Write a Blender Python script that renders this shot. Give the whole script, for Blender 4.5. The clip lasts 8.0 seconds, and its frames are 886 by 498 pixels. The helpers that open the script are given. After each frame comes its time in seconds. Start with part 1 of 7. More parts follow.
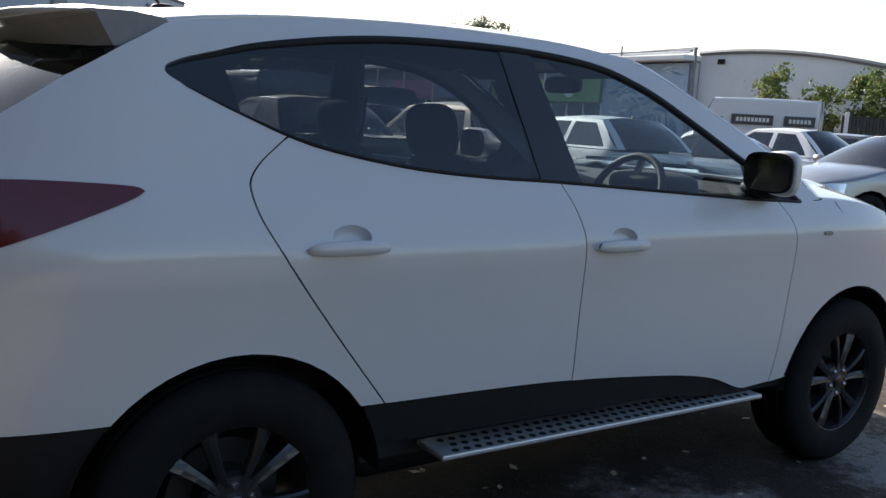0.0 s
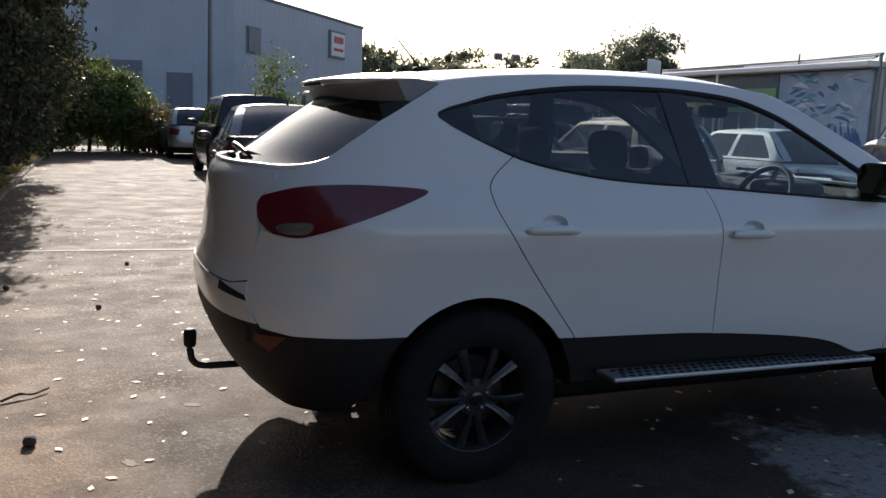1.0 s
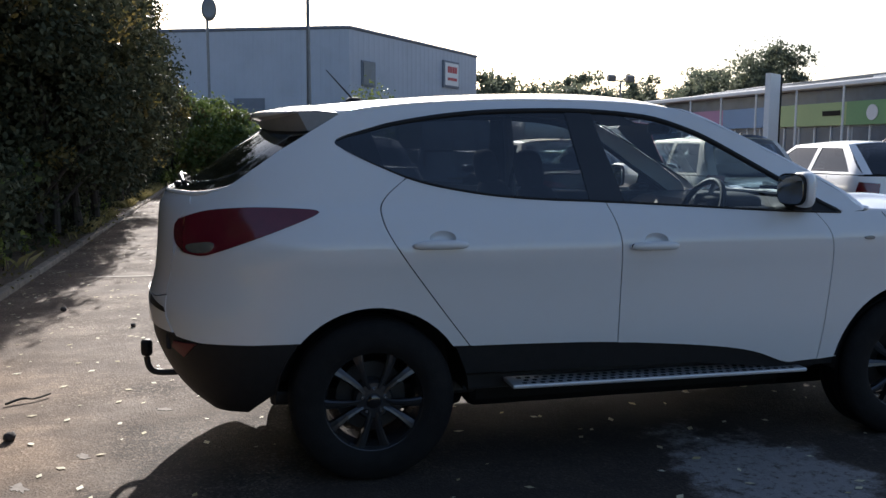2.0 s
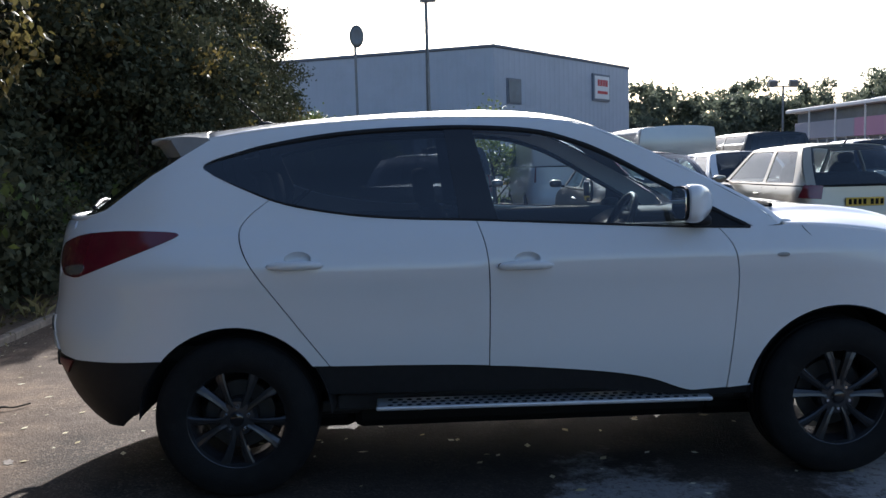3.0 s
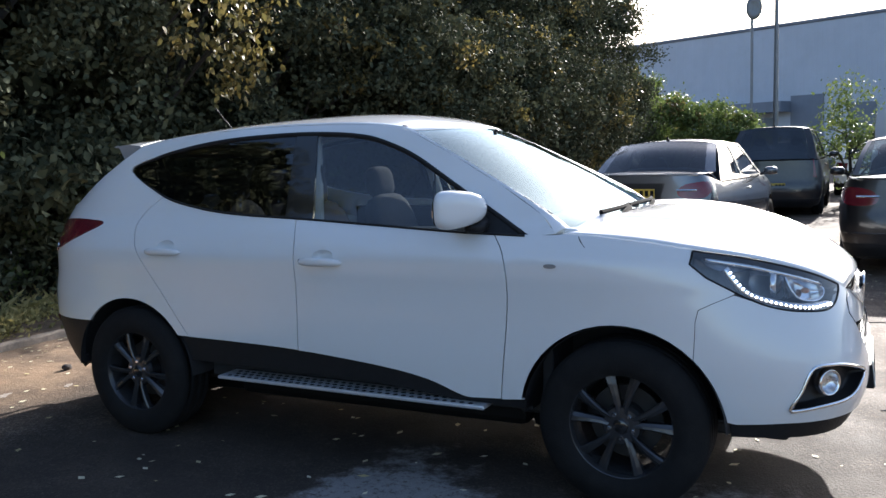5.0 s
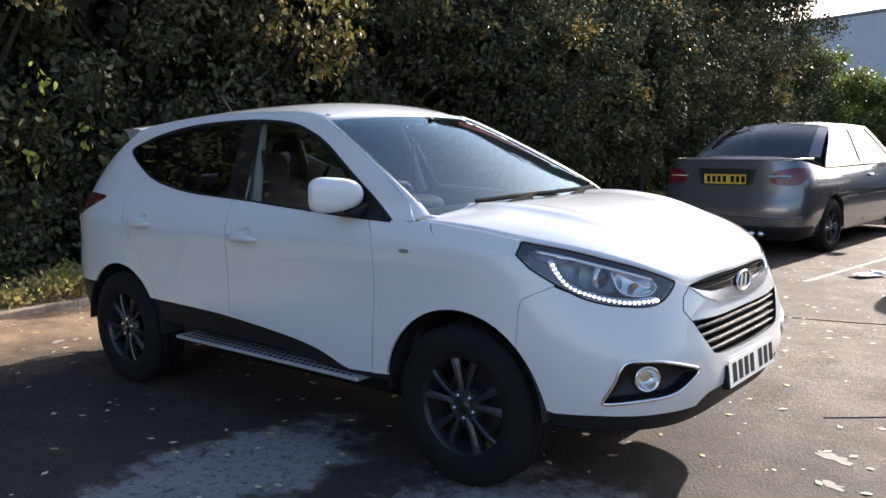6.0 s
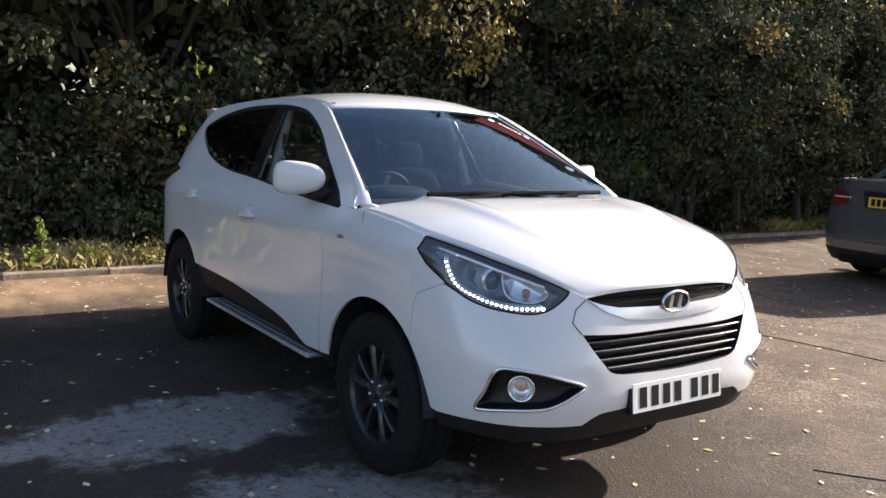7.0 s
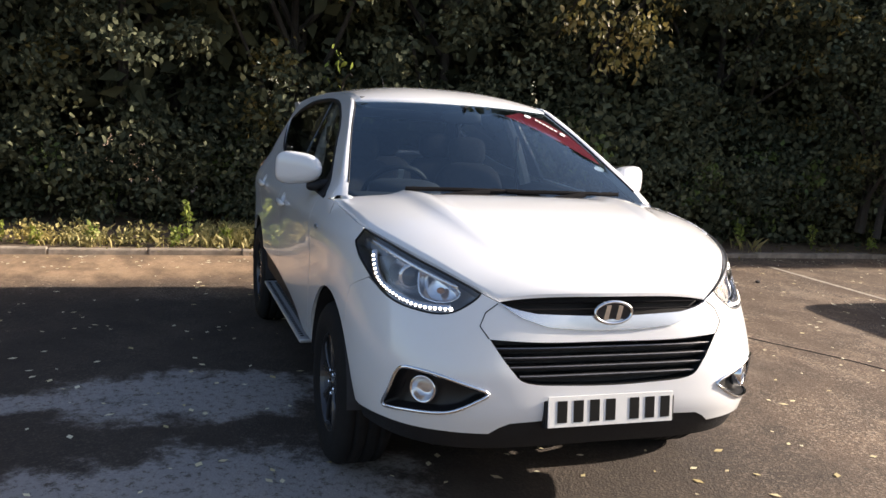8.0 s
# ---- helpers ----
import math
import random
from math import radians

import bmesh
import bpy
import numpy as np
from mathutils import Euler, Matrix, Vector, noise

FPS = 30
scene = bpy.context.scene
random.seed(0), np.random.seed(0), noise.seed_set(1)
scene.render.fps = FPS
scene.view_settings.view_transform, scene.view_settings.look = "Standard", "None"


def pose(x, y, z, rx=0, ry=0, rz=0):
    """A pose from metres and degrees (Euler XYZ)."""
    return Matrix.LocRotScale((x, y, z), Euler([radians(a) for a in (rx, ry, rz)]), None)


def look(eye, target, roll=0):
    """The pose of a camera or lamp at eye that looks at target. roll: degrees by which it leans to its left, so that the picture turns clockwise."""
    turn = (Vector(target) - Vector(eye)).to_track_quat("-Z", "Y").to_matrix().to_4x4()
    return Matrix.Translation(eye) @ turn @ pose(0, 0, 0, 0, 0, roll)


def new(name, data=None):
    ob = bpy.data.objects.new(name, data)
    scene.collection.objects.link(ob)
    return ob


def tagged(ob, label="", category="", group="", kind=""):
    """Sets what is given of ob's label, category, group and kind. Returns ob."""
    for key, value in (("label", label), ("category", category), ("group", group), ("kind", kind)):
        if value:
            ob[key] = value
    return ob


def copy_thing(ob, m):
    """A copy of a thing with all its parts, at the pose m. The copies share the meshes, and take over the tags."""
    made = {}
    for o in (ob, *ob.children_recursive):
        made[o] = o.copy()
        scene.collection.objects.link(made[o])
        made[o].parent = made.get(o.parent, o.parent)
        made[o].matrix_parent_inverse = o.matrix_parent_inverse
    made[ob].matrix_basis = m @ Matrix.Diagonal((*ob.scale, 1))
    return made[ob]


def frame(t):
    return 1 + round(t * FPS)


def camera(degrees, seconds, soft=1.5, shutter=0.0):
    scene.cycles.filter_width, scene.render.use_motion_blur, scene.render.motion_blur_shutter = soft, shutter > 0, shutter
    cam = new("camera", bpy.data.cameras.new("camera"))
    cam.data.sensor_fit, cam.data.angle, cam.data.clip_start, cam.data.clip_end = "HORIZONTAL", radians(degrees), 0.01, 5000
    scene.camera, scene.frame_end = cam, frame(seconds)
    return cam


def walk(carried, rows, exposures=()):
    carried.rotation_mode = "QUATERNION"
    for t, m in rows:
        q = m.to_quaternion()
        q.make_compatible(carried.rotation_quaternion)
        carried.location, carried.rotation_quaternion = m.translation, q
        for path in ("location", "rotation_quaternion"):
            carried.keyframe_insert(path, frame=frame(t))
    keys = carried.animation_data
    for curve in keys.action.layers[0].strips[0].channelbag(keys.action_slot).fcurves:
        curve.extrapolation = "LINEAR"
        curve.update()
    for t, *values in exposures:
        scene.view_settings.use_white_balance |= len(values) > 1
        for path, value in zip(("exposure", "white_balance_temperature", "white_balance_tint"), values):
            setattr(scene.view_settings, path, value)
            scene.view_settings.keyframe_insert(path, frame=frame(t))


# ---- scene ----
cam = camera(55.0, 8.0)
PATH = [
    (0, (-0.717, -2.833, 1.354), (0.377, -1.187, 1.046), 3.4),
    (0.5, (-1.143, -3.318, 1.356), (-0.168, -1.599, 1.047), 3.6),
    (1, (-1.36, -3.759, 1.402), (-0.605, -1.931, 1.107), 2.3),
    (1.5, (-1.1, -4.181, 1.419), (-0.516, -2.288, 1.147), 1.3),
    (2, (-0.543, -4.32, 1.417), (-0.074, -2.391, 1.175), 0.2),
    (3.5, (1.46, -4.503, 1.416), (1.279, -2.52, 1.229), -1.7),
    (4, (2.178, -4.442, 1.448), (1.728, -2.502, 1.264), -1.5),
    (4.5, (2.864, -4.32, 1.452), (2.177, -2.452, 1.261), -1.5),
    (5.8, (4.539, -3.721, 1.46), (3.35, -2.135, 1.198), -1.7),
    (6, (4.804, -3.578, 1.478), (3.537, -2.054, 1.214), -1.2),
    (6.5, (5.268, -3.107, 1.447), (3.811, -1.763, 1.177), 0.9),
    (7, (5.702, -2.637, 1.463), (4.066, -1.519, 1.192), 2.3),
    (7.5, (6.004, -2.134, 1.476), (4.226, -1.261, 1.199), 3.1),
    (8, (6.167, -1.595, 1.499), (4.296, -0.955, 1.199), 3.4),
]
EXPOSURES = [(0.0, 1.15, 6450, 12), (0.5, 1.05, 6400, 12), (1.0, 0.68, 6400, 14), (2.2, 0.85, 6000, 13), (3.5, 1.0, 5750, 12), (4.7, 1.55, 5950, 12), (6.0, 1.55, 6300, 14), (8.0, 1.38, 6950, 16)]
walk(cam, [(t, look(eye, target, roll)) for t, eye, target, roll in PATH], EXPOSURES)

# ---- world, sun ----
SUN_EL, SUN_AZ = 24.3, 5.0  # degrees above the ground, degrees from +y towards +x
world = bpy.data.worlds.new("sky")
scene.world = world
world.use_nodes = True
wn = world.node_tree
wn.nodes.clear()
sky = wn.nodes.new("ShaderNodeTexSky")
sky.sky_type = "NISHITA"
sky.sun_disc = False
sky.sun_elevation, sky.sun_rotation = radians(SUN_EL), radians(SUN_AZ)
sky.air_density, sky.dust_density, sky.ozone_density = 1.0, 2.0, 1.2
bg = wn.nodes.new("ShaderNodeBackground")
bg.inputs[1].default_value = 0.10
wo = wn.nodes.new("ShaderNodeOutputWorld")
wn.links.new(sky.outputs[0], bg.inputs[0])
wn.links.new(bg.outputs[0], wo.inputs[0])
sd = bpy.data.lights.new("sun", "SUN")
sd.energy, sd.angle, sd.color = 5.0, radians(0.6), (1.0, 0.93, 0.82)
sun = new("sun", sd)
ce = math.cos(radians(SUN_EL))
SUN_DIR = Vector((math.sin(radians(SUN_AZ)) * ce, math.cos(radians(SUN_AZ)) * ce, math.sin(radians(SUN_EL))))
sun.matrix_world = look((0, 0, 30), Vector((0, 0, 30)) - SUN_DIR)

# ---- materials ----
def mat(name, color, rough=0.5, metal=0.0, var=0.0, scale=8.0, bump=0.0, bump_scale=60.0, coat=0.0, spec=0.5, dirt=None, dirt_scale=2.0, dirt_amount=0.5, per_object=0.0):
    """Procedural surface: base colour, two scales of variation, stains and fine relief."""
    m = bpy.data.materials.new(name)
    m.use_nodes = True
    nt = m.node_tree
    b = nt.nodes["Principled BSDF"]
    b.inputs["Base Color"].default_value = (*color, 1)
    b.inputs["Roughness"].default_value = rough
    b.inputs["Metallic"].default_value = metal
    b.inputs["Specular IOR Level"].default_value = spec
    if coat:
        b.inputs["Coat Weight"].default_value = coat
        b.inputs["Coat Roughness"].default_value = 0.03
    tc = nt.nodes.new("ShaderNodeTexCoord")
    last = None
    if var or dirt or per_object:
        n1 = nt.nodes.new("ShaderNodeTexNoise")
        n1.inputs["Scale"].default_value = scale
        n1.inputs["Detail"].default_value = 6
        n1.inputs["Roughness"].default_value = 0.65
        nt.links.new(tc.outputs["Object"], n1.inputs["Vector"])
        mr = nt.nodes.new("ShaderNodeMapRange")
        mr.inputs[1].default_value, mr.inputs[2].default_value = 0.25, 0.75
        mr.inputs[3].default_value, mr.inputs[4].default_value = 1 - var, 1 + var
        nt.links.new(n1.outputs["Fac"], mr.inputs[0])
        fac = mr.outputs[0]
        if per_object:
            oi = nt.nodes.new("ShaderNodeObjectInfo")
            m2 = nt.nodes.new("ShaderNodeMapRange")
            m2.inputs[3].default_value, m2.inputs[4].default_value = 1 - per_object, 1 + per_object
            nt.links.new(oi.outputs["Random"], m2.inputs[0])
            mm = nt.nodes.new("ShaderNodeMath")
            mm.operation = "MULTIPLY"
            nt.links.new(fac, mm.inputs[0])
            nt.links.new(m2.outputs[0], mm.inputs[1])
            fac = mm.outputs[0]
        vm = nt.nodes.new("ShaderNodeVectorMath")
        vm.operation = "SCALE"
        vm.inputs[0].default_value = color
        nt.links.new(fac, vm.inputs["Scale"])
        last = vm.outputs[0]
    if dirt:
        n2 = nt.nodes.new("ShaderNodeTexNoise")
        n2.inputs["Scale"].default_value = dirt_scale
        n2.inputs["Detail"].default_value = 8
        n2.inputs["Roughness"].default_value = 0.7
        nt.links.new(tc.outputs["Object"], n2.inputs["Vector"])
        r2 = nt.nodes.new("ShaderNodeMapRange")
        r2.inputs[1].default_value, r2.inputs[2].default_value = 0.5, 0.75
        r2.inputs[3].default_value, r2.inputs[4].default_value = 0.0, dirt_amount
        nt.links.new(n2.outputs["Fac"], r2.inputs[0])
        mx = nt.nodes.new("ShaderNodeMix")
        mx.data_type = "RGBA"
        nt.links.new(r2.outputs[0], mx.inputs["Factor"])
        nt.links.new(last, mx.inputs["A"])
        mx.inputs["B"].default_value = (*dirt, 1)
        last = mx.outputs["Result"]
    if last is not None:
        nt.links.new(last, b.inputs["Base Color"])
    if bump:
        n3 = nt.nodes.new("ShaderNodeTexNoise")
        n3.inputs["Scale"].default_value = bump_scale
        n3.inputs["Detail"].default_value = 5
        nt.links.new(tc.outputs["Object"], n3.inputs["Vector"])
        bp = nt.nodes.new("ShaderNodeBump")
        bp.inputs["Strength"].default_value = bump
        bp.inputs["Distance"].default_value = 0.01
        nt.links.new(n3.outputs["Fac"], bp.inputs["Height"])
        nt.links.new(bp.outputs[0], b.inputs["Normal"])
    return m


def glass_mat(name, tint, gloss=0.02, ior=1.5, sheen=(0.95, 0.97, 1.0)):
    """Thin pane: tinted see-through with a Fresnel-driven mirror coat."""
    m = bpy.data.materials.new(name)
    m.use_nodes = True
    nt = m.node_tree
    nt.nodes.clear()
    o = nt.nodes.new("ShaderNodeOutputMaterial")
    t = nt.nodes.new("ShaderNodeBsdfTransparent")
    t.inputs[0].default_value = (*tint, 1)
    g = nt.nodes.new("ShaderNodeBsdfGlossy")
    g.inputs["Roughness"].default_value = gloss
    g.inputs["Color"].default_value = (*sheen, 1)
    lw = nt.nodes.new("ShaderNodeLayerWeight")
    lw.inputs[0].default_value = 0.5
    pw = nt.nodes.new("ShaderNodeMath")
    pw.operation = "POWER"
    nt.links.new(lw.outputs["Facing"], pw.inputs[0])
    pw.inputs[1].default_value = 5.0
    f0 = 2 * ((ior - 1) / (ior + 1)) ** 2
    f = nt.nodes.new("ShaderNodeMath")
    f.operation = "MULTIPLY_ADD"
    nt.links.new(pw.outputs[0], f.inputs[0])
    f.inputs[1].default_value, f.inputs[2].default_value = 0.95 - f0, f0
    mx = nt.nodes.new("ShaderNodeMixShader")
    nt.links.new(f.outputs[0], mx.inputs[0])
    nt.links.new(t.outputs[0], mx.inputs[1])
    nt.links.new(g.outputs[0], mx.inputs[2])
    nt.links.new(mx.outputs[0], o.inputs[0])
    return m


def glow_mat(name, color, strength):
    m = bpy.data.materials.new(name)
    m.use_nodes = True
    b = m.node_tree.nodes["Principled BSDF"]
    b.inputs["Base Color"].default_value = (0.8, 0.8, 0.8, 1)
    b.inputs["Emission Color"].default_value = (*color, 1)
    b.inputs["Emission Strength"].default_value = strength
    return m


WHITE = mat("white_paint", (0.70, 0.71, 0.72), 0.32, var=0.015, scale=3.0, coat=1.0, dirt=(0.55, 0.52, 0.47), dirt_scale=3.0, dirt_amount=0.17)
PLASTIC = mat("black_trim", (0.013, 0.0135, 0.015), 0.55, var=0.2, scale=30, bump=0.15, bump_scale=400, spec=0.25)
GLOSSBLACK = mat("gloss_black", (0.012, 0.012, 0.013), 0.12, coat=0.5)
DARKIN = mat("cabin_dark", (0.02, 0.02, 0.022), 0.8, var=0.25, scale=20)
SEATCLOTH = mat("seat_cloth", (0.03, 0.03, 0.034), 0.9, var=0.3, scale=40, bump=0.2, bump_scale=300)
TRIMGREY = mat("cabin_grey", (0.32, 0.32, 0.31), 0.75, var=0.1, scale=20)
RUBBER = mat("tyre_rubber", (0.0085, 0.0085, 0.009), 0.82, var=0.35, scale=14, bump=0.2, bump_scale=120, dirt=(0.09, 0.08, 0.07), dirt_scale=9, dirt_amount=0.08, spec=0.25)
ALLOY = mat("alloy_grey", (0.060, 0.062, 0.068), 0.26, metal=0.6, var=0.12, scale=10, dirt=(0.09, 0.08, 0.07), dirt_scale=14, dirt_amount=0.5)
CHROME = mat("chrome", (0.82, 0.83, 0.85), 0.09, metal=1.0, var=0.03)
STEELBLACK = mat("black_steel", (0.015, 0.014, 0.014), 0.55, var=0.3, scale=20, bump=0.2, bump_scale=150)
RED = mat("red_lens", (0.12, 0.010, 0.019), 0.12, var=0.15, scale=12, coat=0.9)
LAMPGREY = mat("lamp_grey", (0.25, 0.26, 0.28), 0.25, metal=0.6, var=0.2, scale=25)
LAMPBODY = mat("lamp_body", (0.20, 0.21, 0.225), 0.28, metal=0.5, var=0.2, scale=25)
REPEATER = mat("repeater_lens", (0.22, 0.22, 0.225), 0.2, var=0.1, scale=30, coat=0.5)
SLATEDGE = mat("slat_edge", (0.20, 0.20, 0.21), 0.25, metal=0.6, var=0.1)
DARKRED = mat("dark_red_lens", (0.07, 0.006, 0.012), 0.1, var=0.2, scale=12, coat=0.9)
CLEARLENS = glass_mat("clear_lens", (0.93, 0.94, 0.95))
REFLECTOR = mat("lamp_silver", (0.75, 0.76, 0.78), 0.18, metal=0.9, var=0.1, scale=25)
SMOKED = mat("lamp_dark", (0.03, 0.03, 0.034), 0.25, metal=0.3, var=0.2, scale=25)
AMBER = mat("amber_lens", (0.45, 0.20, 0.08), 0.2, var=0.1, coat=0.5)
GLASS = glass_mat("window_glass", (0.88, 0.92, 0.91))
SCREEN = glass_mat("windscreen_glass", (0.48, 0.56, 0.60), 0.01, ior=1.58, sheen=(0.66, 0.86, 1.0))
PRIVACY = glass_mat("privacy_glass", (0.21, 0.23, 0.25))
REARGLASS = glass_mat("rear_screen_glass", (0.26, 0.28, 0.30), ior=1.5, sheen=(0.50, 0.55, 0.60))
MIRROR = mat("mirror_glass", (0.9, 0.9, 0.92), 0.02, metal=1.0)
PLATEWHITE = mat("plate_white", (0.72, 0.72, 0.70), 0.35, var=0.05, scale=20)
PLATEYELLOW = mat("plate_yellow", (0.56, 0.38, 0.05), 0.35, var=0.05, scale=20)
INK = mat("black_ink", (0.006, 0.006, 0.006), 0.6, var=0.1, spec=0.15)
STEP = mat("brushed_step", (0.60, 0.61, 0.63), 0.40, metal=0.55, var=0.1, scale=30)
WIPER = mat("wiper_black", (0.008, 0.008, 0.009), 0.9, var=0.1, spec=0.05)
SATINBLACK = mat("satin_black", (0.010, 0.010, 0.011), 0.42, var=0.1, scale=30, spec=0.35)
REFLEXRED = mat("reflex_red", (0.11, 0.007, 0.013), 0.35, var=0.15, scale=20, spec=0.3, coat=0.15)
HEADLINING = mat("headlining", (0.10, 0.10, 0.10), 0.9, var=0.1, scale=30)
LED = glow_mat("led_white", (1.0, 0.98, 0.92), 2.4)


# ---- mesh tools ----
def obj(name, me, material, parent=None, label="", smooth=False):
    ob = new(name, me)
    if material is not None and not me.materials:
        me.materials.append(material)
    if smooth:
        me.polygons.foreach_set("use_smooth", [True] * len(me.polygons))
    if parent is not None:
        ob.parent = parent
    if label:
        ob["label"] = label
    return ob


def part(name, bm, material, parent=None, label="", smooth=False):
    me = bpy.data.meshes.new(name)
    bm.normal_update()
    bm.to_mesh(me)
    bm.free()
    return obj(name, me, material, parent, label, smooth)


def thing(name, label, category, at=(0, 0, 0), rz=0.0, group="", kind=""):
    e = new(name)
    e.empty_display_size = 0.2
    e.matrix_basis = pose(*at, 0, 0, rz)
    return tagged(e, label, category, group, kind)


def spline(pts, n=8, closed=False):
    """Catmull-Rom through the points, n steps a span."""
    pts = [Vector(p) for p in pts]
    out, k = [], len(pts)
    spans = k if closed else k - 1
    for i in range(spans):
        if closed:
            p0, p1, p2, p3 = (pts[(i + j) % k] for j in (-1, 0, 1, 2))
        else:
            p1, p2 = pts[i], pts[i + 1]
            p0 = pts[i - 1] if i else p1 * 2 - p2
            p3 = pts[i + 2] if i + 2 < k else p2 * 2 - p1
        for s in range(n):
            t = s / n
            out.append(0.5 * ((2 * p1) + (p2 - p0) * t + (2 * p0 - 5 * p1 + 4 * p2 - p3) * t * t + (3 * p1 - p0 - 3 * p2 + p3) * t ** 3))
    if not closed:
        out.append(pts[-1])
    return out


def resample(pts, n):
    """n points at even steps along a polyline."""
    d = [0.0]
    for a, b in zip(pts, pts[1:]):
        d.append(d[-1] + (b - a).length)
    out, j = [], 0
    for i in range(n):
        s = d[-1] * i / (n - 1)
        while j < len(pts) - 2 and d[j + 1] < s:
            j += 1
        w = (s - d[j]) / max(d[j + 1] - d[j], 1e-9)
        out.append(pts[j].lerp(pts[j + 1], min(max(w, 0), 1)))
    return out


def table(rows):
    xs, ys = [r[0] for r in rows], [r[1] for r in rows]
    # smooth monotone-ish cubic through the rows
    m = [0.0] * len(xs)
    for i in range(1, len(xs) - 1):
        a, b = (ys[i] - ys[i - 1]) / (xs[i] - xs[i - 1]), (ys[i + 1] - ys[i]) / (xs[i + 1] - xs[i])
        m[i] = 0.0 if a * b <= 0 else 2 * a * b / (a + b)
    m[0] = (ys[1] - ys[0]) / (xs[1] - xs[0])
    m[-1] = (ys[-1] - ys[-2]) / (xs[-1] - xs[-2])

    def f(x):
        if x <= xs[0]:
            return ys[0]
        if x >= xs[-1]:
            return ys[-1]
        i = max(k for k in range(len(xs) - 1) if xs[k] <= x)
        h = xs[i + 1] - xs[i]
        t = (x - xs[i]) / h
        return (2 * t ** 3 - 3 * t * t + 1) * ys[i] + (t ** 3 - 2 * t * t + t) * h * m[i] + (3 * t * t - 2 * t ** 3) * ys[i + 1] + (t ** 3 - t * t) * h * m[i + 1]
    return f


def inside(p, loop):
    x, y, hit = p[0], p[1], False
    for (x0, y0), (x1, y1) in zip(loop, loop[1:] + loop[:1]):
        if (y0 > y) != (y1 > y) and x < (x1 - x0) * (y - y0) / (y1 - y0) + x0:
            hit = not hit
    return hit


def dense(loop, step):
    out = []
    for a, b in zip(loop, loop[1:] + loop[:1]):
        k = max(1, math.ceil(math.hypot(b[0] - a[0], b[1] - a[1]) / step))
        out += [(a[0] + (b[0] - a[0]) * i / k, a[1] + (b[1] - a[1]) * i / k) for i in range(k)]
    return out


def fill(loop, holes=(), step=0.05):
    """Triangles of a flat outline with holes, with a grid of inner points. Returns points, triangles, rings of indices."""
    from mathutils.geometry import delaunay_2d_cdt
    rings = [dense(list(r), step) for r in (loop, *holes)]
    pts, edges, idx = [], [], []
    for r in rings:
        base = len(pts)
        pts += r
        idx.append(list(range(base, base + len(r))))
        edges += [(base + i, base + (i + 1) % len(r)) for i in range(len(r))]
    us, vs = [p[0] for p in rings[0]], [p[1] for p in rings[0]]
    nu, nv = int((max(us) - min(us)) / step) + 1, int((max(vs) - min(vs)) / step) + 1
    ring_np = np.array(pts)
    for i in range(nu):
        for j in range(nv):
            q = (min(us) + (i + 0.5) * step, min(vs) + (j + 0.5) * step)
            if inside(q, rings[0]) and not any(inside(q, h) for h in rings[1:]):
                if np.min(np.hypot(ring_np[:, 0] - q[0], ring_np[:, 1] - q[1])) > 0.45 * step:
                    pts.append(q)
    vo, _, fo, ov, _, _ = delaunay_2d_cdt([Vector(p) for p in pts], edges, [], 0, 1e-6)
    back = {}
    for k, src in enumerate(ov):
        for s in src:
            back[s] = k
    tris = []
    for f in fo:
        c = sum((vo[i] for i in f), Vector((0, 0))) / len(f)
        if inside(c, rings[0]) and not any(inside(c, h) for h in rings[1:]):
            tris.append(tuple(f))
    return [tuple(v) for v in vo], tris, [[back[i] for i in r] for r in idx]


def tube(pts, radius, sides=8, cap=True):
    """A round bar along a polyline; radius may be one value or one for each point."""
    bm = bmesh.new()
    pts = [Vector(p) for p in pts]
    rings = []
    up = Vector((0, 0, 1))
    for i, p in enumerate(pts):
        d = (pts[min(i + 1, len(pts) - 1)] - pts[max(i - 1, 0)]).normalized()
        a = d.cross(up)
        if a.length < 1e-3:
            a = d.cross(Vector((1, 0, 0)))
        a.normalize()
        b = d.cross(a)
        r = radius[i] if isinstance(radius, (list, tuple)) else radius
        rings.append([bm.verts.new(p + (a * math.cos(k * math.tau / sides) + b * math.sin(k * math.tau / sides)) * r) for k in range(sides)])
    for r0, r1 in zip(rings, rings[1:]):
        for k in range(sides):
            bm.faces.new((r0[k], r0[(k + 1) % sides], r1[(k + 1) % sides], r1[k]))
    if cap:
        bm.faces.new(rings[0][::-1])
        bm.faces.new(rings[-1])
    bmesh.ops.recalc_face_normals(bm, faces=bm.faces)
    return bm


def box(lo, hi, bevel=0.0, segments=2):
    bm = bmesh.new()
    bmesh.ops.create_cube(bm, size=1)
    for v in bm.verts:
        v.co = Vector([lo[k] + (v.co[k] + 0.5) * (hi[k] - lo[k]) for k in range(3)])
    if bevel:
        bmesh.ops.bevel(bm, geom=list(bm.edges), offset=bevel, segments=segments, profile=0.5, affect="EDGES")
    return bm


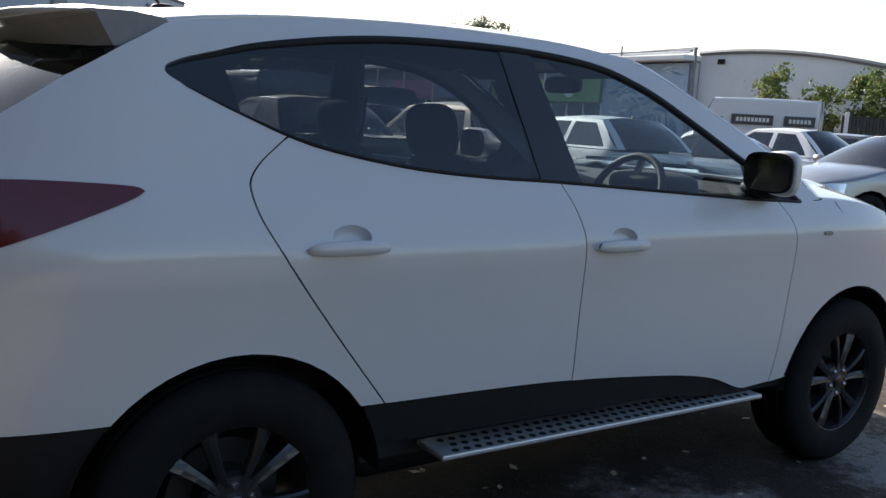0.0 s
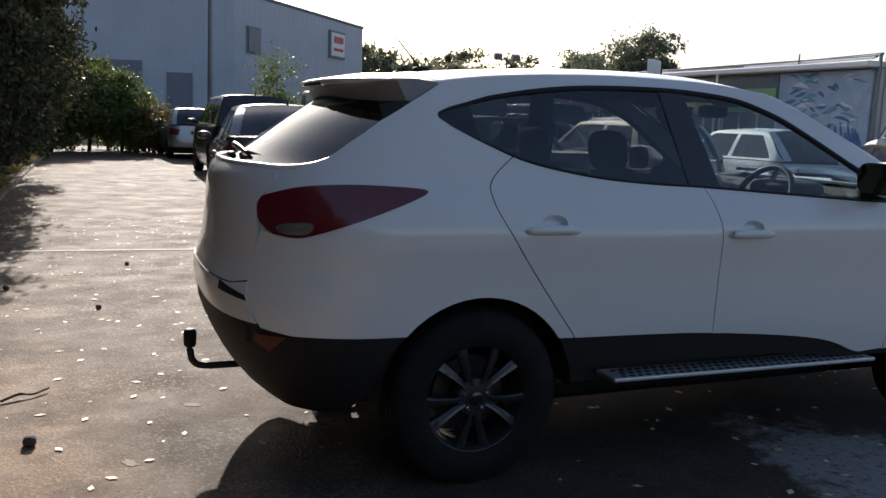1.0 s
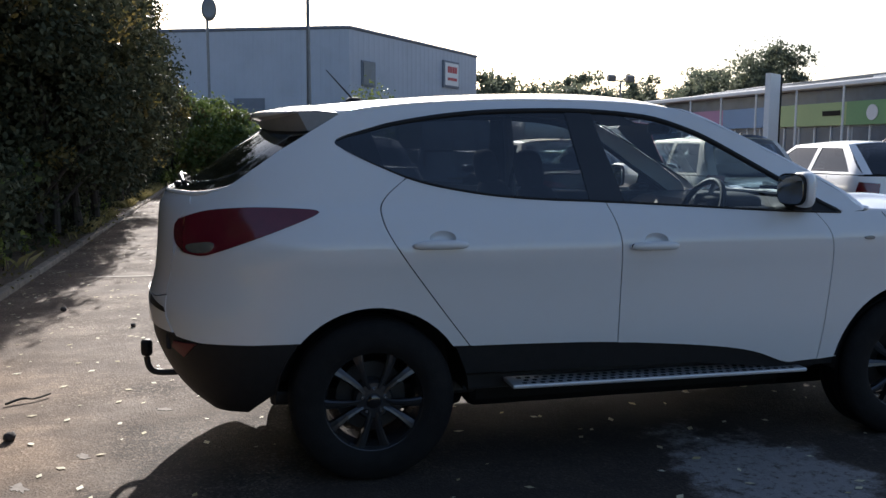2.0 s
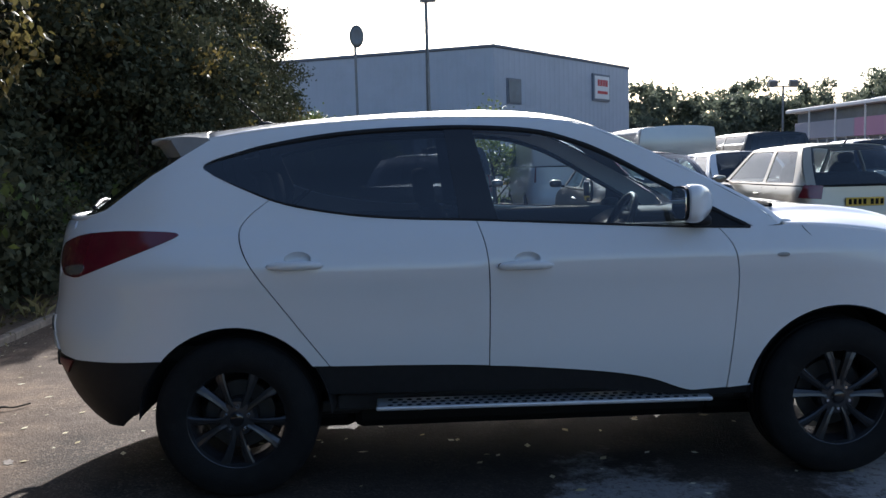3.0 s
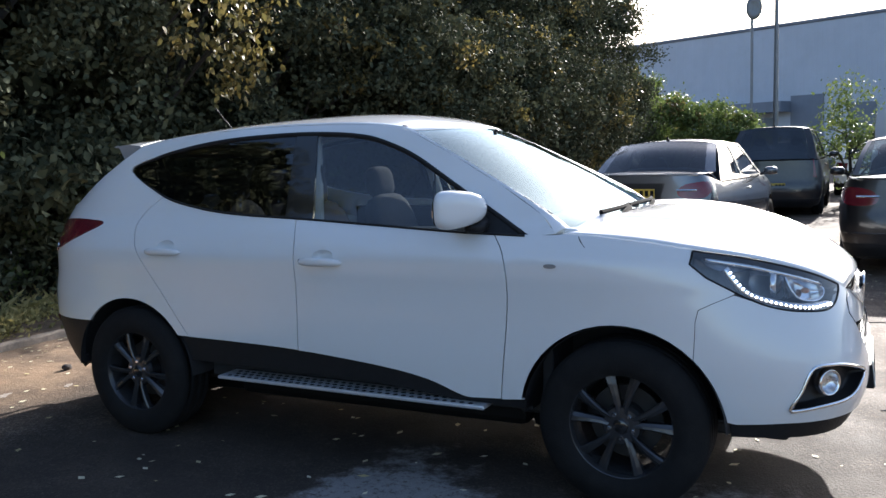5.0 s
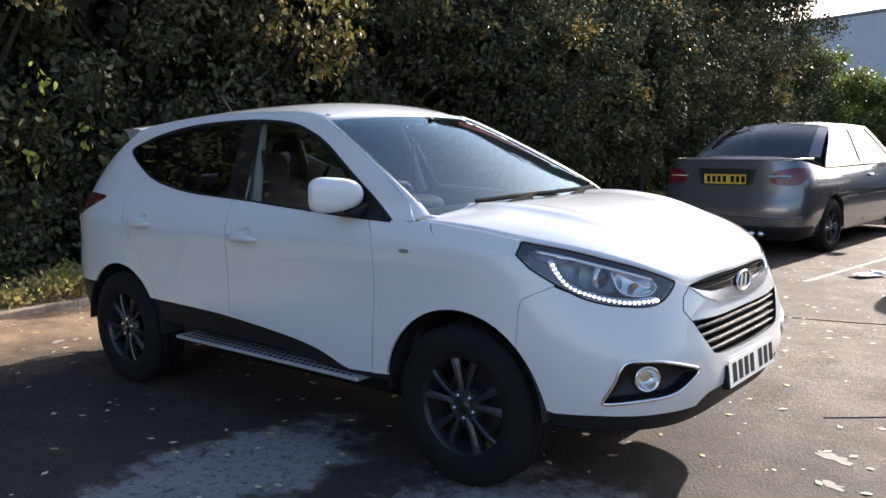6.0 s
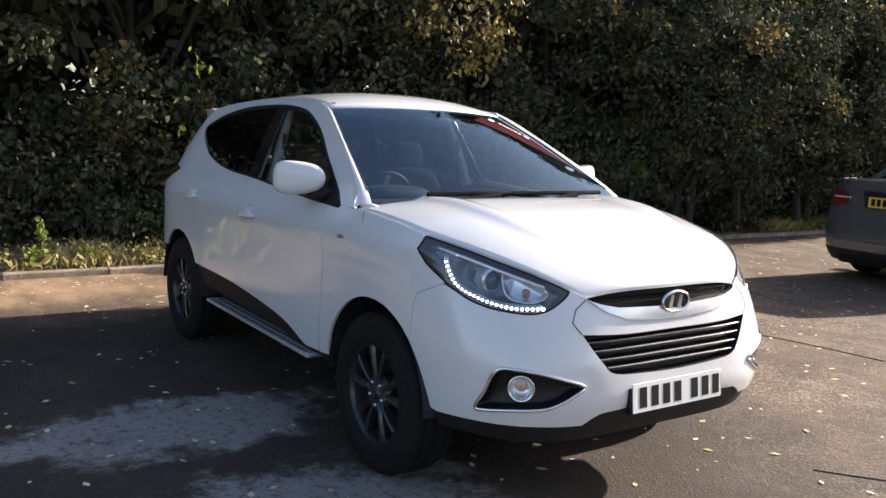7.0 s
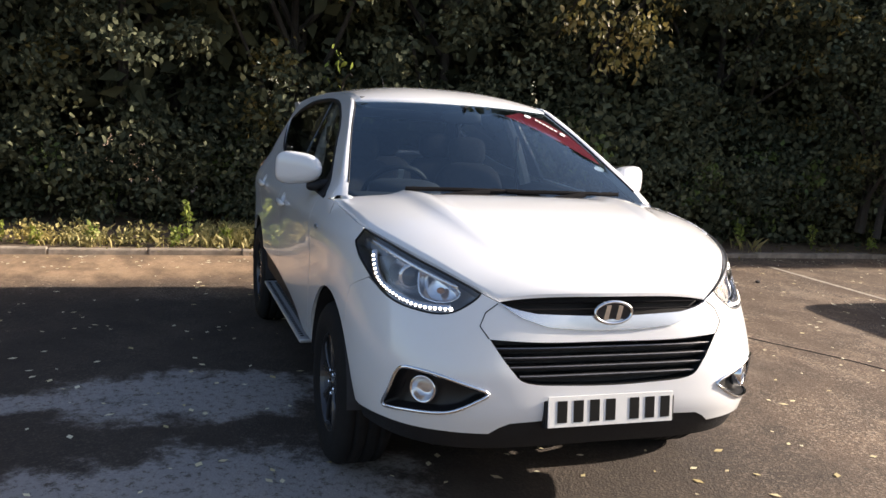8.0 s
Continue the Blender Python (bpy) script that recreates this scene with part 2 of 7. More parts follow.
def lathe(profile, steps=48, axis="y", a0=0.0, a1=math.tau):
    """Profile of (radius, along) turned about an axis through the origin."""
    bm = bmesh.new()
    full = abs(a1 - a0 - math.tau) < 1e-6
    n = steps if full else steps + 1
    rows = []
    for r, h in profile:
        row = []
        for k in range(n):
            a = a0 + (a1 - a0) * k / steps
            c, s = r * math.cos(a), r * math.sin(a)
            row.append(bm.verts.new((c, h, s) if axis == "y" else (c, s, h) if axis == "z" else (h, c, s)))
        rows.append(row)
    for r0, r1 in zip(rows, rows[1:]):
        for k in range(n if full else n - 1):
            j = (k + 1) % n
            bm.faces.new((r0[k], r0[j], r1[j], r1[k]))
    bmesh.ops.remove_doubles(bm, verts=bm.verts, dist=1e-5)
    bmesh.ops.recalc_face_normals(bm, faces=bm.faces)
    return bm


def merge(*bms):
    out = bms[0]
    for b in bms[1:]:
        me = bpy.data.meshes.new("tmp")
        b.to_mesh(me)
        b.free()
        out.from_mesh(me)
        bpy.data.meshes.remove(me)
    return out


def moved(bm, m):
    bmesh.ops.transform(bm, matrix=m, verts=bm.verts)
    return bm


def prism(loop, lo, hi, axis="y", bevel=0.0):
    """A flat outline (two coordinates) given thickness along an axis."""
    bm = bmesh.new()

    def put(p, h):
        return bm.verts.new((p[0], h, p[1]) if axis == "y" else (p[0], p[1], h) if axis == "z" else (h, p[0], p[1]))
    a, b = [put(p, lo) for p in loop], [put(p, hi) for p in loop]
    bm.faces.new(a)
    bm.faces.new(b[::-1])
    for i in range(len(loop)):
        j = (i + 1) % len(loop)
        bm.faces.new((a[i], b[i], b[j], a[j]))
    bmesh.ops.recalc_face_normals(bm, faces=bm.faces)
    if bevel:
        edges = [e for e in bm.edges if len(e.link_faces) == 2 and e.calc_face_angle(0) > 0.5]
        bmesh.ops.bevel(bm, geom=edges, offset=bevel, segments=2, profile=0.5, affect="EDGES")
    return bm


# ---- the skin of a car ----
class Skin:
    """Outer form of a car: level curves at each height, square sides with rounded nose and tail. x ahead, z up, u runs round the car."""

    def __init__(self, width, nose, tail, x1, x2, nf, nr):
        self.W, self.F, self.R, self.x1, self.X2, self.NF, self.NR = table(width), table(nose), table(tail), x1, table(x2), table(nf), table(nr)

    def side(self, x, z):
        w, x2 = self.W(z), self.X2(z)
        if x > self.x1:
            q = min((x - self.x1) / (self.F(z) - self.x1), 1.0)
            n = self.NF(z)
        elif x < x2:
            q = min((x2 - x) / (x2 - self.R(z)), 1.0)
            n = self.NR(z)
        else:
            return w
        return w * max(1 - q ** n, 0) ** (1 / n)

    def s(self, x, z):
        """The (u, z) of a point of the right flank."""
        x2 = self.X2(z)
        if x > self.x1:
            return (self.x1 + 0.9 * math.atan2(x - self.x1, self.side(x, z)), z)
        if x < x2:
            return (x2 - 0.9 * math.atan2(x2 - x, self.side(x, z)), z)
        return (x, z)

    def f(self, y, z):
        """The (u, z) of a point of the nose; y to the left."""
        n, w = self.NF(z), self.W(z)
        x = (self.F(z) - self.x1) * max(1 - min(abs(y) / w, 1) ** n, 0) ** (1 / n)
        return (self.x1 + 0.9 * math.atan2(x, -y), z)

    def r(self, y, z):
        """The (u, z) of a point of the tail."""
        n, w, x2 = self.NR(z), self.W(z), self.X2(z)
        x = (x2 - self.R(z)) * max(1 - min(abs(y) / w, 1) ** n, 0) ** (1 / n)
        return (x2 - 0.9 * math.atan2(x, -y), z)

    def at(self, u, z):
        w, x2 = self.W(z), self.X2(z)
        if u > self.x1:
            a, c, n, x0, sg = (u - self.x1) / 0.9, self.F(z) - self.x1, self.NF(z), self.x1, 1
        elif u < x2:
            a, c, n, x0, sg = (x2 - u) / 0.9, x2 - self.R(z), self.NR(z), x2, -1
        else:
            return Vector((u, -w, z))
        r = 1 / ((abs(math.cos(a)) / w) ** n + (abs(math.sin(a)) / c) ** n) ** (1 / n)
        return Vector((x0 + sg * r * math.sin(a), -r * math.cos(a), z))

    def normal(self, u, z):
        e = 0.006
        a, b = self.at(u + e, z) - self.at(u - e, z), self.at(u, z + e) - self.at(u, z - e)
        n = a.cross(b)
        return n.normalized() if n.length > 1e-12 else Vector((0, -1, 0))


def panel(skin, name, loop, material, parent=None, label="", holes=(), step=0.05, off=0.0, depth=0.014, both=False, lift=None, round_edge=0.0):
    """A skin panel cut to an outline in (u, z): outer face on the skin moved out by off, edges turned in by depth. both: mirrored twin too."""
    pts, tris, rings = fill(loop, holes, step)
    vs, ns = [], []
    for u, z in pts:
        n = skin.normal(u, z)
        o = off + (lift(u, z) if lift else 0.0)
        vs.append(skin.at(u, z) + n * o)
        ns.append(n)
    faces = []
    for t in tris:
        c = (vs[t[1]] - vs[t[0]]).cross(vs[t[2]] - vs[t[0]])
        faces.append(t if c.dot(ns[t[0]]) > 0 else t[::-1])
    nface = len(faces)
    if depth:
        for k, ring in enumerate(rings):
            base = len(vs)
            for i in ring:
                vs.append(vs[i].copy())
                ns.append(ns[i])
            base2 = len(vs)
            for i in ring:
                vs.append(vs[i] - ns[i] * depth)
                ns.append(ns[i])
            m = len(ring)
            area = sum(pts[ring[i]][0] * pts[ring[(i + 1) % m]][1] - pts[ring[(i + 1) % m]][0] * pts[ring[i]][1] for i in range(m))
            for i in range(m):
                j = (i + 1) % m
                q = (base + i, base2 + i, base2 + j, base + j)
                faces.append(q if (area > 0) == (k == 0) else q[::-1])
    made = []
    for sgn in ((1, -1) if both else (1,)):
        me = bpy.data.meshes.new(name)
        me.from_pydata([(v.x, v.y * sgn, v.z) for v in vs], [], [f if sgn > 0 else f[::-1] for f in faces])
        me.polygons.foreach_set("use_smooth", [i < nface for i in range(len(faces))])
        if not lift:
            loops = []
            for p in me.polygons:
                for vi in p.vertices:
                    loops.append((ns[vi].x, ns[vi].y * sgn, ns[vi].z) if p.index < nface else tuple(p.normal))
            me.normals_split_custom_set(loops)
        made.append(obj(name, me, material, parent, label))
    return made


def loft(centre, edge, n=24, m=12, power=2.0, thick=0.012, span=(-1.0, 1.0), lift=None):
    """A crowned sheet between a centre line and its mirrored edges, all (x, y, z), the edge at y < 0; its rim is turned down."""
    c, e = resample(spline(centre), n), resample(spline(edge), n)
    bm = bmesh.new()
    grid = []
    for i in range(n):
        row = []
        for k in range(2 * m + 1):
            s = span[0] + (span[1] - span[0]) * k / (2 * m)
            w = 1 - abs(s) ** power
            x = e[i].x + (c[i].x - e[i].x) * (1 - s * s)
            z = e[i].z + (c[i].z - e[i].z) * w
            if lift:
                z += lift(x, s)
            row.append(bm.verts.new((x, s * -e[i].y, z)))
        grid.append(row)
    for i in range(n - 1):
        for k in range(2 * m):
            f = bm.faces.new((grid[i][k], grid[i][k + 1], grid[i + 1][k + 1], grid[i + 1][k]))
            f.smooth = True
    bm.normal_update()
    up = sum(f.normal.z for f in bm.faces)
    if up < 0:
        bmesh.ops.reverse_faces(bm, faces=bm.faces)
    if thick:
        rim = [e2 for e2 in bm.edges if e2.is_boundary]
        ext = bmesh.ops.extrude_edge_only(bm, edges=rim)
        for v in ext["geom"]:
            if isinstance(v, bmesh.types.BMVert):
                v.co.z -= thick
        for f in bm.faces:
            if any(e2.is_boundary for e2 in f.edges):
                f.smooth = False
    return bm
# ---- the white car ----
HERO = Skin(
    width=[(0.15, 0.74), (0.22, 0.80), (0.30, 0.852), (0.40, 0.880), (0.50, 0.892), (0.60, 0.897), (0.75, 0.897), (0.88, 0.901), (0.95, 0.906), (0.99, 0.906), (1.025, 0.896), (1.08, 0.868), (1.13, 0.837), (1.17, 0.805), (1.25, 0.765), (1.35, 0.715), (1.43, 0.672), (1.52, 0.628), (1.58, 0.592), (1.62, 0.556), (1.66, 0.50)],
    nose=[(0.15, 3.28), (0.25, 3.40), (0.32, 3.47), (0.40, 3.51), (0.50, 3.535), (0.60, 3.53), (0.70, 3.512), (0.80, 3.495), (0.88, 3.475), (0.95, 3.45), (1.05, 3.42), (1.2, 3.38)],
    tail=[(0.15, -0.45), (0.26, -0.72), (0.39, -0.85), (0.50, -0.91), (0.59, -0.94), (0.73, -0.95), (0.86, -0.92), (1.0, -0.905), (1.09, -0.90), (1.17, -0.89), (1.22, -0.85), (1.33, -0.73), (1.45, -0.61), (1.55, -0.52), (1.66, -0.45)],
    x1=2.3, x2=[(0.2, 0.0), (1.1, 0.0), (1.35, -0.08), (1.6, -0.08)],
    nf=[(0.3, 4.2), (0.6, 4.2), (0.9, 3.2), (1.05, 2.7)],
    nr=[(0.3, 3.2), (0.9, 3.0), (1.2, 2.8), (1.6, 2.8)],
)
S, NF_, RR = HERO.s, HERO.f, HERO.r
AX_R, AX_F, AX_Z, ARCH = 0.0, 2.64, 0.345, 0.405


def arc(cx, a0, a1, n=14, r=ARCH, cz=AX_Z):
    return [(cx + r * math.cos(radians(a0 + (a1 - a0) * i / n)), cz + r * math.sin(radians(a0 + (a1 - a0) * i / n))) for i in range(n + 1)]


def flat(pts):
    return [(p[0], p[1]) for p in pts]


DLO_TOP = [(-0.150, 1.425), (-0.142, 1.440), (-0.11, 1.453), (0.0, 1.485), (0.14, 1.522), (0.4, 1.563), (0.66, 1.583), (1.02, 1.588), (1.32, 1.565), (1.5, 1.517), (1.66, 1.448), (1.91, 1.305), (2.15, 1.170), (2.265, 1.108)]
DLO_BOT = [(2.265, 1.108), (1.93, 1.12), (1.5, 1.145), (1.07, 1.17), (0.75, 1.185), (0.49, 1.21), (0.23, 1.26), (0.05, 1.328), (-0.08, 1.388), (-0.135, 1.413), (-0.150, 1.425)]
dlo_top, dlo_bot = flat(spline([(*p, 0) for p in DLO_TOP], 5)), flat(spline([(*p, 0) for p in DLO_BOT], 5))


def cut(line, x0, x1):
    """The stretch of a line between two x, ends included, in the line's own order."""
    def at(x):
        for a, b in zip(line, line[1:]):
            if min(a[0], b[0]) <= x <= max(a[0], b[0]) and a[0] != b[0]:
                return (x, a[1] + (b[1] - a[1]) * (x - a[0]) / (b[0] - a[0]))
    lo, hi = min(x0, x1), max(x0, x1)
    mid = [p for p in line if lo < p[0] < hi]
    ends = (at(x0), at(x1))
    return [ends[0], *mid, ends[1]]


SILL = flat(spline([(0.35, 0.57, 0), (0.75, 0.563, 0), (1.09, 0.55, 0), (1.54, 0.51, 0), (1.78, 0.47, 0), (1.95, 0.41, 0), (2.04, 0.408, 0), (2.24, 0.42, 0)], 5))
DOOR_R = flat(spline([(0.17, 1.284, 0), (0.068, 1.20, 0), (0.042, 1.13, 0), (0.09, 1.01, 0), (0.245, 0.79, 0), (0.41, 0.57, 0)], 5))  # rear door, back edge
DOOR_B = flat(spline([(1.055, 1.172, 0), (1.09, 1.05, 0), (1.10, 0.88, 0), (1.092, 0.548, 0)], 5))  # between the doors
DOOR_F = flat(spline([(2.10, 1.115, 0), (2.155, 1.03, 0), (2.175, 0.9, 0), (2.165, 0.72, 0), (2.13, 0.41, 0)], 5))  # front door, front edge
GAP = 0.0023


def shift(line, d):
    return [(x + d, z) for x, z in line]


def P3(x, y, z):
    """The (u, z) of a place near the skin."""
    if x > HERO.x1:
        return (HERO.x1 + 0.9 * math.atan2(x - HERO.x1, -y), z)
    x2 = HERO.X2(z)
    if x < x2:
        return (x2 - 0.9 * math.atan2(x2 - x, -y), z)
    return (x, z)


def on_skin(u, z, off=0.0):
    return HERO.at(u, z) + HERO.normal(u, z) * off


def mirrored(bm):
    """The twin of a mesh on the other side of the car."""
    out = bm.copy()
    for v in out.verts:
        v.co.y = -v.co.y
    bmesh.ops.reverse_faces(out, faces=out.faces)
    return out


def pair(name, bm, material, parent, label="", smooth=True):
    a = part(name, mirrored(bm), material, parent, label, smooth)
    b = part(name, bm, material, parent, label, smooth)
    return b, a


def oval(cx, cz, rx, rz, n=28, p=2.0):
    out = []
    for k in range(n):
        c, s = math.cos(k * math.tau / n), math.sin(k * math.tau / n)
        out.append((cx + rx * math.copysign(abs(c) ** (2 / p), c), cz + rz * math.copysign(abs(s) ** (2 / p), s)))
    return out


def blob(centre, half, p=2.6, nu=24, nv=14):
    """A rounded pillow form (superellipsoid)."""
    bm = bmesh.new()
    bmesh.ops.create_uvsphere(bm, u_segments=nu, v_segments=nv, radius=1)
    for v in bm.verts:
        d = sum(abs(c) ** p for c in v.co) ** (1 / p)
        v.co = Vector([centre[k] + half[k] * v.co[k] / d for k in range(3)])
    return bm


def skin_tube(loop, r, off=0.0, closed=True, sides=6):
    pts = [on_skin(u, z, off) for u, z in (dense(loop, 0.02) if closed else loop)]
    return tube(pts + (pts[:1] if closed else []), r, sides, cap=not closed)


def bowl(loop, depth, shrink=0.75, off=0.0, rings=5):
    """A dished recess behind an opening of the skin."""
    loop = dense(loop, 0.015)
    cu, cz = sum(p[0] for p in loop) / len(loop), sum(p[1] for p in loop) / len(loop)
    bm = bmesh.new()
    rows = []
    for k in range(rings + 1):
        t = k / rings
        sc = 1 - (1 - shrink) * t ** 1.5
        row = []
        for u, z in loop:
            uu, zz = cu + (u - cu) * sc, cz + (z - cz) * sc
            row.append(bm.verts.new(on_skin(uu, zz, off) - HERO.normal(u, z) * depth * math.sin(t * math.pi / 2)))
        rows.append(row)
    n = len(loop)
    for a, b in zip(rows, rows[1:]):
        for i in range(n):
            bm.faces.new((a[i], a[(i + 1) % n], b[(i + 1) % n], b[i]))
    bm.faces.new(rows[-1])
    bmesh.ops.triangulate(bm, faces=[f for f in bm.faces if len(f.verts) > 4])
    bmesh.ops.recalc_face_normals(bm, faces=bm.faces)
    return bm


def wheel_parts(w, tyre_mat=None, rim_mat=None, detail=True, r=0.35, rim_r=0.225, width=0.225):
    """Tyre, alloy rim of five double spokes, disc and nuts, for a wheel whose outer face looks to -y."""
    h = width / 2
    prof = [(rim_r - 0.012, h - 0.01), (rim_r + 0.002, h), (rim_r + 0.045, h + 0.008), (r - 0.03, h), (r - 0.008, h - 0.018)]
    for g in (0.055, 0.0, -0.055):
        prof += [(r, g + 0.022), (r, g + 0.006), (r - 0.008, g + 0.005), (r - 0.008, g - 0.005), (r, g - 0.006), (r, g - 0.022)]
    prof += [(r - 0.008, -h + 0.018), (r - 0.03, -h), (rim_r + 0.045, -h - 0.008), (rim_r + 0.02, -h - 0.006), (rim_r + 0.004, -h), (rim_r - 0.012, -h + 0.01)]
    part("tyre", lathe(prof, 56), tyre_mat or RUBBER, w, smooth=True)
    # rim barrel and lip
    rim = lathe([(rim_r - 0.03, h - 0.01), (rim_r - 0.035, -0.02), (rim_r - 0.022, -h + 0.03), (rim_r - 0.014, -h + 0.012), (rim_r + 0.002, -h + 0.004), (rim_r + 0.003, -h + 0.012), (rim_r - 0.006, -h + 0.03)], 56)
    spokes = []
    for k in range(5):
        for side in (-1, 1):
            a = radians(90 + 72 * k)
            pts = []
            for t, lat, dep, half_w in ((0.050, 0.012, -h + 0.024, 0.011), (0.085, 0.017, -h + 0.020, 0.0125), (0.125, 0.028, -h + 0.018, 0.015), (0.170, 0.043, -h + 0.018, 0.019), (rim_r - 0.012, 0.060, -h + 0.022, 0.025)):
                pts.append((t, side * lat, dep, half_w))
            sb = bmesh.new()
            rows = []
            for t, lat, dep, hw in pts:
                row = []
                for l2, d2 in ((lat - side * hw, dep + 0.040), (lat - side * hw, dep + 0.012), (lat - side * hw * 0.2, dep + 0.003), (lat + side * hw * 0.6, dep), (lat + side * hw, dep + 0.006), (lat + side * hw, dep + 0.032)):
                    q = Vector((t * math.cos(a) - l2 * math.sin(a), d2, t * math.sin(a) + l2 * math.cos(a)))
                    row.append(sb.verts.new(q))
                rows.append(row)
            for r0, r1 in zip(rows, rows[1:]):
                for i in range(6):
                    sb.faces.new((r0[i], r0[(i + 1) % 6], r1[(i + 1) % 6], r1[i]))
            sb.faces.new(rows[0])
            sb.faces.new(rows[-1])
            bmesh.ops.recalc_face_normals(sb, faces=sb.faces)
            spokes.append(sb)
    hubm = lathe([(0.0, -h + 0.022), (0.030, -h + 0.022), (0.034, -h + 0.027), (0.075, -h + 0.030), (0.085, -h + 0.05), (0.085, 0.0)], 32)
    part("rim", merge(rim, *spokes, hubm), rim_mat or ALLOY, w, "grey alloy rim with five double spokes")
    if detail:
        part("centre_cap", lathe([(0.0, -h + 0.016), (0.022, -h + 0.017), (0.029, -h + 0.021), (0.029, -h + 0.03)], 24), GLOSSBLACK, w, smooth=True)
        for k in range(5):
            a = radians(126 + 72 * k)
            nut = lathe([(0.0, -h + 0.018), (0.007, -h + 0.018), (0.010, -h + 0.022), (0.010, -h + 0.04)], 6)
            part("wheel_nut", moved(nut, Matrix.Translation((0.052 * math.cos(a), 0, 0.052 * math.sin(a)))), CHROME, w)
    part("brake_disc", lathe([(0.04, 0.0), (0.15, 0.0), (0.152, 0.012), (0.04, 0.012)], 40), STEELBLACK, w)


def seat(parent, x, y, rear=False):
    """A car seat: cushion, backrest and head restraint on two posts."""
    s = new("seat")
    s.parent = parent
    part("cushion", blob((x + 0.02, y, 0.62), (0.27, 0.25, 0.10), 4), SEATCLOTH, s, smooth=True)
    b = moved(blob((0, 0, 0.30), (0.075, 0.245, 0.33), 3.6), pose(x - 0.24, y, 0.62, 0, -16 if not rear else -20, 0))
    part("backrest", b, SEATCLOTH, s, smooth=True)
    hx, hz = x - 0.24 - 0.20, 1.30
    part("headrest", moved(blob((0, 0, 0), (0.05, 0.13, 0.095), 3.2), pose(hx, y, hz, 0, -10, 0)), SEATCLOTH, s, smooth=True)
    for d in (-0.06, 0.06):
        part("headrest_post", tube([(hx + 0.005, y + d, 1.10), (hx, y + d, 1.25)], 0.007, 6), CHROME, s)
    return s


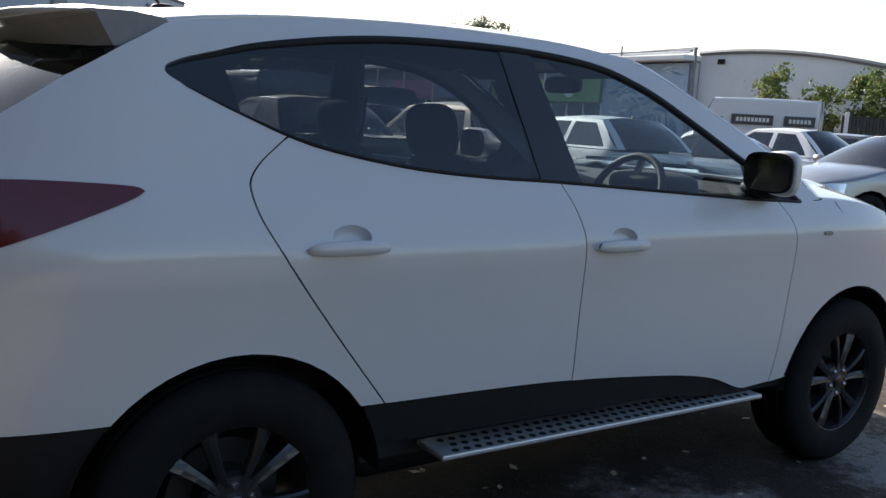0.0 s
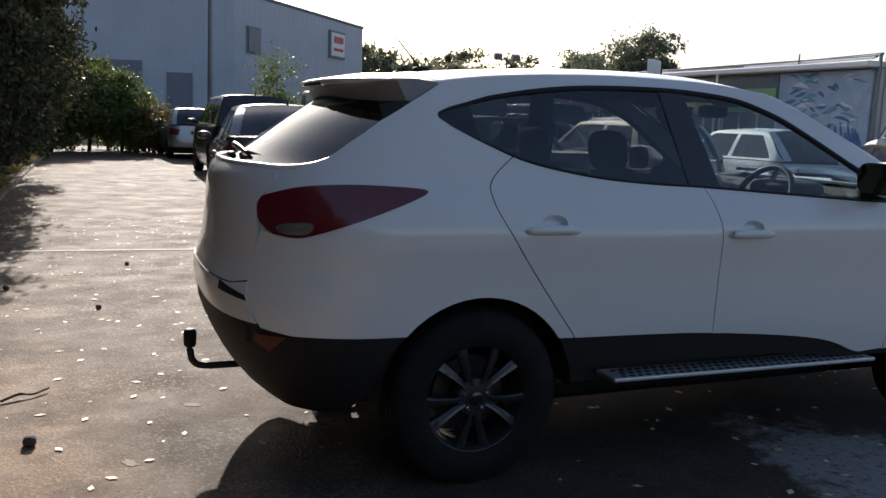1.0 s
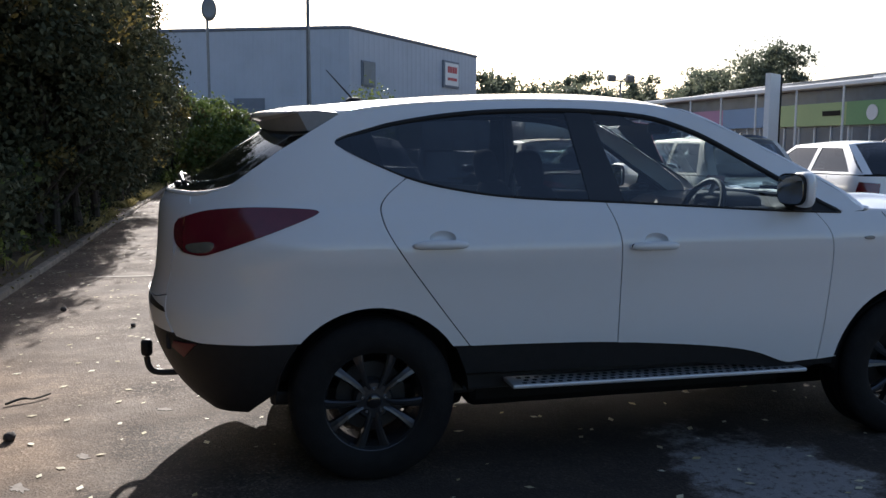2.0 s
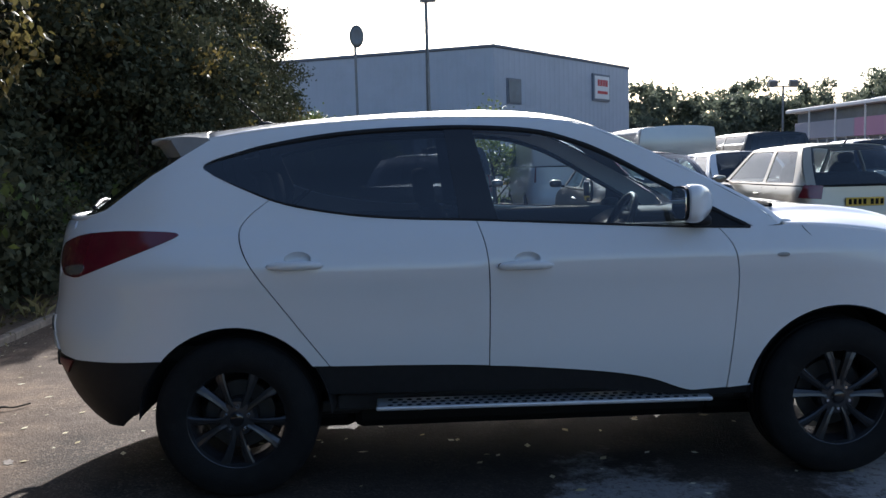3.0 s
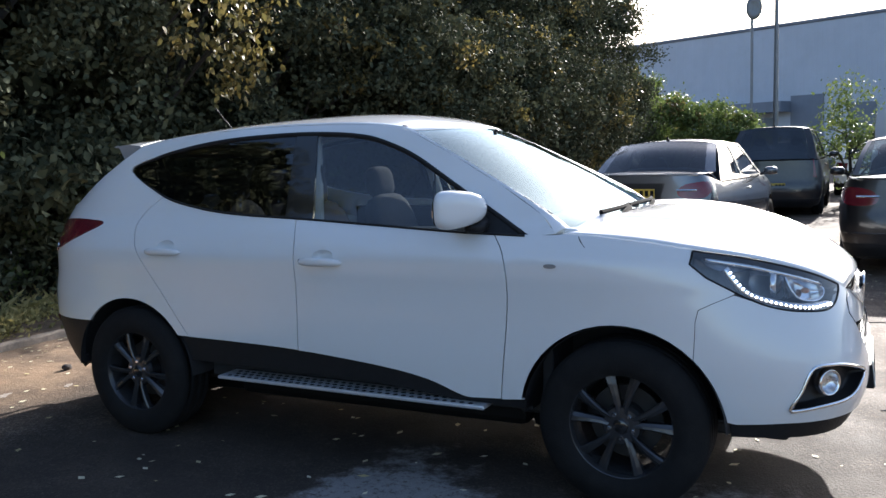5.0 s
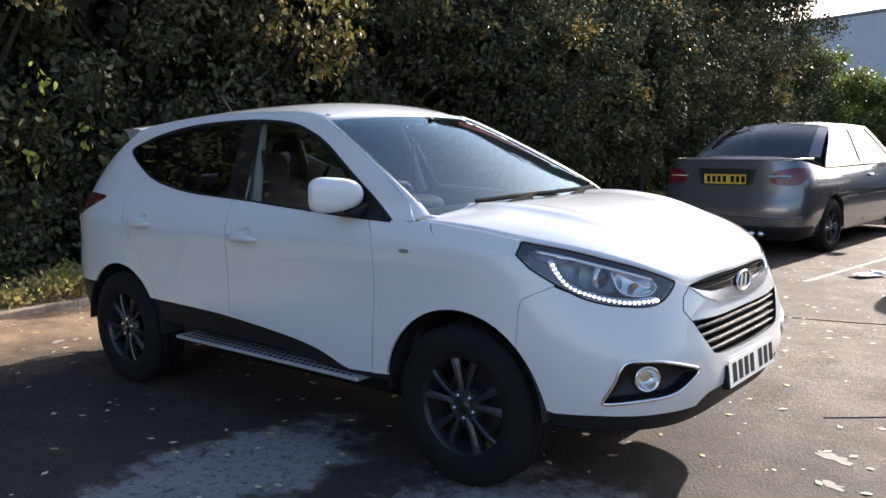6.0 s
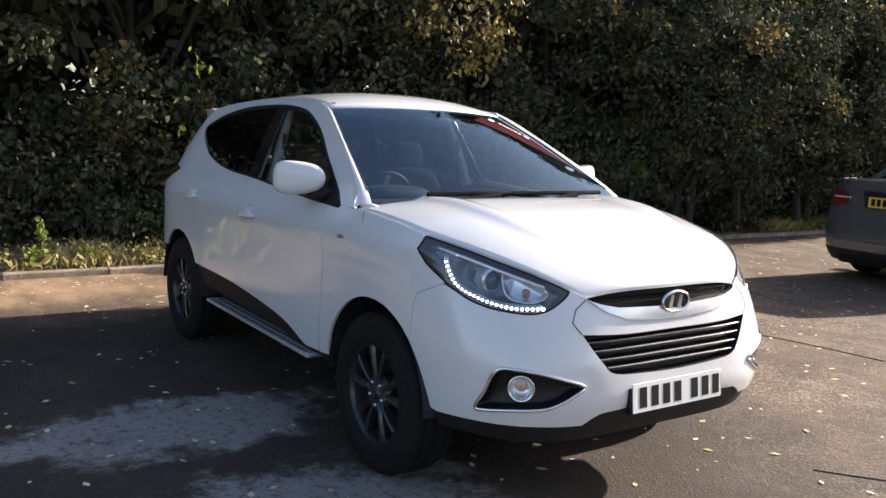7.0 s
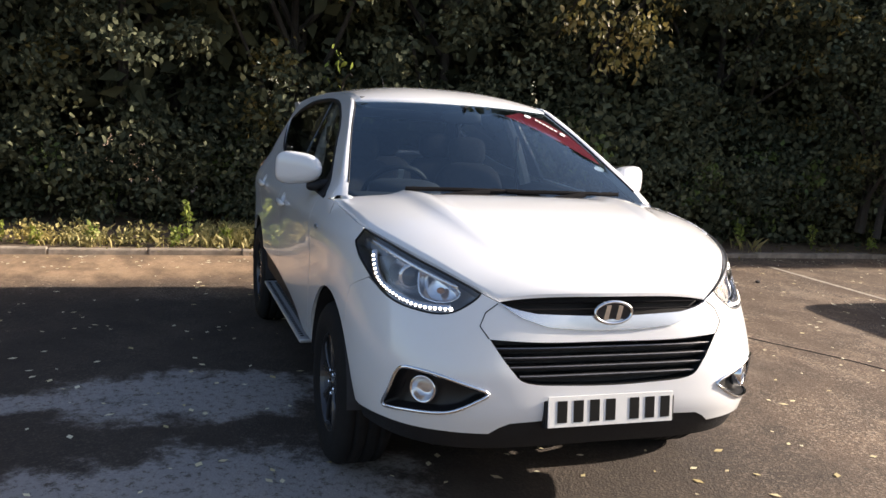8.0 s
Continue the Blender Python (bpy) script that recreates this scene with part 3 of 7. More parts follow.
def build_hero():
    car = thing("car", "white five-door compact SUV parked on tarmac, privacy glass, tow bar", "car")
    # ---- flank: quarter, pillars and roof rail round the windows
    wind_edge = [(2.375, 1.118), (2.30, 1.19), (2.08, 1.322), (1.83, 1.452), (1.60, 1.562), (1.49, 1.597)]
    rail = [(1.3, 1.612), (1.1, 1.62), (0.7, 1.622), (0.3, 1.602), (0.05, 1.578), (-0.12, 1.548)]
    glass_edge = [P3(-0.20, -0.625, 1.490), P3(-0.227, -0.618, 1.472), P3(-0.349, -0.632, 1.395), P3(-0.472, -0.648, 1.309), P3(-0.555, -0.655, 1.252), P3(-0.61, -0.645, 1.226), P3(-0.66, -0.62, 1.212)]
    gate_side = [P3(-0.735, -0.60, 1.17), P3(-0.782, -0.578, 1.105)]
    tail_in = [P3(-0.782, -0.578, 1.105), P3(-0.797, -0.568, 1.074), P3(-0.793, -0.60, 1.015), P3(-0.750, -0.668, 0.972)]
    tail_bot = [P3(-0.750, -0.668, 0.972), P3(-0.677, -0.737, 0.966), P3(-0.612, -0.779, 0.984), P3(-0.528, -0.811, 1.014), P3(-0.383, -0.836, 1.069), P3(-0.245, -0.832, 1.124), P3(-0.214, -0.823, 1.142)]
    tail_top = [P3(-0.214, -0.823, 1.142), P3(-0.235, -0.815, 1.151), P3(-0.315, -0.802, 1.157), P3(-0.462, -0.765, 1.161), P3(-0.591, -0.712, 1.154), P3(-0.683, -0.662, 1.140), P3(-0.782, -0.578, 1.105)]
    base = [P3(-0.845, -0.615, 0.70), P3(-0.80, -0.665, 0.622), P3(-0.705, -0.762, 0.607), S(-0.5, 0.608), S(-0.302, 0.612)]
    arch_r = arc(AX_R, 138.5, 34)
    k = min(range(len(dlo_bot)), key=lambda q: abs(dlo_bot[q][0] - 0.17))
    sharp = flat(spline([(*p, 0) for p in tail_bot], 4)), flat(spline([(*p, 0) for p in tail_top], 4))
    loop = [S(*p) for p in arch_r] + [S(*p) for p in shift(DOOR_R[::-1], -1.6 * GAP)] + dlo_bot[k + 1:] + dlo_top[1:] + wind_edge + rail + glass_edge + gate_side[:1] + sharp[1][::-1] + sharp[0][::-1][1:] + [P3(-0.789, -0.617, 0.983), P3(-0.801, -0.604, 0.95), P3(-0.834, -0.596, 0.84), P3(-0.851, -0.606, 0.79)] + base
    panel(HERO, "quarter_panel", loop, WHITE, car, step=0.04, both=True)
    # ---- doors with handle cups
    rear_door = cut(dlo_bot, 1.055 - GAP, 0.17) + shift(DOOR_R, 0.8 * GAP)[1:] + cut(SILL, 0.411 + 0.8 * GAP, 1.092 - GAP)[1:] + shift(DOOR_B[::-1], -GAP)[1:-1]
    front_door = cut(dlo_bot, 2.10 - GAP, 1.055 + GAP) + shift(DOOR_B, GAP)[1:] + cut(SILL, 1.092 + GAP, 2.13 - GAP)[1:] + shift(DOOR_F[::-1], -GAP)[1:-1]
    for name, outline, hx, hz, hl in (("rear_door", rear_door, 0.279, 1.008, 0.122), ("front_door", front_door, 1.250, 0.981, 0.122)):
        cup = oval(hx + 0.012, hz + 0.024, 0.056, 0.030)
        made = panel(HERO, name, outline, WHITE, car, holes=[cup], step=0.04, both=True)
        for d, sg in zip(made, (1, -1)):
            b = bowl(cup, 0.03, 0.55)
            part("handle_cup", b if sg > 0 else mirrored(b), WHITE, d, smooth=True)
            hb = bmesh.new()
            rows = []
            for i in range(25):
                t = -1 + i / 12
                w = max(1 - abs(t) ** 3.2, 0.0) ** 0.5
                zc, yc = hz - 0.004 * t * t, HERO.at(hx + hl * t, hz)
                row = []
                for j in range(12):
                    a = j * math.tau / 12
                    row.append(hb.verts.new((hx + hl * t, yc.y - 0.020 * w - 0.003 - 0.013 * w * math.cos(a), zc + (0.019 * w + 0.001) * math.sin(a))))
                rows.append(row)
            for r0, r1 in zip(rows, rows[1:]):
                for j in range(12):
                    hb.faces.new((r0[j], r0[(j + 1) % 12], r1[(j + 1) % 12], r1[j]))
            hb.faces.new(rows[0])
            hb.faces.new(rows[-1])
            bmesh.ops.recalc_face_normals(hb, faces=hb.faces)
            part("door_handle", hb if sg > 0 else mirrored(hb), WHITE, d, smooth=True)
    key = lathe([(0.0, -0.002), (0.009, -0.002), (0.011, 0.0)], 16)
    part("key_lock", moved(key, Matrix.Translation((1.145, HERO.at(1.145, 0.981).y - 0.016, 0.981))), PLASTIC, car)
    # dark seals behind the door gaps
    for line in (DOOR_R, DOOR_B, DOOR_F):
        bm2 = bmesh.new()
        a = [bm2.verts.new(on_skin(*S(x - 0.02, z), -0.012)) for x, z in line]
        b = [bm2.verts.new(on_skin(*S(x + 0.02, z), -0.012)) for x, z in line]
        for i in range(len(line) - 1):
            bm2.faces.new((a[i], b[i], b[i + 1], a[i + 1]))
        pair("door_seal", bm2, INK, car)
    # ---- front wing
    hood_line = [(2.42, 1.118), S(2.55, 1.108), S(2.75, 1.085), S(2.90, 1.06)]
    lamp_back = [S(2.905, 1.056), S(2.905, 1.008), S(2.965, 0.958), S(3.07, 0.899)]
    arch_f = arc(AX_F - 0.008, 45.5, 169.5, 16, 0.418)
    wing = shift(DOOR_F, GAP) + [(2.236, 0.42)] + [S(*p) for p in arch_f[::-1]] + [S(2.93, 0.79), S(2.94, 0.835), S(2.995, 0.862), S(3.065, 0.893)] + lamp_back[::-1] + hood_line[::-1] + [(2.37, 1.112)]
    panel(HERO, "front_wing", wing, WHITE, car, step=0.04, both=True)
    # ---- nose
    lamp_up = [P3(2.905, -0.802, 1.056), P3(3.02, -0.765, 1.038), P3(3.135, -0.721, 1.014), P3(3.289, -0.622, 0.965), P3(3.376, -0.537, 0.922), P3(3.414, -0.494, 0.898)]
    lamp_low = [P3(3.414, -0.494, 0.898), P3(3.413, -0.518, 0.874), P3(3.405, -0.583, 0.834), P3(3.375, -0.641, 0.819), P3(3.318, -0.707, 0.822), P3(3.249, -0.757, 0.832), P3(3.167, -0.793, 0.855), P3(3.07, -0.817, 0.899)]
    grille_lo = flat(spline([(*NF_(-0.475, 0.747), 0), (*NF_(-0.26, 0.737), 0), (*NF_(0, 0.737), 0), (*NF_(0.26, 0.737), 0), (*NF_(0.475, 0.747), 0)], 4)) + flat(spline([(*NF_(0.475, 0.747), 0), (*NF_(0.40, 0.645), 0), (*NF_(0.335, 0.595), 0), (*NF_(0.16, 0.582), 0), (*NF_(0, 0.578), 0), (*NF_(-0.16, 0.582), 0), (*NF_(-0.335, 0.595), 0), (*NF_(-0.40, 0.645), 0), (*NF_(-0.475, 0.747), 0)], 4))[1:-1]
    fog = flat(spline([(*p, 0) for p in (P3(3.263, -0.798, 0.462), P3(3.30, -0.784, 0.53), P3(3.325, -0.772, 0.592), P3(3.353, -0.754, 0.622), P3(3.40, -0.708, 0.624), P3(3.443, -0.652, 0.616), P3(3.485, -0.55, 0.588), P3(3.508, -0.477, 0.560), P3(3.50, -0.52, 0.530), P3(3.477, -0.586, 0.495), P3(3.448, -0.644, 0.479), P3(3.372, -0.731, 0.469), P3(3.30, -0.78, 0.458))], 3, closed=True))
    # upper opening and its bright smile
    mouth_up = [NF_(-0.437, 0.876), NF_(-0.39, 0.895), NF_(-0.31, 0.903), NF_(-0.123, 0.905)]
    smile_lo = [NF_(-0.437, 0.872), NF_(-0.40, 0.846), NF_(-0.356, 0.821), NF_(-0.26, 0.790), NF_(-0.114, 0.778), NF_(0, 0.776)]
    seam = [NF_(-0.440, 0.868), NF_(-0.485, 0.836), NF_(-0.507, 0.79), NF_(-0.477, 0.749)]
    bottom = [S(3.079, 0.396), P3(3.251, -0.793, 0.405), P3(3.435, -0.637, 0.408), P3(3.494, -0.465, 0.405), P3(3.505, -0.43, 0.430), P3(3.513, -0.39, 0.448), P3(3.525, -0.247, 0.456), NF_(0, 0.458)]
    wing_edge = [S(3.065, 0.8905), S(2.995, 0.8595), S(2.9425, 0.8335), S(2.9325, 0.789)] + [S(*p) for p in arc(AX_F - 0.008, 45.1, 8, 14, 0.418)]
    right = wing_edge + bottom
    # one bumper across the whole nose
    half_top = lamp_low[::-1] + smile_lo
    flip = lambda pts: [(2 * (HERO.x1 + 0.9 * math.pi / 2) - u, z) for u, z in pts]
    whole = right + flip(right[:-1])[::-1] + flip(half_top[1:]) + half_top[1:-1][::-1]
    bumper = panel(HERO, "front_bumper", whole, WHITE, car, holes=[grille_lo, fog, flip(fog)], step=0.035, depth=0.02)[0]
    pair("bumper_seam", skin_tube(seam, 0.0022, 0.0, closed=False), PLASTIC, bumper)
    smile_up = [NF_(-0.437, 0.874), NF_(-0.41, 0.860), NF_(-0.367, 0.848), NF_(-0.301, 0.836), NF_(-0.113, 0.829), NF_(0, 0.828)]
    smile = smile_lo + flip(smile_lo[:-1])[::-1] + flip(smile_up[1:]) + smile_up[1:-1][::-1]
    panel(HERO, "bonnet_grille_bar", smile, mat("satin_silver", (0.62, 0.63, 0.66), 0.22, metal=0.75, var=0.05), car, step=0.03, off=0.006, depth=0.03, label="satin silver grille bar")
    mouth = smile_up + flip(smile_up[:-1])[::-1] + flip(mouth_up[1:]) + mouth_up[1:][::-1]
    panel(HERO, "upper_grille", mouth, INK, car, step=0.03, off=-0.035, depth=0.0)
    for zz in (0.852, 0.876):
        pts = [on_skin(*NF_(-0.40 + 0.8 * i / 20, zz), -0.018) for i in range(21)]
        part("upper_grille_bar", tube(pts, 0.0035, 6), WIPER, car, smooth=True)
    # badge: a plain bright oval on the grille bar
    bc = HERO.at(*NF_(0, 0.842))
    ring = [Vector((0.016, 0.076 * math.cos(k * math.tau / 40), 0.040 * math.sin(k * math.tau / 40))) + bc for k in range(41)]
    badge = part("badge", tube(ring, 0.006, 8, cap=False), CHROME, car, "bright oval badge", smooth=True)
    field = [(0.072 * math.cos(k * math.tau / 32), 0.037 * math.sin(k * math.tau / 32)) for k in range(32)]
    part("badge_field", moved(prism(field, -0.002, 0.012, "x"), Matrix.Translation(bc)), SMOKED, badge)
    for b in ([(-0.040, -0.024), (-0.021, -0.028), (-0.010, 0.028), (-0.029, 0.028)], [(0.010, -0.028), (0.029, -0.028), (0.040, 0.024), (0.021, 0.028)]):
        part("badge_bar", moved(prism(b, 0.0, 0.017, "x"), Matrix.Translation(bc)), CHROME, badge)
    # lower grille: recess, slats and bright edges
    panel(HERO, "grille_back", grille_lo, INK, car, step=0.04, off=-0.06, depth=0.0)
    pr = bowl(grille_lo, 0.055, 0.97)
    part("grille_surround", pr, PLASTIC, car)
    for i, (zz, yy) in enumerate(((0.712, 0.45), (0.680, 0.425), (0.647, 0.40), (0.614, 0.365))):
        sl = bmesh.new()
        rows = []
        for j in range(25):
            y = -yy + 2 * yy * j / 24
            q = on_skin(*NF_(y, zz), -0.022)
            rows.append([sl.verts.new(q + Vector(o)) for o in ((0.010, 0, 0.002), (0.006, 0, 0.009), (-0.03, 0, 0.010), (-0.03, 0, -0.002), (0.006, 0, -0.005))])
        for r0, r1 in zip(rows, rows[1:]):
            for m in range(5):
                sl.faces.new((r0[m], r0[(m + 1) % 5], r1[(m + 1) % 5], r1[m]))
        bmesh.ops.recalc_face_normals(sl, faces=sl.faces)
        slat = part("grille_slat", sl, SATINBLACK, car)
        part("slat_edge", tube([on_skin(*NF_(-yy + 2 * yy * j / 24, zz), -0.011) + Vector((0, 0, 0.005)) for j in range(25)], 0.002, 5), SLATEDGE, slat)
    # number plate with plain bars
    pl = part("number_plate", box((-0.26, -0.004, -0.0565), (0.26, 0.0, 0.0565), 0.0015), PLATEWHITE, car, "white plate with black bars")
    pm = pose(3.546, 0.0, 0.492, -6, 0, 90) @ pose(0, 0, 0)
    pl.matrix_local = pm
    for k2 in range(7):
        x = -0.262 + 0.066 * (k2 + 0.95) + (0.03 if k2 >= 4 else -0.004)
        part("plate_bar", box((x - 0.020, -0.0055, -0.0395), (x + 0.020, -0.0035, 0.0395)), INK, pl)
    part("plate_holder", moved(box((-0.27, 0.0, -0.06), (0.27, 0.03, 0.04), 0.004), pm), PLASTIC, car)
    # ---- headlamps
    hl = flat(spline([(*p, 0) for p in lamp_up], 4))[:-1] + flat(spline([(*p, 0) for p in lamp_low], 4)) + lamp_back[1:-1][::-1]
    for sg in (1, -1):
        fl = (lambda b: b) if sg > 0 else mirrored
        lampo = part("headlamp", fl(bowl(hl, 0.075, 0.94)), LAMPBODY, car, "clear headlamp with projector and lit LED strip", smooth=True)
        lens = panel(HERO, "lamp_lens", hl, CLEARLENS, lampo, step=0.035, off=-0.001, depth=0)[0]
        if sg < 0:
            for v in lens.data.vertices:
                v.co.y = -v.co.y
            lens.data.flip_normals()
            lens.data.normals_split_custom_set([(0, 0, 0)] * len(lens.data.loops))
        edge = skin_tube(hl, 0.0045, -0.002)
        part("lamp_rim", fl(edge), PLASTIC, lampo)
        c = on_skin(*P3(3.207, -0.726, 0.938), -0.05)
        proj = lathe([(0.046, 0.0), (0.050, 0.012), (0.043, 0.022), (0.038, 0.020)], 32, "x")
        ball = lathe([(0.038, 0.012), (0.034, 0.026), (0.022, 0.036), (0.0, 0.040)], 32, "x")
        part("projector_ring", fl(moved(proj, Matrix.Translation(c))), REFLECTOR, lampo, smooth=True)
        part("projector_lens", fl(moved(ball, Matrix.Translation(c))), GLOSSBLACK, lampo, smooth=True)
        bezel = [P3(3.26, -0.69, 0.965), P3(3.33, -0.61, 0.935), P3(3.37, -0.56, 0.90), P3(3.375, -0.60, 0.868), P3(3.34, -0.66, 0.862), P3(3.29, -0.70, 0.885)]
        bz = flat(spline([(*p, 0) for p in bezel], 4, closed=True))
        part("indicator_bowl", fl(bowl(bz, 0.04, 0.7, -0.025)), REFLECTOR, lampo, smooth=True)
        part("indicator_ring", fl(skin_tube(bz, 0.004, -0.024)), CHROME, lampo, smooth=True)
        part("indicator_bulb", fl(blob(on_skin(*P3(3.335, -0.635, 0.905), -0.045), (0.016, 0.016, 0.012), 2)), AMBER, lampo, smooth=True)
        strip = spline([on_skin(u, z, -0.016) for u, z in (P3(3.035, -0.81, 0.992), P3(3.065, -0.81, 0.945), P3(3.105, -0.805, 0.902), P3(3.16, -0.787, 0.875), P3(3.25, -0.745, 0.850), P3(3.33, -0.69, 0.838), P3(3.39, -0.60, 0.842))], 6)
        part("led_base", fl(tube(strip, 0.017, 8)), REFLECTOR, lampo, smooth=True)
        wing_in = [P3(2.945, -0.80, 1.036), P3(3.05, -0.765, 1.020), P3(3.13, -0.725, 1.002), P3(3.10, -0.765, 0.985), P3(3.055, -0.80, 0.975), P3(3.00, -0.81, 0.985), P3(2.945, -0.81, 1.012)]
        part("side_inlay", fl(bowl(flat(spline([(*p, 0) for p in wing_in], 3, closed=True)), 0.02, 0.8, -0.012)), LAMPGREY, lampo, smooth=True)
        hood_in = [P3(3.13, -0.755, 0.985), P3(3.20, -0.70, 0.985), P3(3.265, -0.665, 0.955), P3(3.285, -0.68, 0.895), P3(3.25, -0.735, 0.875), P3(3.17, -0.775, 0.885), P3(3.125, -0.785, 0.93)]
        part("projector_bowl", fl(bowl(flat(spline([(*p, 0) for p in hood_in], 4, closed=True)), 0.05, 0.62, -0.035)), REFLECTOR, lampo, smooth=True)
        for q in resample(strip, 26)[1:]:
            n = Vector((q.x - 2.2, q.y * 0.9, 0.15)).normalized()
            part("led", fl(blob(q + n * 0.011, (0.0085, 0.0085, 0.0072), 2, 10, 6)), LED, lampo, smooth=True)
        upper = [on_skin(u, z, -0.02) for u, z in (P3(2.95, -0.80, 1.03), P3(3.10, -0.742, 1.0), P3(3.25, -0.655, 0.955), P3(3.36, -0.565, 0.915))]
        part("lamp_brow", fl(tube(spline(upper, 5), 0.010, 8)), REFLECTOR, lampo, smooth=True)
        # fog lamp
        fo = part("fog_lamp", fl(bowl(fog, 0.05, 0.85)), SATINBLACK, car, "round fog lamp in a black recess with chrome rim", smooth=True)
        part("fog_rim", fl(skin_tube(fog, 0.007, 0.002)), CHROME, fo, smooth=True)
        fc = on_skin(*P3(3.411, -0.702, 0.551), -0.03)
        ang = pose(0, 0, 0, 0, 0, -42)
        part("fog_ring", fl(moved(moved(lathe([(0.050, -0.02), (0.052, 0.014), (0.046, 0.018), (0.042, 0.010)], 32, "x"), ang), Matrix.Translation(fc))), CHROME, fo, smooth=True)
        part("fog_bowl", fl(moved(moved(lathe([(0.043, 0.010), (0.034, -0.012), (0.016, -0.022), (0.0, -0.008)], 32, "x"), ang), Matrix.Translation(fc))), REFLECTOR, fo, smooth=True)
        part("fog_glass", fl(moved(moved(lathe([(0.043, 0.011), (0.030, 0.016), (0.0, 0.018)], 32, "x"), ang), Matrix.Translation(fc))), CLEARLENS, fo, smooth=True)
        # side repeater
        rp = oval(2.365, 0.991, 0.026, 0.0085, 24, 2.4)
        rep = panel(HERO, "side_repeater", [S(*p) for p in rp], REPEATER, car, step=0.012, off=0.006, depth=0.008)[0]
        if sg < 0:
            rep.matrix_local = Matrix.Diagonal((1, -1, 1, 1))
    # ---- top sheets
    def ridges(x, s):
        w = math.exp(-((abs(s) - 0.60) / 0.060) ** 2) * 0.018
        return w * max(0.0, min(1.0, (3.40 - x) / 0.5))
    part("bonnet", loft([(2.43, 0, 1.162), (2.65, 0, 1.174), (2.85, 0, 1.158), (3.0, 0, 1.131), (3.2, 0, 1.073), (3.35, 0, 1.003), (3.44, 0, 0.945), (3.474, 0, 0.908)],
                        [(2.40, -0.838, 1.119), (2.55, -0.836, 1.1095), (2.75, -0.823, 1.088), (2.905, -0.799, 1.062), (3.135, -0.714, 1.021), (3.289, -0.615, 0.973), (3.376, -0.530, 0.930), (3.436, -0.432, 0.884)], 40, 26, power=3.5, lift=ridges), WHITE, car)
    ws_edge = [(1.575, -0.574, 1.567), (1.66, -0.592, 1.533), (1.85, -0.645, 1.440), (2.1, -0.705, 1.311), (2.331, -0.757, 1.190), (2.41, -0.775, 1.135)]
    ws_mid = [(1.715, 0, 1.583), (1.9, 0, 1.502), (2.15, 0, 1.369), (2.4, 0, 1.224), (2.56, 0, 1.125)]
    part("windscreen", loft(ws_mid, ws_edge, 24, 14, power=2.3, thick=0.0), SCREEN, car)
    part("roof", loft([(-0.22, 0, 1.601), (0.1, 0, 1.634), (0.5, 0, 1.664), (0.9, 0, 1.679), (1.2, 0, 1.678), (1.42, 0, 1.660), (1.55, 0, 1.637), (1.64, 0, 1.613), (1.715, 0, 1.584)],
                      [(-0.12, -0.612, 1.550), (0.05, -0.597, 1.579), (0.3, -0.575, 1.604), (0.7, -0.556, 1.624), (1.1, -0.558, 1.622), (1.3, -0.566, 1.614), (1.42, -0.570, 1.604), (1.50, -0.572, 1.590), (1.575, -0.578, 1.568)], 30, 14, power=2.6), WHITE, car)
    # pillars between windscreen and flank
    pil = bmesh.new()
    a = resample([Vector(p) for p in spline(ws_edge)], 24)
    b = resample([on_skin(u, z) for u, z in flat(spline([(*p, 0) for p in wind_edge], 5))][::-1], 24)
    va, vm, vb = [pil.verts.new(p) for p in a], [pil.verts.new(p.lerp(q, 0.55) + Vector((0.004, -0.006, 0.010))) for p, q in zip(a, b)], [pil.verts.new(q) for q in b]
    for i in range(23):
        pil.faces.new((va[i], vm[i], vm[i + 1], va[i + 1]))
        pil.faces.new((vm[i], vb[i], vb[i + 1], vm[i + 1]))
    bmesh.ops.recalc_face_normals(pil, faces=pil.faces)
    pair("windscreen_pillar", pil, WHITE, car)
    pair("windscreen_seal", tube(spline([Vector(p) for p in ws_edge[:-1]], 5), 0.005, 6), PLASTIC, car)
    pair("pillar_foot", blob((2.385, -0.772, 1.121), (0.075, 0.030, 0.018), 2.2, 20, 12), WHITE, car)
    shut = [on_skin(*p, -0.001) for p in flat(spline([(2.478, 1.108, 0), (2.484, 1.095, 0), (2.492, 1.082, 0), (2.505, 1.066, 0)], 5))]
    pair("bonnet_shut_line", tube(shut, [0.0024] * 10 + [0.0016] * 6, 5), INK, car)
    # cowl and wipers
    cow = loft([(2.44, 0, 1.150), (2.58, 0, 1.130)], [(2.30, -0.70, 1.120), (2.44, -0.70, 1.092)], 6, 12, power=2.3)
    part("cowl", cow, WIPER, car)
    for y0, y1 in ((-0.50, 0.10), (0.08, 0.60)):
        wp = new("wiper")
        wp.parent = car
        part("wiper_arm", tube(spline([(2.53, y0, 1.128), (2.52, (y0 * 2 + y1) / 3, 1.165), (2.50, y1 - 0.22, 1.178)], 5), 0.013, 6), WIPER, wp)
        part("wiper_blade", tube(spline([(2.47, y1 - 0.62, 1.182), (2.49, y1 - 0.3, 1.186), (2.44, y1, 1.182)], 5), 0.011, 6), WIPER, wp)
    # ---- glass of the flanks
    PB0, PB1, PT0, PT1 = 0.985, 1.150, 0.93, 1.055
    rear_glass = cut(dlo_top, -0.149, PT0) + cut(dlo_bot, PB0, -0.149)
    front_glass = cut(dlo_top, PT1, 1.985) + cut(dlo_bot, 1.985, PB1)
    bpil = cut(dlo_top, PT0, PT1) + cut(dlo_bot, PB1, PB0)
    sail = cut(dlo_top, 1.985, 2.26) + cut(dlo_bot, 2.26, 1.985)
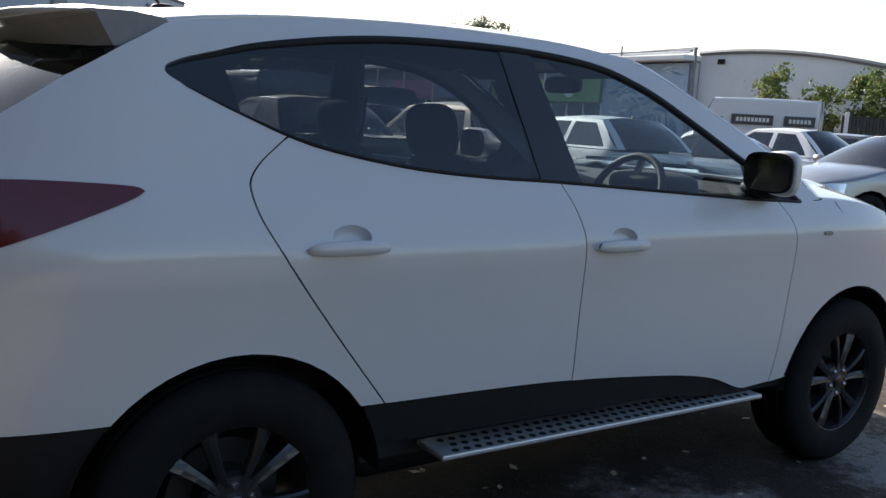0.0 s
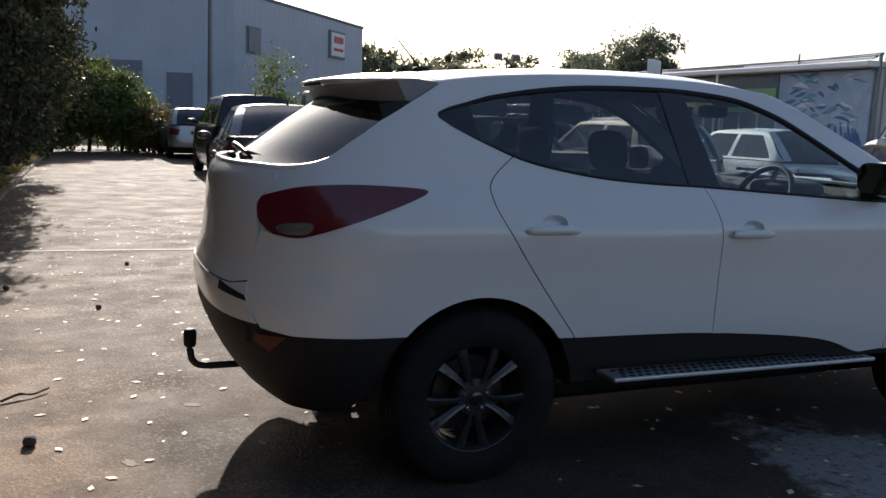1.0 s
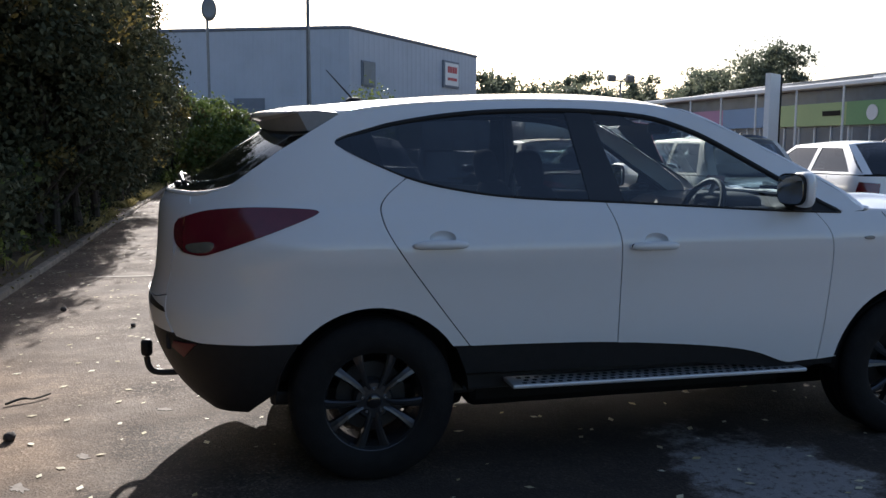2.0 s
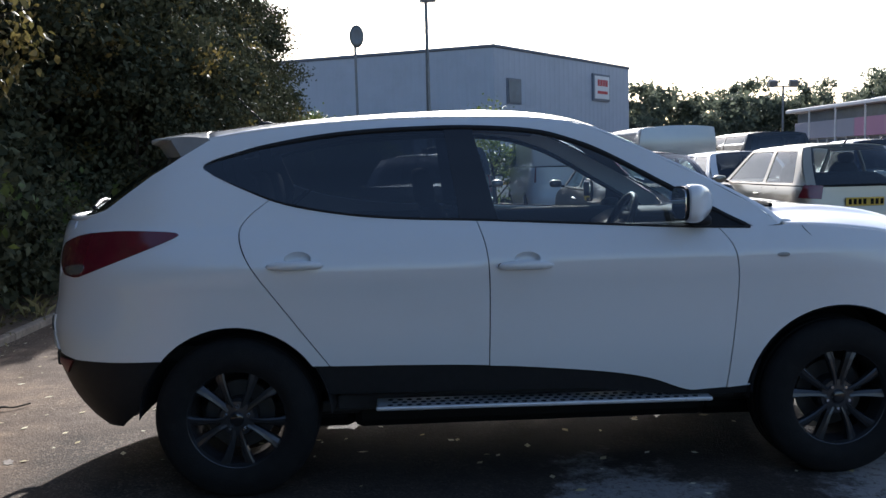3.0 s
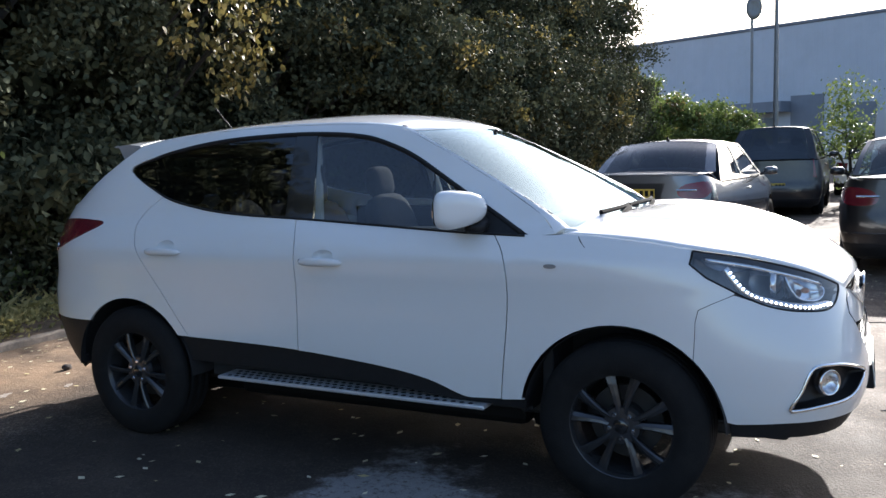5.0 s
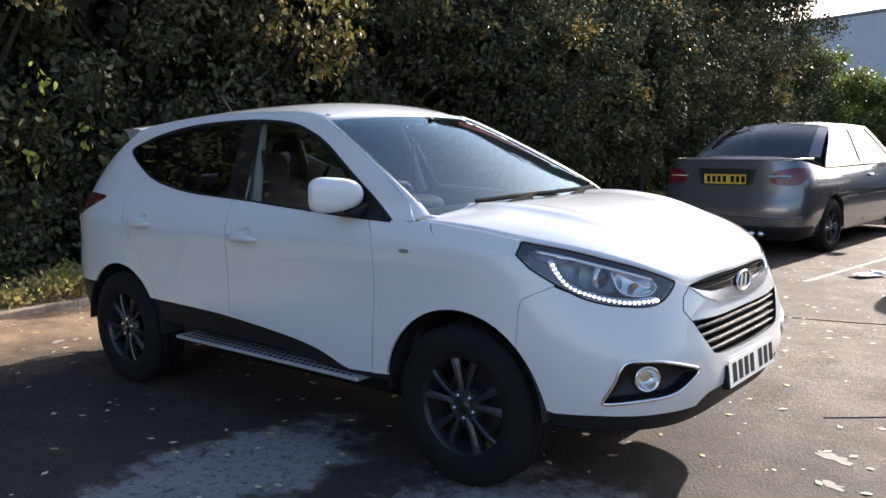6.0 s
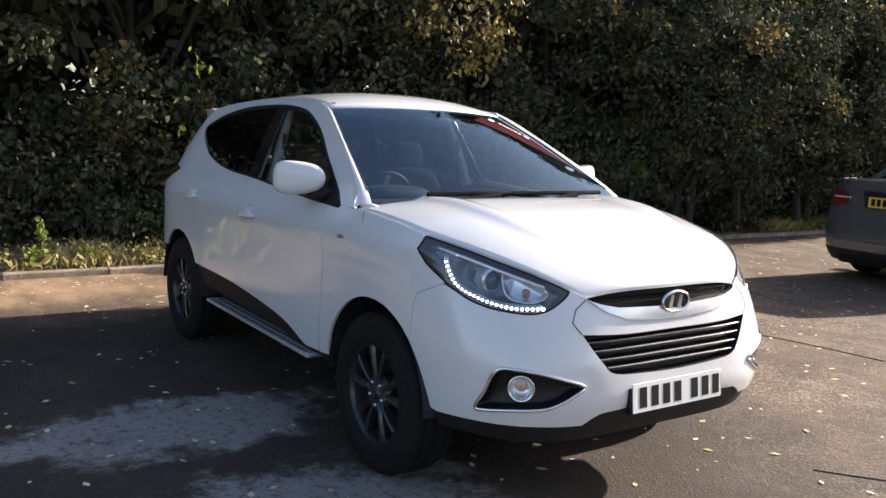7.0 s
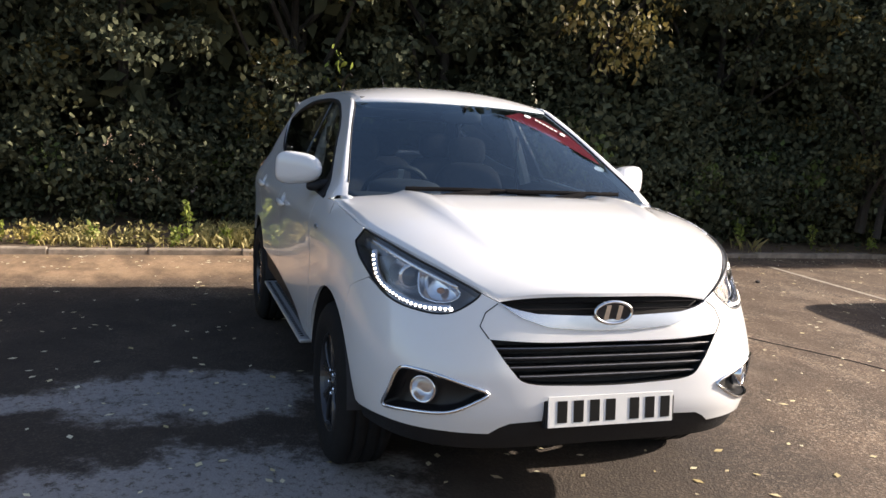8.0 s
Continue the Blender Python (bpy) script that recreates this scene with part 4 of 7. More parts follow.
    panel(HERO, "rear_side_glass", rear_glass, PRIVACY, car, off=-0.006, depth=0, both=True, label="dark privacy glass")
    panel(HERO, "front_side_glass", front_glass, GLASS, car, off=-0.006, depth=0, both=True)
    panel(HERO, "door_pillar", bpil, GLOSSBLACK, car, off=-0.003, both=True)
    panel(HERO, "mirror_sail", sail, PLASTIC, car, off=-0.004, both=True)
    sill_line = [on_skin(u, z, 0.001) for u, z in cut(dlo_bot, 2.24, -0.10)]
    pair("window_seal", tube(sill_line, [0.006 * min(1.0, 0.15 + 0.85 * (len(sill_line) - 1 - i) / (0.3 * len(sill_line))) for i in range(len(sill_line))], 6), PLASTIC, car)
    frame_in = dlo_top[6:-2]
    pair("window_frame", tube([on_skin(u, z - 0.008, -0.008) for u, z in frame_in], [min(0.014, 0.002 + 0.0007 * i) for i in range(len(frame_in))], 6), PLASTIC, car)
    # ---- tailgate, rear glass, spoiler
    g_edge = [on_skin(*p, -0.004) for p in (P3(-0.70, -0.585, 1.209), *glass_edge[::-1][1:-1], P3(-0.22, -0.618, 1.478))]
    g_mid = [(-0.835, 0, 1.209), (-0.735, 0, 1.27), (-0.65, 0, 1.33), (-0.555, 0, 1.40), (-0.465, 0, 1.46), (-0.415, 0, 1.495)]
    part("rear_glass", loft([Vector(p) for p in g_mid], g_edge, 20, 14, power=2.0, thick=0.0), REARGLASS, car, smooth=True)
    tg = [RR(0, 1.209), RR(-0.187, 1.208), RR(-0.376, 1.206), P3(-0.72, -0.55, 1.202)] + [P3(-0.735, -0.597, 1.165), P3(-0.785, -0.57, 1.105), P3(-0.80, -0.56, 1.074), P3(-0.80, -0.59, 0.99), P3(-0.805, -0.60, 0.95), P3(-0.837, -0.59, 0.84), P3(-0.855, -0.60, 0.79), RR(-0.5, 0.77), RR(0, 0.77)]
    panel(HERO, "tailgate", tg, WHITE, car, step=0.04, both=True)
    panel(HERO, "gate_corner", [P3(-0.58, -0.665, 1.246), P3(-0.70, -0.50, 1.214), P3(-0.76, -0.52, 1.15), P3(-0.70, -0.65, 1.13), P3(-0.60, -0.70, 1.19)], WHITE, car, step=0.03, off=-0.007, depth=0, both=True)
    ledge = [on_skin(*P3(-0.50, -0.665, 1.278), -0.006), on_skin(*P3(-0.575, -0.655, 1.244), -0.006), on_skin(*P3(-0.65, -0.622, 1.222), -0.006)] + [on_skin(*RR(-0.55 + 0.55 * i / 8, 1.213), -0.006) for i in range(9)]
    pair("rear_ledge", tube(spline(ledge, 4), [0.004 + 0.010 * min(1.0, i / 16) for i in range(45)], 8), WHITE, car)
    rb = [RR(0, 0.765), RR(-0.5, 0.765), P3(-0.852, -0.612, 0.785), P3(-0.847, -0.615, 0.70), P3(-0.815, -0.65, 0.635), RR(-0.5, 0.64), RR(0, 0.66)]
    panel(HERO, "rear_bumper", rb, WHITE, car, step=0.04, both=True, off=0.004)
    panel(HERO, "bumper_notch", [RR(-0.42, 0.765), RR(-0.60, 0.735), RR(-0.61, 0.715), RR(-0.42, 0.73)], PLASTIC, car, off=0.006, depth=0.004, both=True)
    low = [S(-0.302, 0.608), S(-0.5, 0.604), P3(-0.705, -0.762, 0.603), P3(-0.80, -0.665, 0.618), RR(-0.5, 0.636), RR(0, 0.655), RR(0, 0.26), RR(-0.40, 0.25), P3(-0.50, -0.745, 0.30), S(-0.405, 0.40)] + [S(*p) for p in arc(AX_R, 171, 142, 6)]
    trim = panel(HERO, "rear_lower_trim", low, PLASTIC, car, off=-0.006, depth=0.02, both=True)
    panel(HERO, "rear_reflector", [P3(-0.721, -0.747, 0.600), P3(-0.815, -0.647, 0.598), P3(-0.822, -0.63, 0.572), P3(-0.770, -0.685, 0.535)], REFLEXRED, car, off=0.002, depth=0.008, both=True)
    panel(HERO, "lamp_backing", [P3(-0.66, -0.72, 0.93), P3(-0.66, -0.70, 1.15), P3(-0.80, -0.52, 1.15), P3(-0.83, -0.54, 0.93)], WHITE, car, step=0.05, off=-0.016, depth=0, both=True)
    tl = sharp[1][:-1] + flat(spline([(*p, 0) for p in tail_in], 4))[:-1] + sharp[0][:-1]
    lamps = panel(HERO, "tail_lamp", tl, RED, car, step=0.03, off=0.004, both=True, label="red wraparound tail lamp")
    for lm, sg in zip(lamps, (1, -1)):
        rv = [P3(-0.735, -0.675, 1.005), P3(-0.640, -0.75, 1.022), P3(-0.625, -0.765, 1.002), P3(-0.655, -0.75, 0.980), P3(-0.72, -0.69, 0.979)]
        o = panel(HERO, "reverse_lens", flat(spline([(*p, 0) for p in rv], 4, closed=True)), REFLECTOR, lm, step=0.02, off=0.007, depth=0.004)[0]
        if sg < 0:
            o.matrix_local = Matrix.Diagonal((1, -1, 1, 1))
    sp = bmesh.new()
    rows = []
    for i in range(31):
        t = -1 + i / 15
        y, q = 0.615 * t, abs(t)
        xt, zt = -0.470 + 0.150 * q ** 3.0, 1.560 - 0.008 * q ** 2.0
        xr, zr = -0.20 + 0.085 * q ** 2, 1.605 - 0.050 * q ** 2.6
        xg, zg = -0.405 + 0.168 * q ** 3, 1.486 - 0.013 * q
        prof = [(xr, zr), (xr * 0.6 + xt * 0.4, zr * 0.6 + zt * 0.4 + 0.010), (xt + 0.02, zt + 0.008), (xt, zt), (xt + 0.004, zt - 0.022 * (1 - q ** 4)), (xt + 0.04, zt - 0.034 * (1 - q ** 4)), (xg, min(zg, zt - 0.002)), (xg + 0.10, min(zg, zt - 0.002) + 0.01), (xr + 0.02, zr - 0.03)]
        rows.append([sp.verts.new((x, y, z)) for x, z in prof])
    for r0, r1 in zip(rows, rows[1:]):
        for m in range(9):
            sp.faces.new((r0[m], r0[(m + 1) % 9], r1[(m + 1) % 9], r1[m])).smooth = m < 4
    sp.faces.new(rows[0])
    sp.faces.new(rows[-1])
    bmesh.ops.recalc_face_normals(sp, faces=sp.faces)
    under = sp.copy()
    for b, keep in ((sp, (0, 1, 2, 3, 4)), (under, (5, 6, 7, 8))):
        b.faces.ensure_lookup_table()
        gone = [f for i, f in enumerate(b.faces) if i < 270 and i % 9 not in keep or i >= 270 and b is sp]
        bmesh.ops.delete(b, geom=gone, context="FACES")
    spo = part("rear_spoiler", sp, WHITE, car)
    # underside and ends of the white spoiler, their shade put in as grey
    part("spoiler_underside", under, mat("spoiler_shade_grey", (0.24, 0.245, 0.255), 0.5, var=0.1, scale=20), spo, "white underside toned grey for its shade")
    part("stop_lamp", box((-0.470, -0.15, 1.538), (-0.460, 0.15, 1.550), 0.002), DARKRED, spo)
    rw = new("rear_wiper")
    rw.parent = car
    part("wiper_arm", tube(spline([(-0.785, 0.08, 1.270), (-0.800, -0.03, 1.272), (-0.775, -0.22, 1.242)], 5), [0.009] * 3 + [0.013] * 5 + [0.009] * 3, 8), SATINBLACK, rw, smooth=True)
    part("wiper_cap", moved(blob((0, 0, 0), (0.02, 0.026, 0.015), 2.4, 14, 8), Matrix.Translation((-0.815, 0.0, 1.228))), SATINBLACK, rw, smooth=True)
    part("wiper_blade", tube(spline([(-0.765, 0.10, 1.258), (-0.775, -0.10, 1.252), (-0.735, -0.30, 1.238)], 5), 0.006, 6), WIPER, rw)
    # ---- sills and steps
    sill = SILL + [S(2.235, 0.375), S(1.9, 0.378), S(1.5, 0.425), S(0.40, 0.44)]
    panel(HERO, "sill", sill, PLASTIC, car, off=-0.016, depth=0.03, both=True)
    lip = [S(3.06, 0.394)] + bottom[1:] + flip([S(3.06, 0.394)] + bottom[1:-1])[::-1] + flip([S(3.06, 0.335), NF_(-0.5, 0.325)]) + [NF_(0, 0.33), NF_(-0.5, 0.325), S(3.06, 0.335)]
    panel(HERO, "front_lip", lip, PLASTIC, car, off=-0.012, depth=0.02)
    for sg in (1, -1):
        st = new("side_step")
        st.parent = car
        y0, y1 = sorted((-0.765 * sg, -0.914 * sg))
        body = box((0.60, y0, 0.370), (2.06, y1, 0.388), 0.006)
        for v in body.verts:
            v.co.z -= 0.006 * (v.co.x - 0.6)
        part("step_board", body, STEP, st, "brushed aluminium step")
        dots = bmesh.new()
        for i in range(33):
            for j in range(3):
                x, y = 0.66 + 0.0415 * i + 0.020 * (j % 2), -sg * (0.806 + 0.042 * j)
                z = 0.3885 - 0.006 * (x - 0.6)
                ring = [dots.verts.new((x + 0.011 * math.cos(k * math.tau / 8), y + 0.0105 * math.sin(k * math.tau / 8), z + 0.0015)) for k in range(8)]
                low_ring = [dots.verts.new((v.co.x + (v.co.x - x) * 0.3, v.co.y + (v.co.y - y) * 0.3, z - 0.002)) for v in ring]
                dots.faces.new(ring)
                for k in range(8):
                    dots.faces.new((low_ring[k], low_ring[(k + 1) % 8], ring[(k + 1) % 8], ring[k]))
        bmesh.ops.recalc_face_normals(dots, faces=dots.faces)
        part("step_tread", dots, PLASTIC, st, "black rubber studs")
        for x in (0.8, 1.75):
            part("step_bracket", tube([(x, -0.80 * sg, 0.365), (x, -0.60 * sg, 0.31)], 0.018, 6), STEELBLACK, st)
    # ---- mirrors
    for sg in (1, -1):
        fl = (lambda b: b) if sg > 0 else mirrored
        mb = blob((1.985, -0.935, 1.224), (0.095, 0.108, 0.078), 3.0, 32, 20)
        for v in mb.verts:
            t = (v.co.y + 0.935) / 0.106
            v.co.z += -0.010 * t if v.co.z > 1.224 else 0.012 * t
            v.co.x += 0.022 * t
            if v.co.x < 1.925:
                v.co.x = 1.925 - (1.925 - v.co.x) * 0.15
            v.co.x = 1.908 + (v.co.x - 1.908) * (0.72 + 0.30 * t)
        mo = part("door_mirror", fl(mb), WHITE, car, "white door mirror", smooth=True)
        mg = [(-0.932 + 0.095 * math.copysign(abs(math.cos(a)) ** 0.55, math.cos(a)), 1.224 + 0.066 * math.copysign(abs(math.sin(a)) ** 0.55, math.sin(a))) for a in (k * math.tau / 28 for k in range(28))]
        part("mirror_bezel", fl(moved(prism([(y * 1.06 + 0.056, (z - 1.224) * 1.09 + 1.224) for y, z in mg], -0.003, 0.012, "x"), Matrix.Translation((1.908, 0, 0)))), PLASTIC, mo)
        part("mirror_glass", fl(moved(prism(mg, -0.008, 0.0, "x"), Matrix.Translation((1.908, 0, 0)))), MIRROR, mo)
        part("mirror_arm", fl(moved(blob((0, 0, 0), (0.05, 0.075, 0.026), 3.0), pose(2.02, -0.825, 1.150, 10, 0, 0))), PLASTIC, mo, smooth=True)
    # ---- aerial, tow bar
    ant = new("roof_aerial")
    ant.parent = car
    part("aerial_base", moved(blob((0, 0, 0), (0.045, 0.022, 0.020), 2), Matrix.Translation((0.045, 0, 1.634))), PLASTIC, ant, smooth=True)
    part("aerial_rod", tube([(0.035, 0, 1.645), (-0.095, 0, 1.785)], [0.005, 0.0025], 6), PLASTIC, ant)
    tow = new("tow_bar")
    tow.parent = car
    part("tow_neck", tube(spline([(-0.60, 0, 0.300), (-0.80, 0, 0.298), (-0.93, 0, 0.302), (-0.975, 0, 0.325), (-0.987, 0, 0.37), (-0.988, 0, 0.405)], 6), 0.0155, 10), STEELBLACK, tow, smooth=True)
    part("ball_cover", lathe([(0.0, 0.392), (0.022, 0.392), (0.027, 0.402), (0.028, 0.455), (0.021, 0.468), (0.0, 0.470)], 20, "z"), PLASTIC, tow, smooth=True).location = (-0.988, 0, 0)
    part("tow_beam", box((-0.62, -0.5, 0.27), (-0.54, 0.5, 0.33), 0.01), STEELBLACK, tow)
    # ---- wheels, wells, floor
    for x, sg in ((AX_R, 1), (AX_F, 1), (AX_R, -1), (AX_F, -1)):
        w = new("wheel")
        w.parent = car
        w.matrix_local = pose(x, -0.775 * sg, AX_Z, 0, (-34 if x == AX_R else 2) * sg, 0 if sg > 0 else 180)
        wheel_parts(w)
        prof_out = [(ARCH + 0.004, -0.885 * sg), (ARCH + 0.012, -0.80 * sg), (ARCH + 0.012, -0.50 * sg), (0.0, -0.50 * sg)]
        wl = lathe(prof_out, 36, "y", radians(2), radians(178))
        part("wheel_well", moved(wl, Matrix.Translation((x, 0, AX_Z))), DARKIN, car)
    part("underbody", box((-0.42, -0.60, 0.27), (3.25, 0.60, 0.34), 0.02), STEELBLACK, car)
    part("chassis", box((0.48, -0.60, 0.20), (2.14, 0.60, 0.33), 0.04), INK, car)
    part("silencer", box((0.05, -0.50, 0.17), (0.50, 0.50, 0.34), 0.06), INK, car)
    part("front_subframe", box((2.12, -0.52, 0.17), (2.62, 0.52, 0.34), 0.05), INK, car)
    part("floor_pan", box((0.42, -0.74, 0.33), (2.22, 0.74, 0.40), 0.01), DARKIN, car)
    part("boot_floor", box((-0.85, -0.60, 0.55), (0.30, 0.60, 0.62), 0.01), DARKIN, car)
    part("bulkhead", box((2.28, -0.78, 0.35), (2.33, 0.78, 1.05), 0.01), DARKIN, car)
    part("engine_cover", box((2.35, -0.49, 0.35), (3.36, 0.49, 0.84), 0.06), DARKIN, car)
    # ---- cabin
    for sg in (1, -1):
        y = -sg * 0.37
        seat(car, 1.28, y)
        dr = box((0.42, 0, 0.42), (2.12, 0.05, 1.135), 0.02)
        part("door_card", moved(dr, Matrix.Translation((0, -0.80 if sg > 0 else 0.75, 0))), DARKIN, car)
        post = tube([(1.10, -sg * 0.70, 1.12), (1.07, -sg * 0.635, 1.35), (1.02, -sg * 0.545, 1.58)], [0.036, 0.03, 0.026], 8)
        part("pillar_trim", post, TRIMGREY, car, "pale grey pillar trim")
        part("belt", tube([(1.10, -sg * 0.62, 1.42), (1.05, -sg * 0.66, 0.9)], 0.012, 4), DARKIN, car)
        qt = prism([(-0.45, 1.10), (0.06, 1.10), (0.10, 1.30), (0.02, 1.50), (-0.25, 1.46)], -sg * 0.605, -sg * 0.585)
        part("quarter_trim", qt, DARKIN, car)
        part("rear_belt_post", tube([(0.02, -sg * 0.60, 1.1), (-0.06, -sg * 0.57, 1.52)], 0.04, 6), DARKIN, car)
    for y in (-0.42, 0.0, 0.42):
        seat(car, 0.45, y, True)
    part("parcel_shelf", box((-0.70, -0.56, 1.08), (0.02, 0.56, 1.10), 0.005), DARKIN, car)
    part("headliner", loft([(-0.22, 0, 1.570), (0.5, 0, 1.635), (1.2, 0, 1.645), (1.58, 0, 1.600)], [(-0.18, -0.57, 1.505), (0.3, -0.54, 1.572), (1.1, -0.53, 1.590), (1.48, -0.53, 1.560)], 12, 8, power=2.6, thick=0.0), HEADLINING, car)
    prof = [(2.32, 0.95), (2.46, 1.12), (2.40, 1.135), (2.15, 1.135), (1.98, 1.115), (1.88, 1.06), (1.85, 0.96), (1.92, 0.80), (2.10, 0.70), (2.32, 0.70)]
    part("dashboard", prism(prof, -0.72, 0.72, "y", 0.012), DARKIN, car)
    part("instrument_hood", blob((1.93, -0.37, 1.13), (0.13, 0.19, 0.055), 3), DARKIN, car, smooth=True)
    part("centre_console", box((1.15, -0.12, 0.42), (1.95, 0.12, 0.80), 0.03), DARKIN, car)
    wheel_m = pose(1.77, -0.37, 1.075, 0, -64, 0)
    stw = new("steering_wheel")
    stw.parent = car
    ringp = [wheel_m @ Vector((0.185 * math.cos(k * math.tau / 40), 0.185 * math.sin(k * math.tau / 40), 0)) for k in range(41)]
    part("steering_rim", tube(ringp, 0.016, 8, cap=False), PLASTIC, stw, smooth=True)
    part("steering_boss", moved(blob((0, 0, -0.02), (0.065, 0.075, 0.03), 3), wheel_m), PLASTIC, stw, smooth=True)
    for a in (0, 180, 270):
        part("steering_spoke", moved(box((0.05, -0.016, -0.02), (0.18, 0.016, -0.005), 0.004), wheel_m @ pose(0, 0, 0, 0, 0, a + 90)), TRIMGREY, stw)
    im = new("cabin_mirror")
    im.parent = car
    part("mirror_shell", blob((1.72, 0.0, 1.515), (0.02, 0.115, 0.035), 4), PLASTIC, im, smooth=True)
    part("mirror_stem", tube([(1.73, 0, 1.53), (1.78, 0, 1.575)], 0.01, 6), PLASTIC, im)
    for sg in (-1, 1):
        part("sun_visor", moved(box((-0.06, -0.2, -0.006), (0.10, 0.2, 0.006), 0.004), pose(1.56, sg * 0.33, 1.575, 0, 22, 0)), HEADLINING, car)

    # ---- stickers inside the windscreen
    wc, we = resample(spline([Vector(p) for p in ws_mid]), 60), resample(spline([Vector(p) for p in ws_edge]), 60)

    def on_screen(v, s, lift=0.004):
        i = v * 59
        k3 = min(int(i), 58)
        c, e = wc[k3].lerp(wc[k3 + 1], i - k3), we[k3].lerp(we[k3 + 1], i - k3)
        return Vector((e.x + (c.x - e.x) * (1 - s * s), -s * e.y, e.z + (c.z - e.z) * (1 - abs(s) ** 2.3))) - Vector((lift, 0, lift))

    def decal(name, loop2, material, lift):
        pts, tris, _ = fill(loop2, (), 0.03)
        me = bpy.data.meshes.new(name)
        me.from_pydata([on_screen(v, s, lift) for v, s in pts], [], tris)
        return obj(name, me, material, car)
    red = mat("red_sticker", (0.36, 0.018, 0.035), 0.5, var=0.08)
    white = mat("white_sticker", (0.75, 0.75, 0.75), 0.5, var=0.05)
    decal("screen_band", [(0.004, -0.985), (0.004, 0.985), (0.05, 0.985), (0.035, 0.5), (0.032, 0.0), (0.035, -0.5), (0.05, -0.985)], SATINBLACK, 0.003)
    band = [(0.10, 0.40), (0.27, 0.64), (0.44, 0.81), (0.62, 0.955), (0.52, 0.985), (0.30, 0.955), (0.12, 0.86), (0.035, 0.62)]
    decal("screen_sticker", band, red, 0.004)
    decal("sticker_back", band, SATINBLACK, 0.0055)
    for v0, s0, rv2, rs in ((0.095, 0.66, 0.022, 0.035), (0.30, 0.865, 0.022, 0.026)):
        decal("sticker_spot", [(v0 + rv2 * math.cos(k * math.tau / 16), s0 + rs * math.sin(k * math.tau / 16)) for k in range(16)], white, -0.002)
    for i in range(6):
        v0, s0 = 0.135 + 0.024 * i, 0.722 + 0.020 * i
        decal("sticker_bar", [(v0, s0 - 0.014), (v0 + 0.018, s0 + 0.002), (v0 + 0.008, s0 + 0.022), (v0 - 0.010, s0 + 0.006)], white, -0.002)
    decal("disc_sticker", [(0.66 + 0.028 * math.cos(k * math.tau / 18), 0.90 + 0.045 * math.sin(k * math.tau / 18)) for k in range(18)], white, 0.004)
    # the far flank sits a touch nearer the middle line
    car.matrix_basis = Matrix.Translation((0, -0.013, 0)) @ Matrix.Diagonal((1, 0.986, 1, 1))
    return car


build_hero()
# ---- the other parked vehicles ----
def paint(name, color, metal=0.4, rough=0.3):
    return mat(name, color, rough, metal=metal, var=0.05, scale=4, coat=0.8, dirt=(0.3, 0.27, 0.23), dirt_scale=4, dirt_amount=0.15)


